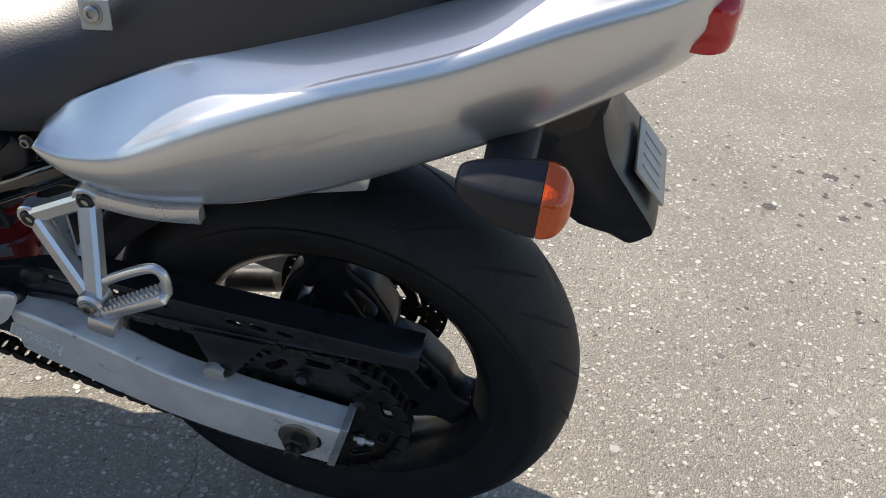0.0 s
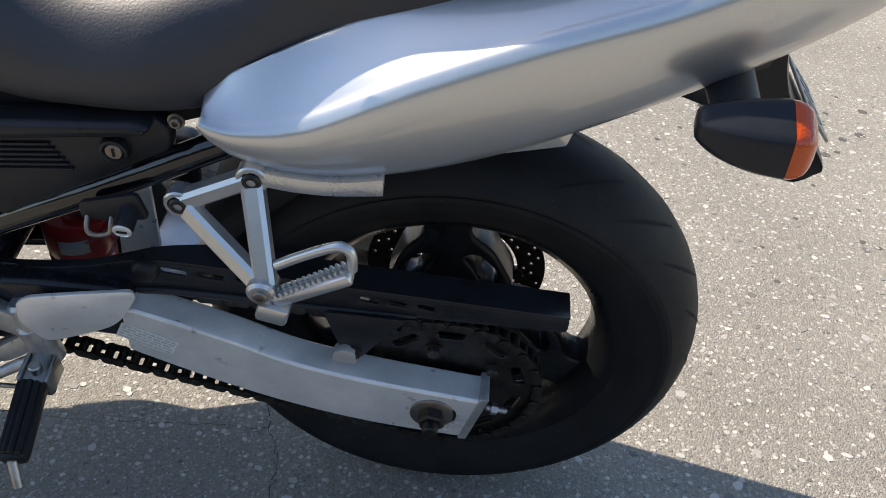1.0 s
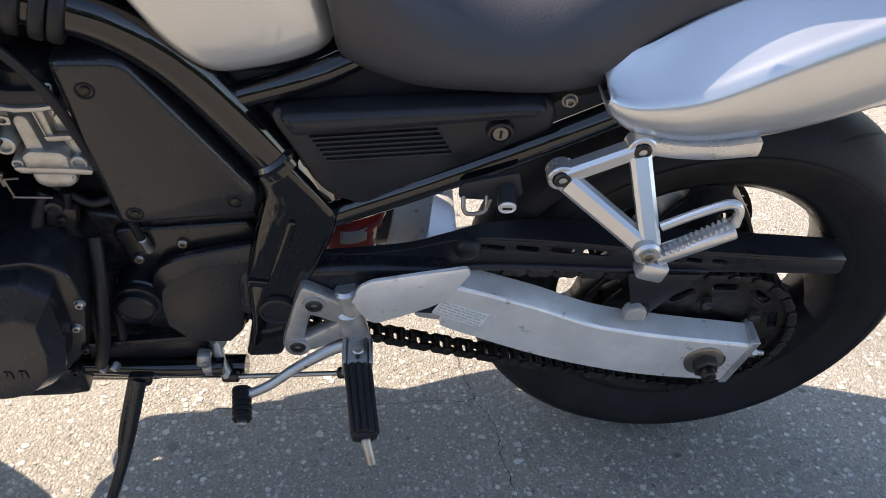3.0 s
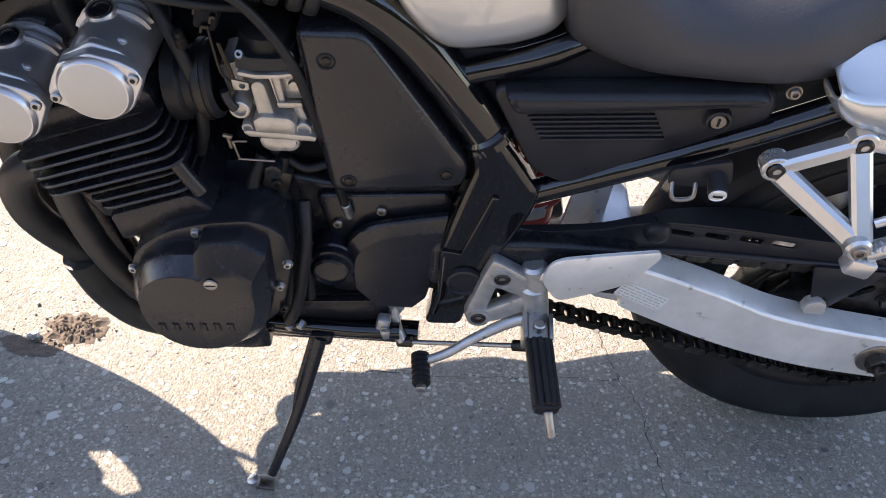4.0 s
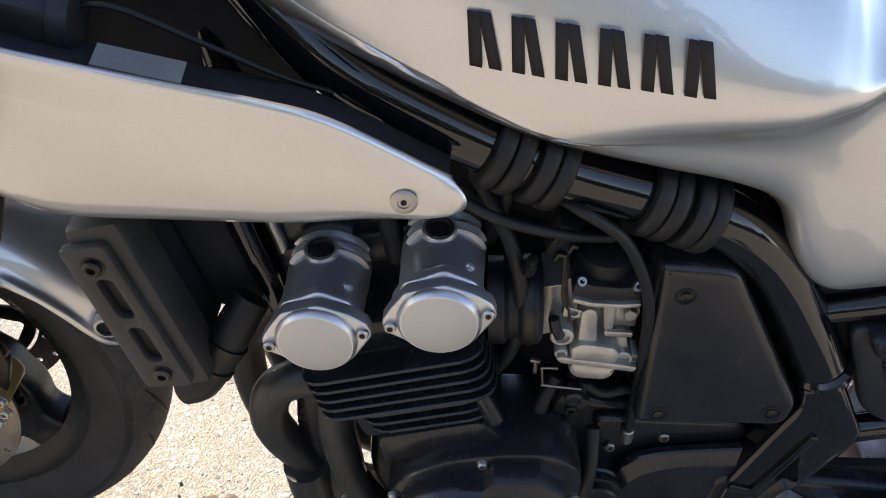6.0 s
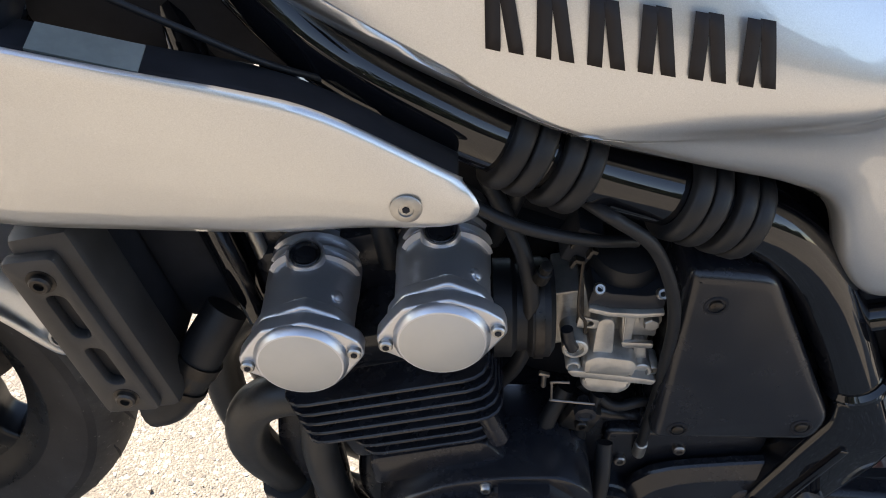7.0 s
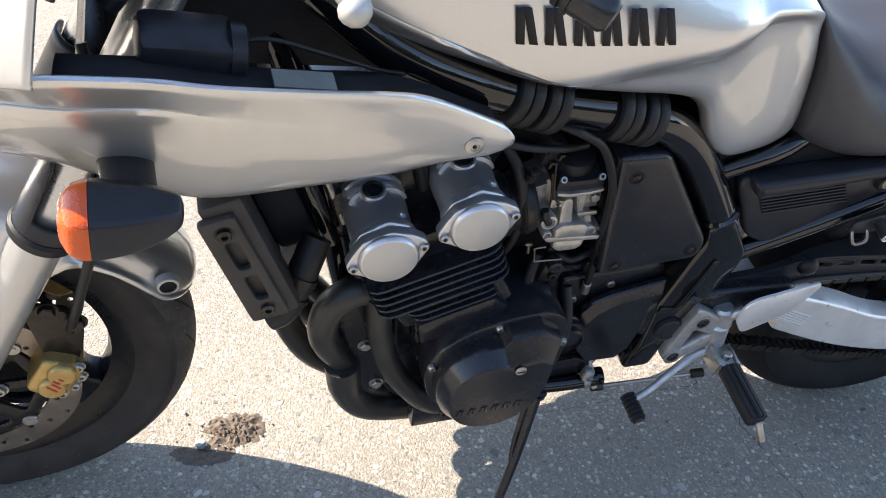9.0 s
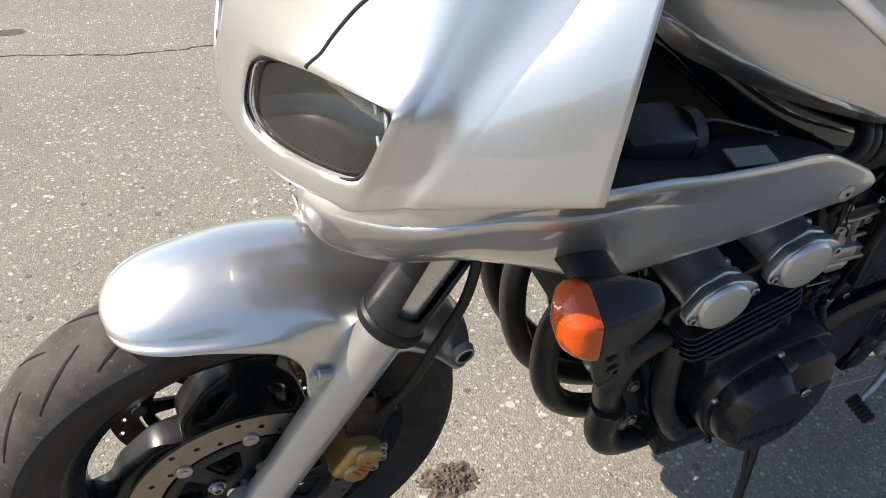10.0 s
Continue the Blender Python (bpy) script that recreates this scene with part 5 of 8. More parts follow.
def hoses():
    for pts, r, lab in (
            ([(-1.095, -0.150, 0.780), (-1.070, -0.178, 0.784), (-1.060, -0.181, 0.781), (-1.030, -0.178, 0.762), (-1.003, -0.170, 0.723), (-0.984, -0.164, 0.681), (-0.970, -0.155, 0.625), (-0.958, -0.146, 0.570), (-0.942, -0.133, 0.485)], 0.0050, "black cable to the engine case"),
            ([(-1.145, -0.12, 0.76), (-1.108, -0.15, 0.715), (-1.088, -0.155, 0.655), (-1.085, -0.150, 0.595), (-1.095, -0.14, 0.55)], 0.0065, "black rubber hose"),
            ([(-1.185, -0.17, 0.785), (-1.13, -0.178, 0.765), (-1.075, -0.17, 0.752), (-1.03, -0.15, 0.74)], 0.0045, "thin black cable"),
            ([(-1.20, -0.10, 0.77), (-1.215, -0.12, 0.72), (-1.20, -0.12, 0.66)], 0.009, "black plug lead"),
            ([(-1.11, -0.10, 0.80), (-1.12, -0.12, 0.74), (-1.125, -0.11, 0.69)], 0.009, "black plug lead"),
            ([(-1.02, -0.13, 0.555), (-0.985, -0.135, 0.535), (-0.955, -0.13, 0.54), (-0.93, -0.12, 0.52)], 0.005, "thin black hose"),
            ([(-1.005, -0.14, 0.555), (-1.01, -0.145, 0.52), (-1.0, -0.14, 0.47), (-0.985, -0.14, 0.40), (-0.98, -0.15, 0.33)], 0.006, "thin black hose"),
            ([(-1.03, -0.13, 0.545), (-1.04, -0.15, 0.50), (-1.005, -0.17, 0.44), (-0.998, -0.165, 0.36), (-1.01, -0.15, 0.29)], 0.008, "black wiring loom")):
        bm = bm_new()
        tube(bm, pts, r, 12, 6)
        part("hose", bm, RUBBER_SOFT, bike, lab)
    bm = bm_new()
    rod(bm, (-0.941, -0.132, 0.482), (-0.936, -0.127, 0.458), 0.0062, seg=12, bev=0.001)
    part("cable_end", bm, STEEL, bike)
    bm = bm_new()
    block(bm, (0.03, 0.02, 0.03), pose(-1.013, -0.14, 0.525, 0, 12, 0), 0.004)
    bolt(bm, (-1.013, -0.15, 0.525), (0, -1, 0), 0.006, 0.006, False)
    part("hose_bracket", bm, DARK_STEEL, bike)
    # filler block, added to darken the gap between frame tube and intakes
    bm = bm_new()
    block(bm, (0.20, 0.22, 0.13), pose(-1.07, 0.03, 0.75, 0, 12, 0), 0.02)
    part("air_duct", bm, DARK, bike)
    # far-side plate added to keep stray sun patches off the ground below
    bm = bm_new()
    plate(bm, rounded([(-0.92, 0.22), (-0.93, 0.40), (-0.80, 0.44), (-0.66, 0.36), (-0.62, 0.21), (-0.74, 0.19)], 0.02), 0.145, 0.175, bev=0.006)
    part("brake_bracket", bm, BLACK_SATIN, bike, "black far-side plate added to block sun under the machine")
    # dark mass behind: starter, clutch cable holders, inner frame
    bm = bm_new()
    block(bm, (0.17, 0.20, 0.14), pose(-0.98, 0.02, 0.56, 0, 0, 0), 0.02)
    part("starter_motor", bm, DARK, bike)


hoses()


# ---- black covers ----
def air_box():
    bm = bm_new()
    out = rounded([(-0.988, 0.728), (-0.922, 0.733), (-0.808, 0.578), (-0.812, 0.548), (-0.953, 0.526)], [0.012, 0.014, 0.018, 0.012, 0.012])
    plate(bm, out, -0.162, 0.10, bev=0.010, segs=4)
    ab = part("air_box_cover", bm, BLACK_SATIN, bike, "black air box cover with three screws")
    for x, z in ((-0.957, 0.698), (-0.934, 0.546), (-0.831, 0.568)):
        bm = bm_new()
        lathe(bm, (x, -0.1622, z), (0, -1, 0), [(0, 0.0095), (0.0008, 0.009), (0.0008, 0.0072), (-0.002, 0.0068)], 22)
        part("screw_seat", bm, DARK, ab)
        bm = bm_new()
        lathe(bm, (x, -0.1615, z), (0, -1, 0), [(0, 0.0055), (0.002, 0.005), (0.003, 0.0035), (0.003, 0)], 16)
        part("cross_screw", bm, DARK_STEEL, ab)


air_box()

bm = bm_new()
plate(bm, rounded([(-0.99, 0.60), (-0.98, 0.78), (-0.90, 0.76), (-0.80, 0.64), (-0.76, 0.60), (-0.78, 0.54), (-0.95, 0.53)], 0.01), -0.10, 0.10, bev=0.004)
part("air_box", bm, DARK, bike, "dark air box behind its cover")
bm = bm_new()
plate(bm, rounded([(-0.86, 0.48), (-0.86, 0.62), (-0.792, 0.60), (-0.775, 0.54), (-0.79, 0.48)], 0.01), -0.112, -0.104, bev=0.002)
part("splash_panel", bm, DARK, bike)


def side_cover():
    bm = bm_new()
    out = rounded([(-0.800, 0.676), (-0.536, 0.708), (-0.515, 0.692), (-0.518, 0.662), (-0.702, 0.556), (-0.742, 0.572)], [0.02, 0.012, 0.014, 0.012, 0.014, 0.018])
    plate(bm, out, -0.150, -0.13, bev=0.006, segs=3)
    sc = part("side_cover", bm, PLASTIC, bike, "black plastic side cover with louvres and a lock")
    # rounded upper ledge that stands proud
    bm = bm_new()
    ledge = rounded([(-0.786, 0.680), (-0.541, 0.708), (-0.528, 0.702), (-0.536, 0.692), (-0.772, 0.656)], 0.008)
    plate(bm, ledge, -0.168, -0.135, bev=0.009, segs=4)
    part("ledge", bm, PLASTIC, sc)
    for k in range(6):
        bm = bm_new()
        o = Vector((-0.757 + k * 0.0034, 0, 0.6465 - k * 0.0056))
        L = 0.125
        plate(bm, rounded([(o.x, o.z - 0.0016), (o.x + L, o.z + 0.016 - 0.0016), (o.x + L, o.z + 0.016 + 0.0016), (o.x, o.z + 0.0016)], 0.001), -0.1535, -0.148, bev=0.0012)
        part("louvre", bm, PLASTIC, sc)
    bm = bm_new()
    lathe(bm, (-0.570, -0.150, 0.6655), (0, -1, 0), [(0, 0.0145), (0.008, 0.013), (0.009, 0.0105), (0.005, 0.0085)], 30)
    part("lock_ring", bm, PLASTIC, sc)
    bm = bm_new()
    lathe(bm, (-0.570, -0.155, 0.6655), (0, -1, 0), [(0, 0.0083), (0.002, 0.0083), (0.003, 0.0075), (0.003, 0)], 26)
    part("lock", bm, DISC_STEEL, sc, "round metal key lock")
    bm = bm_new()
    block(bm, (0.0025, 0.0008, 0.009), pose(-0.570, -0.1584, 0.6655), 0)
    part("keyhole", bm, DARK, sc)
    bm = bm_new()
    bolt(bm, (-0.508, -0.152, 0.706), (0, -1, 0), 0.006, 0.006, False, 0.008)
    part("cover_bolt", bm, DISC_STEEL, sc)
    # inner panels that close the space behind
    bm = bm_new()
    plate(bm, rounded([(-0.86, 0.70), (-0.43, 0.752), (-0.43, 0.712), (-0.50, 0.690), (-0.70, 0.60), (-0.76, 0.60), (-0.80, 0.64)], 0.01), -0.128, 0.128, bev=0.004)
    part("battery_box", bm, DARK, bike, "dark inner battery box")


side_cover()


def helmet_lock():
    bm = bm_new()
    plate(bm, rounded([(-0.606, 0.616), (-0.548, 0.634), (-0.540, 0.604), (-0.575, 0.596), (-0.606, 0.597)], 0.006), -0.178, -0.172, bev=0.001)
    hl = part("helmet_holder", bm, PLASTIC, bike, "small helmet lock under the seat")
    bm = bm_new()
    rod(bm, (-0.5582, -0.173, 0.6125), (-0.5590, -0.1980, 0.6055), 0.0098, seg=22)
    part("barrel", bm, PLASTIC, hl)
    bm = bm_new()
    lathe(bm, (-0.5590, -0.1980, 0.6055), (0, -1, -0.26), [(0, 0.0092), (0.0015, 0.0090), (0.0020, 0.0078), (0.0012, 0.0074), (0.0012, 0)], 26)
    part("lock_face", bm, ALU, hl)
    bm = bm_new()
    block(bm, (0.010, 0.0008, 0.0022), pose(-0.5590, -0.2000, 0.6050, -14, 0, 0), 0)
    part("keyhole", bm, DARK, hl)
    bm = bm_new()
    tube(bm, [(-0.6005, -0.174, 0.6020), (-0.6005, -0.184, 0.5910), (-0.5970, -0.187, 0.5855), (-0.5885, -0.187, 0.5850), (-0.5785, -0.186, 0.5885), (-0.5770, -0.182, 0.5960), (-0.5770, -0.174, 0.6030)], 0.0024, 10, 4)
    part("hook", bm, DISC_STEEL, hl)


helmet_lock()


# ---- bodywork ----
def tail_cowl():
    bm = bm_new()
    # x, low z, upper z, half width
    st = [(-0.479, 0.720, 0.737, 0.180), (-0.468, 0.700, 0.748, 0.181), (-0.440, 0.682, 0.763, 0.183), (-0.385, 0.672, 0.788, 0.185), (-0.30, 0.684, 0.826, 0.185),
          (-0.20, 0.722, 0.862, 0.180), (-0.10, 0.774, 0.899, 0.170), (-0.02, 0.816, 0.936, 0.155), (0.05, 0.858, 0.958, 0.135), (0.085, 0.882, 0.966, 0.118), (0.100, 0.900, 0.955, 0.10)]
    rows = []
    for x, lo, up, w in st:
        h = up - lo
        # the shoulder line climbs towards the tail; above it the top lies nearly flat
        u = min(1, max(0, (x + 0.45) / 0.24))
        r = 0.50 + 0.30 * u * u * (3 - 2 * u)
        u = min(1, max(0, (-0.34 - x) / 0.11))
        g = 1 - 0.42 * u * u * (3 - 2 * u)
        side = [(0.78, 0), (0.880, 0.035), (0.942, r * 0.16), (0.978, r * 0.37), (0.995, r * 0.64)]
        side += [(1 - (1 - k) * g, r + (1 - r) * (q - 0.16 * u * math.sin(math.pi * min(1, max(0, q))))) for k, q in ((0.990, -0.10 * r / (1 - r)), (0.955, 0.07), (0.905, 0.22), (0.84, 0.42), (0.75, 0.66), (0.67, 0.86), (0.615, 0.99), (0.60, 0.97), (0.575, 0.70))]
        rows.append([(x, -w * k, lo + h * f) for k, f in side] + [(x, 0, up - 0.03)])
    surface(bm, rows, 5, 5)
    mirror(bm)
    tc = solid(part("tail_cowl", bm, SILVER, bike, "smooth silver metallic tail cowl", 60), 0.003, 1)
    # pale lower corner piece under the cowl
    for s in (1, -1):
        bm = bm_new()
        plate(bm, rounded([(-0.325, 0.700), (-0.255, 0.704), (-0.163, 0.731), (-0.156, 0.762), (-0.20, 0.770), (-0.325, 0.728)], 0.003), min(s * -0.160, s * -0.156), max(s * -0.160, s * -0.156), bev=0.001)
        part("cowl_corner", bm, SILVER, tc, "pale corner under the cowl")
    # shaded undertray
    bm = bm_new()
    rows = [[(x, y, z) for y in (-w, 0, w)] for x, z, w in ((-0.46, 0.70, 0.13), (-0.30, 0.715, 0.13), (-0.15, 0.755, 0.125), (-0.02, 0.822, 0.11), (0.06, 0.868, 0.09))]
    surface(bm, rows, 3, 3)
    solid(part("undertray", bm, DARK, tc), 0.004)
    # tail lamp
    bm = bm_new()
    rows = []
    for x, k in ((0.080, 1.0), (0.098, 1.0), (0.112, 0.93), (0.118, 0.8)):
        rows.append([(x, y * k, 0.912 + (z - 0.912) * k) for y, z in ((-0.108, 0.890), (-0.114, 0.915), (-0.104, 0.938), (0, 0.950), (0.104, 0.938), (0.114, 0.915), (0.108, 0.890), (0, 0.876))])
    surface(bm, rows, 3, 4, True, cap=True)
    part("tail_lamp", bm, RED_LENS, bike, "red plastic tail lamp")
    return tc


tail_cowl()


def seat():
    bm = bm_new()
    # x, bottom z, edge z, top z, half width
    st = [(-0.738, 0.745, 0.905, 0.925, 0.095), (-0.736, 0.735, 0.895, 0.92, 0.128), (-0.728, 0.722, 0.878, 0.912, 0.143), (-0.700, 0.711, 0.835, 0.872, 0.150), (-0.655, 0.704, 0.785, 0.830, 0.155),
          (-0.60, 0.705, 0.768, 0.815, 0.158), (-0.52, 0.708, 0.778, 0.824, 0.159), (-0.45, 0.715, 0.800, 0.848, 0.137), (-0.38, 0.745, 0.856, 0.904, 0.117), (-0.28, 0.80, 0.924, 0.958, 0.119), (-0.16, 0.85, 0.958, 0.988, 0.110), (-0.07, 0.90, 0.972, 0.998, 0.088), (-0.045, 0.93, 0.975, 0.990, 0.08)]
    rows = []
    for x, b, e, t, w in st:
        g = 0.40 * min(1, max(0, (-0.645 - x) / 0.08))
        ring = [(x, -w * 0.80, b), (x, -w * 0.97, b + (e - b) * 0.12), (x, -w * 1.03, b + (e - b) * 0.5), (x, -w * 0.98, e - (e - b) * 0.05), (x, -w * 0.80, e + (t - e) * 0.62), (x, -w * 0.4, t), (x, 0, t)]
        rows.append([(px - g * max(0, pz - 0.78), py, pz) for px, py, pz in ring])
    surface(bm, rows, 6, 5)
    mirror(bm)
    s = part("seat", bm, VINYL, bike, "black grained vinyl seat", 60)
    solid(s, 0.004, 1)
    bm = bm_new()
    block(bm, (0.030, 0.002, 0.026), pose(-0.418, -0.128, 0.845, -18, -8, 0), 0.0008)
    part("strap_plate", bm, WARM_TAG, s, "pale strap plate with a screw")
    bm = bm_new()
    bolt(bm, (-0.420, -0.129, 0.846), (0, -1, 0.3), 0.0075, 0.004, False, 0.010)
    part("strap_screw", bm, STEEL, s)


seat()


def fuel_tank():
    bm = bm_new()
    # x, bottom z, crease z, recess, half width, shoulder z, top z
    st = [(-1.430, 0.975, 0.985, 0.0, 0.070, 1.02, 1.05), (-1.405, 0.945, 0.972, 0.0, 0.112, 1.035, 1.075), (-1.36, 0.920, 0.955, 0.0, 0.150, 1.045, 1.10), (-1.28, 0.893, 0.925, 0.0, 0.182, 1.045, 1.115),
          (-1.19, 0.866, 0.895, 0.0, 0.197, 1.03, 1.115), (-1.11, 0.846, 0.872, 0.006, 0.207, 1.015, 1.10), (-1.03, 0.834, 0.884, 0.024, 0.211, 1.00, 1.085), (-0.96, 0.824, 0.895, 0.036, 0.208, 0.985, 1.06),
          (-0.910, 0.804, 0.903, 0.041, 0.200, 0.978, 1.035), (-0.880, 0.752, 0.907, 0.040, 0.192, 0.968, 1.01), (-0.845, 0.724, 0.916, 0.033, 0.182, 0.960, 0.990), (-0.805, 0.724, 0.914, 0.028, 0.171, 0.950, 0.975), (-0.770, 0.728, 0.906, 0.021, 0.156, 0.935, 0.955), (-0.745, 0.735, 0.892, 0.013, 0.138, 0.918, 0.932), (-0.733, 0.752, 0.872, 0.006, 0.112, 0.892, 0.902), (-0.728, 0.79, 0.85, 0.002, 0.07, 0.865, 0.872)]
    rows = []
    for x, b, c, r, w, s, t in st:
        r *= 0.62
        inn = w - r
        f = min(1, max(0, (x + 0.96) / 0.14)) * 0.40
        ring = [(x, -inn * 0.86, b - 0.004), (x, -inn * 0.97, b + 0.012), (x, -inn - 0.001, b + (c - b) * 0.62), (x, -w + r * 0.62, c - 0.010), (x, -w, c + 0.010), (x, -w * 0.972, c + (s - c) * 0.42), (x, -w * 0.83, s - 0.008), (x, -w * 0.52, t - (t - s) * 0.2), (x, 0, t)]
        rows.append([(px - f * max(0, pz - 0.775), py, pz) for px, py, pz in ring])
    surface(bm, rows, 6, 5)
    mirror(bm)
    tk = part("fuel_tank", bm, SILVER, bike, "silver metallic fuel tank with a knee recess", 70)
    solid(tk, 0.003, 1)
    # underside
    bm = bm_new()
    plate(bm, rounded([(-1.42, 0.96), (-1.19, 0.866), (-0.92, 0.83), (-0.86, 0.76), (-0.80, 0.78), (-0.80, 0.88), (-1.2, 0.96)], 0.02), -0.10, 0.10, bev=0.01)
    part("tank_base", bm, DARK, tk)
    # maker's mark on the side: six pairs of slanted dark bars that follow the skin
    def skin(x, z):
        for a, b in zip(st, st[1:]):
            if a[0] <= x <= b[0]:
                f = (x - a[0]) / (b[0] - a[0])
                w = a[4] + (b[4] - a[4]) * f
                c, s = a[2] + (b[2] - a[2]) * f, a[5] + (b[5] - a[5]) * f
                q = max(0, (z - c - 0.010) / max(0.01, (s - c) * 0.45))
                return -(w * (1 - 0.028 * q * q)) - 0.0050
        return -0.2
    x0, x1 = -1.174, -1.011
    for k in range(6):
        for side in (0, 1):
            bm = bm_new()
            a = x0 + (x1 - x0) * k / 6 + side * 0.0125
            w = 0.0082
            vs = []
            for j in range(5):
                q = j / 4
                z = 0.9050 + 0.0355 * q + 0.008 * (a - x0) / 0.15
                x = a - 0.0105 * q + (0.003 * q if side == 0 else -0.003 * q)
                vs.append((bm.verts.new((x, skin(x, z), z)), bm.verts.new((x + w, skin(x + w, z), z))))
            for p, q in zip(vs, vs[1:]):
                bm.faces.new((p[0], p[1], q[1], q[0]))
            solid(part("mark_bar", bm, LETTER, tk, "dark slanted bar of the tank mark"), 0.0006, 1)
    return tk


fuel_tank()


def fairing():
    # upper shell with the lamp openings
    bm = bm_new()
    rows = [
        [(-1.740, 0, 0.806), (-1.736, -0.070, 0.820), (-1.726, -0.129, 0.838), (-1.706, -0.190, 0.860), (-1.667, -0.232, 0.887), (-1.610, -0.275, 0.915), (-1.564, -0.308, 0.936)],
        [(-1.752, 0, 0.826), (-1.746, -0.060, 0.838), (-1.730, -0.125, 0.852), (-1.705, -0.192, 0.876), (-1.659, -0.235, 0.903), (-1.608, -0.276, 0.923), (-1.563, -0.309, 0.942)],
        [(-1.752, 0, 0.895), (-1.738, -0.055, 0.900), (-1.716, -0.125, 0.924), (-1.692, -0.200, 0.942), (-1.635, -0.237, 0.947), (-1.595, -0.270, 0.962), (-1.557, -0.299, 0.978)],
        [(-1.742, 0, 0.950), (-1.722, -0.060, 0.955), (-1.697, -0.125, 0.966), (-1.664, -0.188, 0.982), (-1.610, -0.235, 0.988), (-1.579, -0.262, 1.006), (-1.548, -0.285, 1.024)],
        [(-1.715, 0, 1.030), (-1.694, -0.060, 1.036), (-1.668, -0.115, 1.044), (-1.632, -0.166, 1.056), (-1.570, -0.229, 1.050), (-1.550, -0.244, 1.070), (-1.530, -0.257, 1.092)],
        [(-1.665, 0, 1.110), (-1.645, -0.055, 1.115), (-1.620, -0.10, 1.122), (-1.588, -0.142, 1.132), (-1.540, -0.196, 1.140), (-1.526, -0.208, 1.15), (-1.513, -0.219, 1.158)]]
    # the side facet stands proud: a foot and an edge column on either side of the step
    full = []
    for r, k in zip(rows, (0.05, 0.35, 0.75, 0.9, 0.9, 0.3)):
        a3, a4, a5 = Vector(r[3]), Vector(r[4]), Vector(r[5])
        foot = a4 + Vector((-0.008, 0.009, -0.003)) * k - (a4 - a3) * 0.16
        full.append(list(r[:4]) + [(a3 + foot) / 2 + Vector((-0.002, -0.002, 0)), foot, a4, a4.lerp(a5, 0.25), r[5], r[6]])
    rows = full
    NV, NU = 8, 8
    surface(bm, rows, NU, NV, skip=lambda i, j: 1.12 < i < 2.37 and 0.74 < j < 3.49)

    def along(p, t):
        k = min(int(t), len(p) - 2)
        b, c = Vector(p[k]), Vector(p[k + 1])
        a = Vector(p[k - 1]) if k else 2 * b - c
        d = Vector(p[k + 2]) if k + 2 < len(p) else 2 * c - b
        return catmull(a, b, c, d, t - k)

    def on(i, j, deep=0.0):
        """A point of the shell, deep metres behind its face."""
        p = along([along(r, j) for r in rows], i)
        return p + Vector((deep, deep * 0.25, 0))

    def oval(a, k, power=3.0):
        """Place on the rounded lamp opening, k of the way out."""
        c, q = math.cos(a * math.pi / 32), math.sin(a * math.pi / 32)
        f = lambda v: math.copysign(abs(v) ** (2 / power), v)
        return 1.75 + 0.60 * k * f(q), 2.125 + 1.29 * k * f(c)

    def skin(bm, rings, s):
        vs = [[bm.verts.new((p.x, p.y * -s, p.z)) for p in r] for r in rings]
        for a, b in zip(vs, vs[1:]):
            for q in range(64):
                bm.faces.new((a[q], a[(q + 1) % 64], b[(q + 1) % 64], b[q]))
        bm.faces.new(vs[-1])

    # rim that rounds off the corners of the opening
    inner, outer, middle = [], [], []
    edge = [(1.125, 0.75 + k / 8) for k in range(22)] + [(1.125 + k / 8, 3.5) for k in range(10)] + [(2.375, 3.5 - k / 8) for k in range(22)] + [(2.375 - k / 8, 0.75) for k in range(10)]
    for i, j in edge:
        p, q = (i - 1.75) / 0.60, (j - 2.125) / 1.29
        m = (abs(p) ** 3 + abs(q) ** 3) ** (1 / 3)
        inner.append(bm.verts.new(on(1.75 + (i - 1.75) / m, 2.125 + (j - 2.125) / m, 0.003)))
        k = 0.55 / m + 0.45
        middle.append(bm.verts.new(on(1.75 + (i - 1.75) * k, 2.125 + (j - 2.125) * k)))
        outer.append(bm.verts.new(on(i, j)))
    for a in range(64):
        b = (a + 1) % 64
        bm.faces.new((inner[a], inner[b], middle[b], middle[a]))
        bm.faces.new((middle[a], middle[b], outer[b], outer[a]))
    mirror(bm)
    up = part("front_fairing", bm, SILVER, bike, "silver metallic front fairing with twin lamps", 70)
    solid(up, 0.004, 1)
    # dark screen base edge line
    for s in (-1, 1):
        bm = bm_new()
        path = [on(i, j, -0.003) for i, j in ((2.37, 1.86), (2.55, 1.90), (2.75, 1.95), (3.05, 2.0), (3.35, 2.15), (3.6, 2.35), (4.0, 2.5))]
        tube(bm, [(p.x, p.y * s, p.z) for p in path], 0.0022, 8, 5)
        part("screen_seam", bm, RUBBER_SOFT, up, "thin dark seam")
        # headlamp: flush glass in a rubber gasket, near-black reflector behind
        bm = bm_new()
        rings = [[on(*oval(a, k), 0.0035) for a in range(64)] for k in (0.985, 0.8, 0.6, 0.4, 0.2)]
        skin(bm, rings, s)
        gl = solid(part("headlamp_glass", bm, GLASS, up, "clear headlamp glass", 60), 0.0025)
        gl.visible_shadow = False
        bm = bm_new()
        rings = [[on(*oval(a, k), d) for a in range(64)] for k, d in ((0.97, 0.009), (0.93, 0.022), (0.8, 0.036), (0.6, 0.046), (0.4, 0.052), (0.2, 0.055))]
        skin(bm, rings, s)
        part("reflector", bm, REFLECTOR, up, "near-black headlamp reflector")
        bm = bm_new()
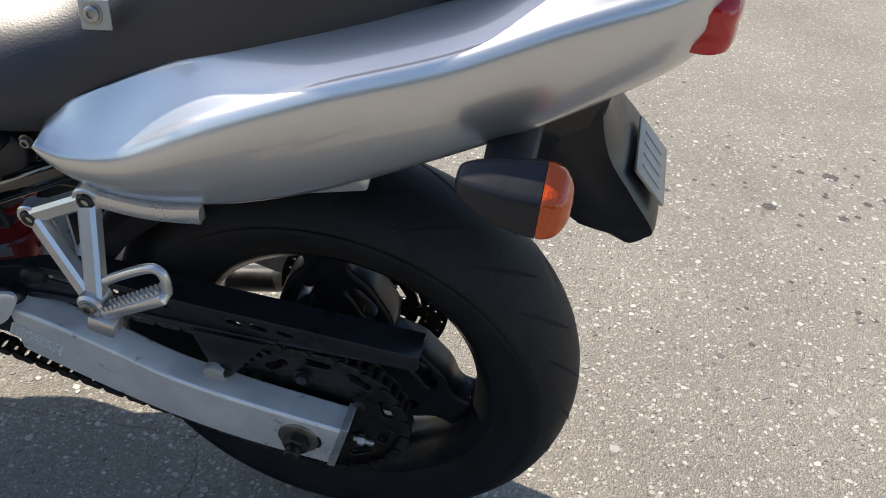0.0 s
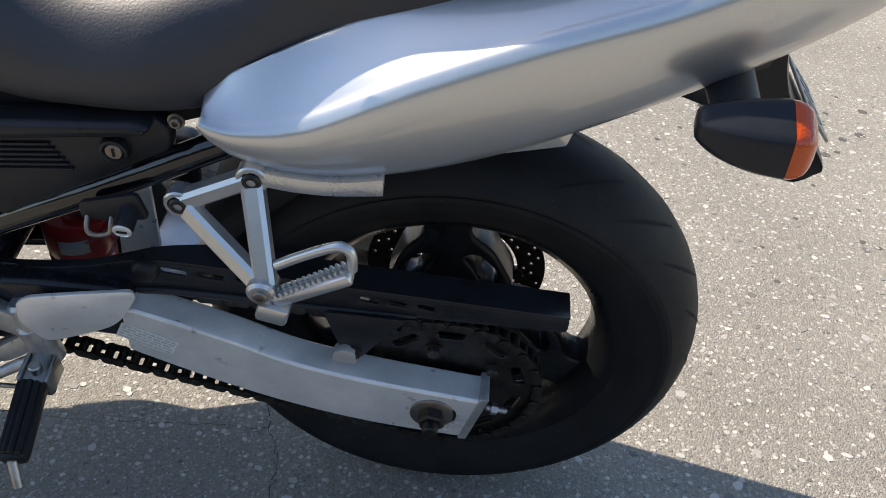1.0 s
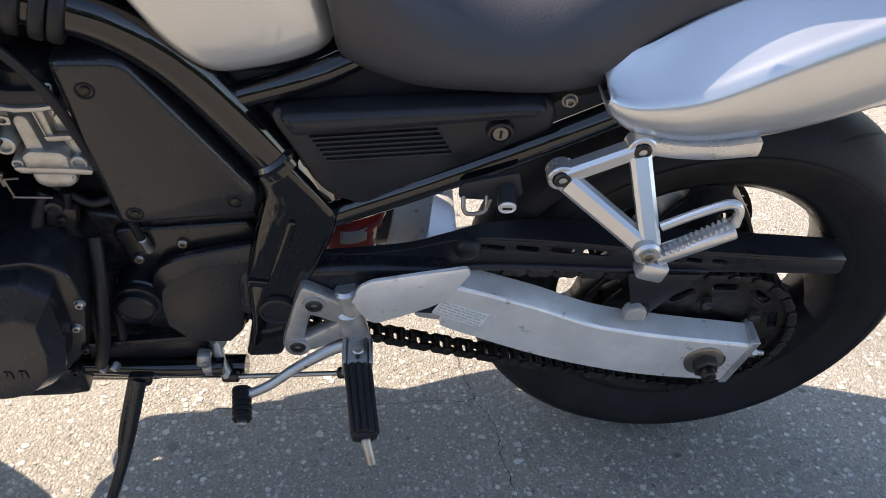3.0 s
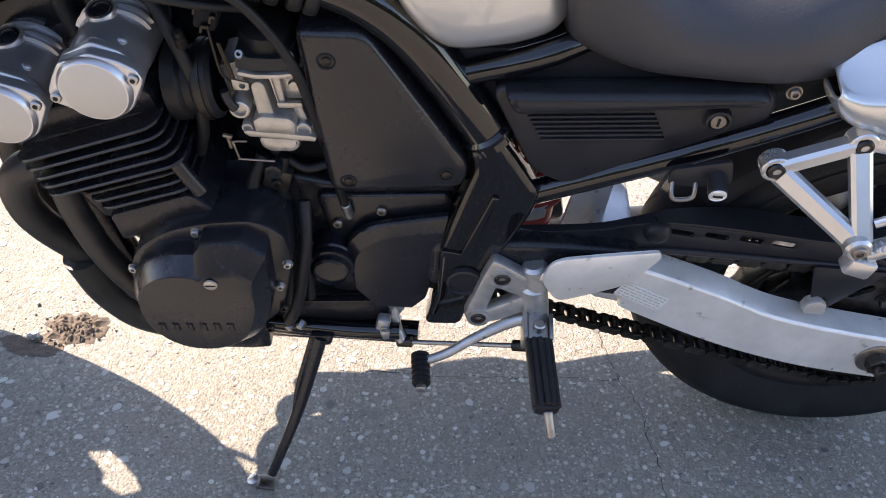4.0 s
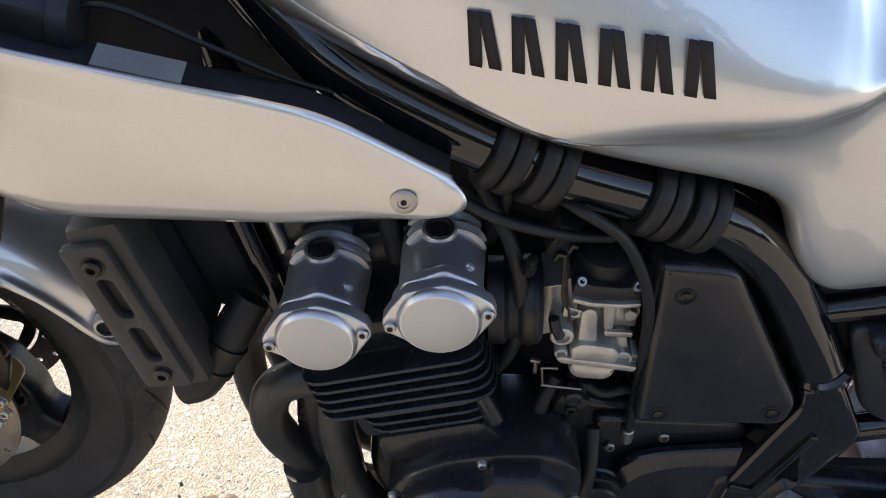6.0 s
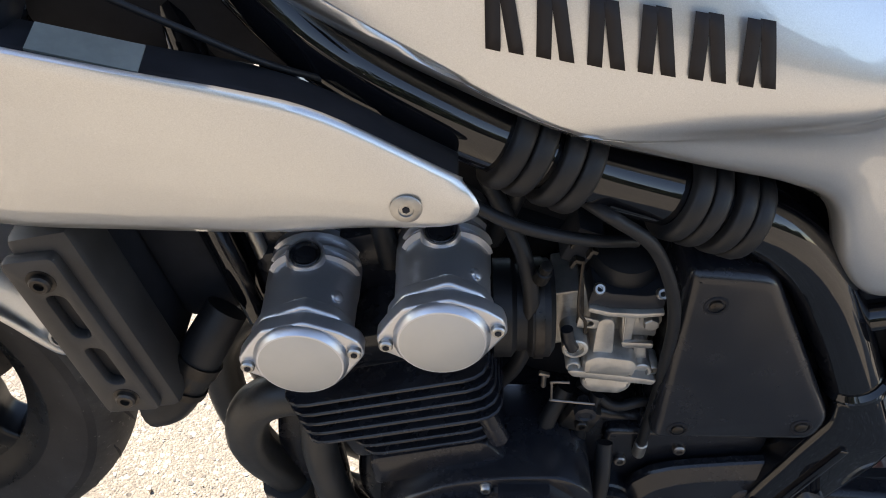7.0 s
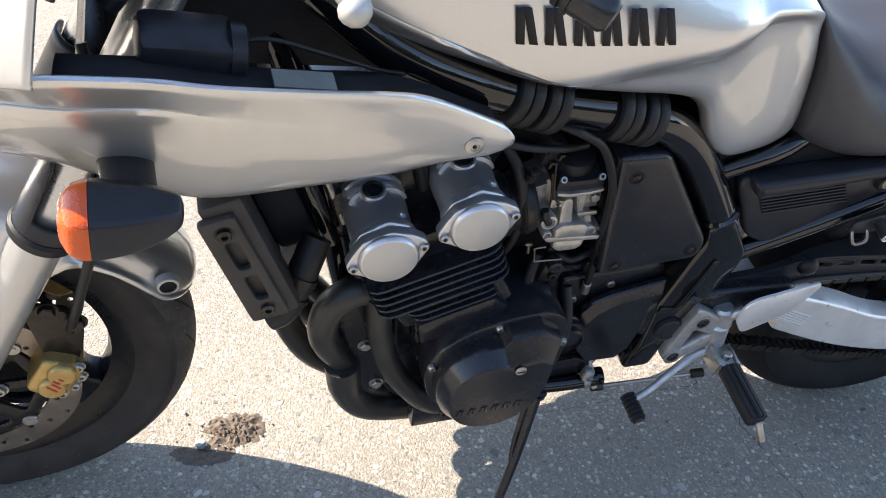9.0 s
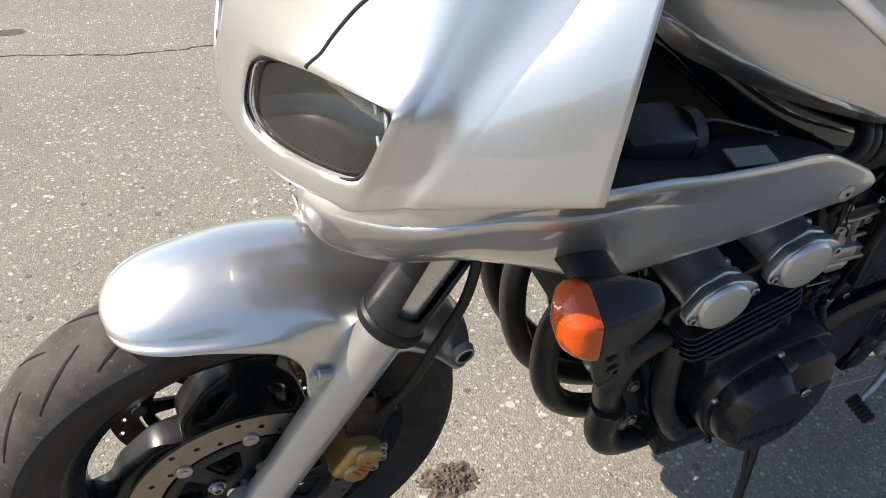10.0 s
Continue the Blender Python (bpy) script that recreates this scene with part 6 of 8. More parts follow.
        path = [on(*oval(a, 0.992), -0.0005) for a in range(64)]
        path = [Vector((p.x, p.y * -s, p.z)) for p in path]
        tube(bm, path + [path[0]], 0.0019, 8, 1)
        part("lamp_gasket", bm, RUBBER_SOFT, up)
        for i, j, k in ((1.95, 3.02, 0.030), (1.62, 3.12, 0.022), (2.12, 2.75, 0.014)):
            bm = bm_new()
            p = on(i, j, 0.014)
            block(bm, (0.014, 0.003, k), pose(p.x, p.y * s, p.z, s * -25, 20, s * 35), 0.001)
            part("lamp_shield", bm, CHROME, up)
        bm = bm_new()
        block(bm, (0.012, 0.0012, 0.016), pose(-1.725, s * -0.129, 0.845, 0, 0, s * 20), 0)
        part("bezel_seam", bm, DARK, up)
    # lamp housing behind
    bm = bm_new()
    plate(bm, rounded([(-1.635, 0.85), (-1.60, 0.85), (-1.585, 0.95), (-1.612, 0.955)], 0.01), -0.19, 0.19, bev=0.005)
    part("lamp_housing", bm, DARK, up)
    # lower wings, one on either side, running back past the engine
    for s in (1, -1):
        bm = bm_new()
        lo = [(-1.726, 0.148, 0.824), (-1.706, 0.170, 0.802), (-1.660, 0.198, 0.798), (-1.60, 0.214, 0.800), (-1.545, 0.220, 0.784), (-1.49, 0.224, 0.763), (-1.44, 0.228, 0.755), (-1.36, 0.230, 0.766), (-1.28, 0.229, 0.777), (-1.232, 0.227, 0.788), (-1.188, 0.2245, 0.795), (-1.173, 0.2220, 0.799)]
        mid = [(-1.732, 0.146, 0.838), (-1.712, 0.192, 0.850), (-1.664, 0.238, 0.866), (-1.605, 0.262, 0.884), (-1.55, 0.277, 0.888), (-1.49, 0.273, 0.885), (-1.44, 0.267, 0.881), (-1.36, 0.254, 0.866), (-1.28, 0.241, 0.851), (-1.232, 0.233, 0.838), (-1.186, 0.2255, 0.817), (-1.163, 0.2212, 0.8125)]
        top = [(-1.722, 0.142, 0.850), (-1.702, 0.192, 0.870), (-1.655, 0.240, 0.894), (-1.60, 0.282, 0.919), (-1.555, 0.299, 0.932), (-1.49, 0.290, 0.923), (-1.44, 0.279, 0.909), (-1.36, 0.262, 0.892), (-1.30, 0.249, 0.881), (-1.256, 0.240, 0.869), (-1.190, 0.2265, 0.835), (-1.174, 0.2225, 0.8265)]
        lo, mid, top = [[(x, -s * y, z) for x, y, z in r] for r in (lo, mid, top)]
        fade = [0.2, 0.6, 1, 1, 0.9, 0.75, 0.5, 0.2, 0.05, 0, 0, 0]
        under = [(x, y + s * 0.018, z + 0.002) for x, y, z in lo]
        q1 = [tuple((Vector(a) + Vector(b)) / 2 - Vector((0, s * 0.003 * f, 0))) for a, b, f in zip(lo, mid, fade)]
        ledge = [tuple(Vector(a).lerp(Vector(b), 0.15 * (1 - f)) + Vector((0, s * 0.0014 * f, 0.005 * f))) for a, b, f in zip(mid, top, fade)]
        q2 = [tuple((Vector(a) + Vector(b)) / 2) for a, b in zip(ledge, top)]
        lip = [(x, y + s * 0.0025, z + 0.0012 * f) for (x, y, z), f in zip(top, fade)]
        even = lambda line, u: [tuple((Vector(a).lerp(Vector(b), u) + Vector((e * 4 * u * (1 - u), -s * 0.012 * u * (1 - u), 0))).lerp(Vector(c), min(1, 1.3 * f))) for a, b, c, f, e in zip(lo, top, line, fade, [0] * 10 + [0.003, 0.013])]
        q1, mid, ledge, q2 = even(q1, 0.30), even(mid, 0.55), even(ledge, 0.72), even(q2, 0.87)
        lo = [(x, y + s * 0.003 * g, z) for (x, y, z), g in zip(lo, (0, 0.3, 0.6, 0.9, 1, 1, 1, 1, 1, 0.7, 0.2, 0))]
        surface(bm, [under, lo, q1, mid, ledge, q2, top, lip], 4, 5)
        wg = part("fairing_wing", bm, SILVER, up, "silver fairing wing ending in a rounded tip", 60)
        solid(wg, 0.003, 1 if s > 0 else -1)
        # dark inner lip above the wing
        bm = bm_new()
        inn = [tuple(Vector(p) + Vector((0, s * 0.007, -0.006))) for p in top[4:]]
        deep = [(p[0], p[1] + s * (0.055 if i < 5 else 0.03), p[2] + (-0.012 if i < 5 else 0.0)) for i, p in enumerate(inn)]
        low = [(p[0], p[1] + s * (0.10 if i < 5 else 0.05), p[2] + (-0.05 if i < 5 else -0.015)) for i, p in enumerate(inn)]
        surface(bm, [inn, deep, low], 3, 4)
        solid(part("inner_panel", bm, DARK, up, "dark inner fairing panel"), 0.003)
        bm = bm_new()
        lathe(bm, (-1.203, s * -0.2355, 0.813), (0, -s, 0.06), [(0, 0.0095), (0.0008, 0.0092), (0.0018, 0.0072), (0.0021, 0.0045), (0.001, 0.004), (0.001, 0)], 26)
        fb = part("fairing_bolt", bm, STEEL, up, "round silver fairing bolt")
        bm = bm_new()
        lathe(bm, (-1.203, s * -0.2366, 0.813), (0, -s, 0.06), [(0, 0.0024), (0.0006, 0.0022), (0.0006, 0)], 6)
        part("hex_socket", bm, DARK, fb)
    # things on the inner panel
    bm = bm_new()
    block(bm, (0.075, 0.05, 0.038), pose(-1.462, -0.215, 0.906, 8, 6, 4), 0.008)
    bx = part("relay_box", bm, PLASTIC, bike, "small black box inside the fairing")
    bm = bm_new()
    lathe(bm, (-1.428, -0.215, 0.903), (1, 0.05, -0.08), [(0, 0), (0, 0.024), (0.012, 0.024), (0.014, 0.020), (0.014, 0)], 22)
    part("box_lid", bm, PLASTIC, bx)
    bm = bm_new()
    block(bm, (0.052, 0.020, 0.0015), pose(-1.370, -0.246, 0.8960, 9, 7, 4), 0)
    part("caution_label", bm, SHADE_TAG, bike, "grey-green label on the inner panel, darkened as in shade")
    bm = bm_new()
    tube(bm, [(-1.425, -0.215, 0.908), (-1.395, -0.212, 0.912), (-1.345, -0.205, 0.893), (-1.292, -0.190, 0.867), (-1.25, -0.165, 0.845)], 0.0021, 10, 5)
    part("inner_cable", bm, RUBBER_SOFT, bike)
    # dashboard stays and dark cockpit
    for pts, r, m in (([(-1.60, -0.13, 0.93), (-1.555, -0.14, 1.0), (-1.51, -0.13, 1.09)], 0.012, BLACK_GLOSS), ([(-1.575, -0.10, 0.90), (-1.52, -0.10, 0.99), (-1.48, -0.08, 1.06)], 0.016, BLACK_SATIN),
                      ([(-1.56, -0.19, 0.93), (-1.53, -0.17, 1.0), (-1.515, -0.16, 1.08)], 0.005, STEEL), ([(-1.52, -0.15, 0.90), (-1.47, -0.13, 0.96), (-1.45, -0.10, 1.04)], 0.009, RUBBER_SOFT)):
        bm = bm_new()
        tube(bm, pts, r, 12, 4)
        part("fairing_stay", bm, m, bike)
    bm = bm_new()
    plate(bm, rounded([(-1.64, 0.98), (-1.54, 1.08), (-1.50, 1.06), (-1.58, 0.94)], 0.01), -0.15, 0.15, bev=0.008)
    part("instrument_panel", bm, DARK, bike, "dark instrument panel")
    bm = bm_new()
    plate(bm, rounded([(-1.62, 0.87), (-1.59, 1.02), (-1.50, 1.06), (-1.43, 1.0), (-1.40, 0.88)], 0.02), -0.10, 0.10, bev=0.01)
    part("loom_box", bm, DARK, bike, "dark wiring behind the fairing")
    bm = bm_new()
    plate(bm, rounded([(-1.47, 0.80), (-1.20, 0.79), (-1.19, 0.855), (-1.29, 0.895), (-1.40, 0.950), (-1.47, 0.99)], 0.015), -0.085, 0.085, bev=0.01)
    part("inner_duct", bm, DARK, bike, "dark duct under the tank")


fairing()


def indicator(at, reach, lens_dir, name, label):
    """A turn signal: stalk, pod and amber lens. lens_dir: which way along the machine the lens looks."""
    e = new(name)
    e.parent = bike
    tagged(e, label)
    d = lens_dir
    c = Vector(at)
    side = 1 if c.y > 0 else -1
    lean = radians(38)

    def ring(x, h, w, dz=0.0):
        out = []
        for k in range(24):
            a = 2 * math.pi * k / 24
            # softened six-sided section
            f = 0.95 * (0.3 + 0.7 * math.cos(math.pi / 6) / math.cos((a + 0.26) % (math.pi / 3) - math.pi / 6))
            p, q = h * math.cos(a) * f, h * 0.80 * math.sin(a) * f
            out.append((c.x + d * x, c.y + side * (p * math.cos(lean) - q * math.sin(lean)), c.z + dz - p * math.sin(lean) - q * math.cos(lean)))
        return out
    bm = bm_new()
    surface(bm, [ring(-0.058, 0.006, 0.008, 0.006), ring(-0.054, 0.016, 0.018, 0.005), ring(-0.035, 0.027, 0.029, 0.002), ring(-0.01, 0.034, 0.036), ring(0.012, 0.037, 0.039)], 4, 2, True, cap=True)
    part("pod", bm, PLASTIC, e, "black indicator pod")
    bm = bm_new()
    surface(bm, [ring(0.0125, 0.0365, 0.0385), ring(0.019, 0.036, 0.038), ring(0.028, 0.031, 0.032), ring(0.035, 0.018, 0.018), ring(0.037, 0.003, 0.003)], 4, 2, True, cap=True)
    part("lens", bm, AMBER, e, "amber ribbed lens")
    bm = bm_new()
    lathe(bm, c + Vector((d * 0.0125, 0, 0)), (d, 0, 0), [(0, 0), (0, 0.022), (0.002, 0.022), (0.003, 0.012), (0.003, 0)], 20)
    part("reflector", bm, REFLECTOR, e)
    bm = bm_new()
    r = Vector(reach)
    rows = []
    a = c + Vector((-d * 0.02, 0, 0))
    for f, hw in ((0.0, 0.021), (0.5, 0.022), (0.85, 0.024), (0.93, 0.030), (1.0, 0.030)):
        p = a.lerp(r, f)
        ax = (r - a).normalized()
        u = Vector((1, 0, 0))
        v = ax.cross(u).normalized()
        rows.append([p + u * hw * math.cos(t) + v * hw * 0.62 * math.sin(t) for t in (2 * math.pi * k / 10 for k in range(10))])
    surface(bm, rows, 3, 3, True, cap=True)
    part("stalk", bm, RUBBER_SOFT, e, "flexible black stalk")
    return e


indicator((-1.5275, -0.305, 0.807), (-1.515, -0.222, 0.818), -1, "front_indicator", "front turn signal with an amber lens")
indicator((-1.5275, 0.305, 0.807), (-1.515, 0.222, 0.818), -1, "front_indicator", "front turn signal with an amber lens")
indicator((-0.018, -0.203, 0.795), (-0.040, -0.085, 0.806), 1, "rear_indicator", "rear turn signal with an amber lens")
indicator((-0.018, 0.203, 0.795), (-0.040, 0.085, 0.806), 1, "rear_indicator", "rear turn signal with an amber lens")


def plate_holder():
    bm = bm_new()
    rows = []
    for z, xf, xr, w in ((0.865, -0.06, 0.040, 0.045), (0.80, -0.055, 0.034, 0.050), (0.750, -0.040, 0.048, 0.058), (0.716, -0.025, 0.074, 0.064), (0.678, 0.000, 0.104, 0.068), (0.664, 0.008, 0.100, 0.066), (0.650, 0.016, 0.088, 0.062), (0.640, 0.028, 0.078, 0.048)):
        rows.append([(xf, -w * 0.7, z), (xr - 0.02, -w, z), (xr, -w * 0.92, z - 0.004), (xr, w * 0.92, z - 0.004), (xr - 0.02, w, z), (xf, w * 0.7, z)])
    surface(bm, rows, 4, 3, True, cap=True)
    ph = part("plate_holder", bm, PLASTIC, bike, "black plastic mudguard tail with the number plate")
    bm = bm_new()
    # it lies on the sloping back, broad side across the machine
    u = Vector((0, 1, 0))
    v = Vector((-0.040, 0, 0.044)).normalized()
    n = v.cross(u).normalized()
    place = Matrix(((u.x, n.x, v.x, 0.091), (u.y, n.y, v.y, 0.0), (u.z, n.z, v.z, 0.704), (0, 0, 0, 1)))
    plate(bm, rounded([(-0.048, -0.026), (0.048, -0.026), (0.048, 0.026), (-0.048, 0.026)], 0.003), -0.0015, 0.0015, bev=0.0006, place=place)
    pl = part("number_plate", bm, PLATE_WHITE, ph, "small pale number plate with dark bars")
    for k in range(4):
        bm = bm_new()
        x = -0.030 + k * 0.019
        for y0, y1 in ((-0.0026, -0.0014), (0.0014, 0.0026)):
            plate(bm, rounded([(x - 0.003, -0.015), (x + 0.001, -0.015), (x + 0.004, 0.016), (x, 0.016)], 0.002), y0, y1, bev=0, place=place)
        part("plate_bar", bm, STICKER_INK, pl)
    bm = bm_new()
    plate(bm, rounded([(-0.115, 0.744), (-0.06, 0.726), (-0.02, 0.714), (0.03, 0.74), (0.04, 0.83), (-0.02, 0.83), (-0.06, 0.79), (-0.06, 0.756), (-0.11, 0.755)], 0.008), -0.055, -0.035, bev=0.004)
    part("tail_stay", bm, BLACK_SATIN, ph)
    bm = bm_new()
    rod(bm, (-0.10, -0.06, 0.800), (-0.05, -0.075, 0.812), 0.008, seg=12)
    part("hook", bm, BLACK_SATIN, ph)
    # inner mudguard over the rear wheel
    bm = bm_new()
    rows = []
    for a in range(98, 150, 10):
        c, s = math.cos(radians(a)), math.sin(radians(a))
        rr = 0.340 if a > 120 else 0.350
        rows.append([(AXLE_R.x + (rr - 0.03) * c, -0.085, AXLE_R.z + (rr - 0.03) * s), (AXLE_R.x + rr * c, -0.075, AXLE_R.z + rr * s), (AXLE_R.x + (rr + 0.008) * c, 0, AXLE_R.z + (rr + 0.008) * s),
                     (AXLE_R.x + rr * c, 0.075, AXLE_R.z + rr * s), (AXLE_R.x + (rr - 0.03) * c, 0.085, AXLE_R.z + (rr - 0.03) * s)])
    surface(bm, rows, 3, 3)
    solid(part("inner_mudguard", bm, DARK, bike, "black inner mudguard over the rear wheel"), 0.003, 1)


plate_holder()


# ---- front end ----
FORK_DIR = Vector((0.152, 0, 0.331)).normalized()


def fork():
    for s in (-1, 1):
        y = s * 0.104
        bot = Vector((-1.762, y, 0.268))
        bm = bm_new()
        L = 0.375
        lathe(bm, bot, FORK_DIR, [(0, 0), (0, 0.020), (0.004, 0.024), (0.05, 0.026), (0.10, 0.0255), (L - 0.03, 0.028), (L, 0.0295), (L, 0.02)], 28)
        # axle boss and mudguard lug
        rod(bm, (AXLE_F.x - 0.005, y - 0.026, AXLE_F.z - 0.010), (AXLE_F.x - 0.005, y + 0.026, AXLE_F.z - 0.010), 0.026, seg=24, bev=0.003)
        fk = part("fork_leg", bm, FORK_SILVER, bike, "polished silver fork leg")
        bm = bm_new()
        bolt(bm, (AXLE_F.x - 0.004, y + s * 0.026, AXLE_F.z - 0.012), (0, s, 0), 0.013, 0.008, False, 0.017)
        part("axle_end", bm, STEEL, fk)
        bm = bm_new()
        lug = bot + FORK_DIR * 0.285
        rod(bm, lug + Vector((-0.018, 0, 0.004)), lug + Vector((-0.042, 0, 0.010)), 0.007, seg=14)
        part("mudguard_lug", bm, ALU_CAST, fk)
        # upper tube
        bm = bm_new()
        rod(bm, bot + FORK_DIR * (L - 0.01), bot + FORK_DIR * 0.82, 0.0235, seg=28)
        part("fork_tube", bm, POLISHED, fk, "silver fork tube")
        # dust shield with a tall front tongue
        bm = bm_new()
        top = bot + FORK_DIR * (L - 0.006)
        u = Vector((FORK_DIR.z, 0, -FORK_DIR.x))
        v = Vector((0, 1, 0))
        rows = []
        slot_at = -98 if s < 0 else 98
        for f in range(11):
            h = f / 10
            ring = []
            for k in range(49):
                deg = 7.5 * k
                off = abs((deg - slot_at + 180) % 360 - 180)
                q = min(1, max(0, (off - 30) / 17))
                reach = 0.030 + 0.085 * (1 - (1 - q) ** 2) ** 0.5
                a = radians(deg)
                ring.append(top + (u * math.cos(a) + v * math.sin(a)) * (0.0355 - 0.002 * h) + FORK_DIR * (h * reach))
            rows.append(ring)
        vs = [[bm.verts.new(p) for p in r] for r in rows]
        for a, b in zip(vs, vs[1:]):
            for k in range(48):
                bm.faces.new((a[k], a[k + 1], b[k + 1], b[k]))
        bmesh.ops.remove_doubles(bm, verts=bm.verts[:], dist=1e-5)
        solid(part("dust_shield", bm, PLASTIC, fk, "black plastic fork shield", 50), 0.004)
        bm = bm_new()
        lathe(bm, top + FORK_DIR * -0.004, FORK_DIR, [(0, 0.026), (0, 0.037), (0.010, 0.0385), (0.014, 0.036), (0.014, 0.022)], 28)
        part("seal_ring", bm, RUBBER_SOFT, fk)
    # brake calipers behind the legs
    for s in (-1, 1):
        bm = bm_new()
        place = Matrix.Translation((-1.620, s * 0.085, 0.358)) @ Matrix.Rotation(radians(28), 4, "Y")
        out = rounded([(-0.030, -0.036), (0.010, -0.040), (0.024, -0.022), (0.022, 0.0), (0.024, 0.016), (0.010, 0.030), (-0.030, 0.026)], 0.012)
        plate(bm, out, -0.034, 0.030, bev=0.006, place=place, segs=3)
        cal = part("brake_caliper", bm, GOLD, bike, "gold four-piston brake caliper")
        for dz in (-0.017, 0.012):
            bm = bm_new()
            lathe(bm, place @ Vector((-0.002, s * 0.030, dz)), (0, s, 0), [(0, 0.018), (0.007, 0.0175), (0.010, 0.015), (0.0105, 0)], 28)
            part("piston_cover", bm, GOLD, cal)
        for dx, dz in ((0.016, -0.032), (0.024, -0.012), (0.024, 0.008), (0.014, 0.024)):
            bm = bm_new()
            bolt(bm, place @ Vector((dx, s * 0.026, dz)), (0, s, 0), 0.0065, 0.007, False, 0.008)
            part("caliper_bolt", bm, STEEL, cal)
        # small red mark, drawn as plain strokes
        bm = bm_new()
        for q in range(4):
            block(bm, (0.016 - 0.003 * q, 0.0006, 0.0025), place @ pose(-0.004 + 0.003 * (q % 2), s * 0.0408, -0.014 + q * 0.007, 0, 20, 0), 0)
        part("mark", bm, RED_MARK, cal, "small red mark")
        bm = bm_new()
        plate(bm, rounded([(-1.652, 0.475), (-1.60, 0.462), (-1.585, 0.42), (-1.60, 0.35), (-1.63, 0.355)], 0.01), s * 0.094 - 0.006, s * 0.094 + 0.006, bev=0.002)
        for x, z in ((-1.622, 0.470), (-1.592, 0.445)):
            bolt(bm, (x, s * 0.10, z), (0, s, 0), 0.010, 0.010, True, 0.013)
        part("caliper_bracket", bm, DARK_STEEL, cal, "dark worn caliper bracket")
        # hose
        bm = bm_new()
        tube(bm, [(-1.600, s * 0.10, 0.43), (-1.585, s * 0.125, 0.50), (-1.565, s * 0.135, 0.58), (-1.540, s * 0.135, 0.66), (-1.535, s * 0.12, 0.74), (-1.55, s * 0.08, 0.82)], 0.0058, 12, 6)
        part("brake_hose", bm, RUBBER_SOFT, cal, "black brake hose")
    # axle
    bm = bm_new()
    rod(bm, (AXLE_F.x, -0.10, AXLE_F.z), (AXLE_F.x, 0.10, AXLE_F.z), 0.011, seg=16)
    part("front_axle", bm, STEEL, bike)
    # yokes
    bm = bm_new()
    for q in (0.56, 0.80):
        p = Vector((-1.762, 0, 0.268)) + FORK_DIR * q
        plate(bm, rounded([(-0.03, -0.13), (0.03, -0.13), (0.055, 0), (0.03, 0.13), (-0.03, 0.13)], 0.025), -0.014, 0.014, bev=0.004,
              place=Matrix.Translation(p) @ Matrix.Rotation(math.atan2(FORK_DIR.x, FORK_DIR.z), 4, "Y") @ Matrix(((1, 0, 0, 0), (0, 0, 1, 0), (0, 1, 0, 0), (0, 0, 0, 1))))
    part("fork_yoke", bm, BLACK_SATIN, bike)


fork()


def front_mudguard():
    bm = bm_new()
    # angle round the wheel, radius of the crown, half width, skirt depth
    st = [(115.5, 0.313, 0.012, 0.004), (114.4, 0.318, 0.036, 0.012), (111.5, 0.323, 0.055, 0.020), (106, 0.328, 0.070, 0.031), (98, 0.332, 0.079, 0.042), (90, 0.334, 0.084, 0.054), (83, 0.335, 0.087, 0.064), (77, 0.337, 0.089, 0.092), (72, 0.336, 0.091, 0.136), (64, 0.335, 0.091, 0.135), (56, 0.334, 0.089, 0.056), (48, 0.334, 0.085, 0.042), (40, 0.334, 0.080, 0.041), (34, 0.335, 0.076, 0.041), (29, 0.335, 0.070, 0.037), (25.5, 0.332, 0.056, 0.022), (23.5, 0.328, 0.034, 0.008)]
    rows = []
    for a, R, w, k in st:
        u = Vector((math.cos(radians(a)), 0, math.sin(radians(a))))
        c = AXLE_F
        d = max(0.004, min(0.036, k * 0.85))
        rows.append([c + u * (R - k) + Vector((0, -w * 1.06, 0)), c + u * (R - d - (k - d) * 0.5) + Vector((0, -w * 1.05, 0)), c + u * (R - d) + Vector((0, -w * 0.95, 0)), c + u * (R - d * 0.52) + Vector((0, -w * 0.76, 0)), c + u * (R - d * 0.15) + Vector((0, -w * 0.40, 0)), c + u * R,
                     ])
    surface(bm, rows, 4, 5)
    mirror(bm)
    mg = part("front_mudguard", bm, SILVER, bike, "silver metallic front mudguard", 70)
    solid(mg, 0.003, 1)
    for s in (-1, 1):
        bm = bm_new()
        lathe(bm, (-1.486, s * 0.070, 0.472), (0.1, s, 0), [(0, 0.016), (0.0095, 0.0135), (0.0105, 0.012), (0.0105, 0.0105)], 24)
        part("mount_boss", bm, ALU_MATT, mg, "round mounting boss")
        bm = bm_new()
        lathe(bm, (-1.486, s * 0.070, 0.472), (0.1, s, 0), [(0.007, 0.0112), (0.007, 0)], 20)
        part("boss_hole", bm, DARK, mg)
        bm = bm_new()
        lathe(bm, (-1.684, s * 0.104, 0.530), (-0.3, s, 0.1), [(-0.008, 0.009), (0.002, 0.0085), (0.003, 0.006), (0.003, 0)], 20)
        part("mount_screw", bm, ALU_CAST, mg)


front_mudguard()


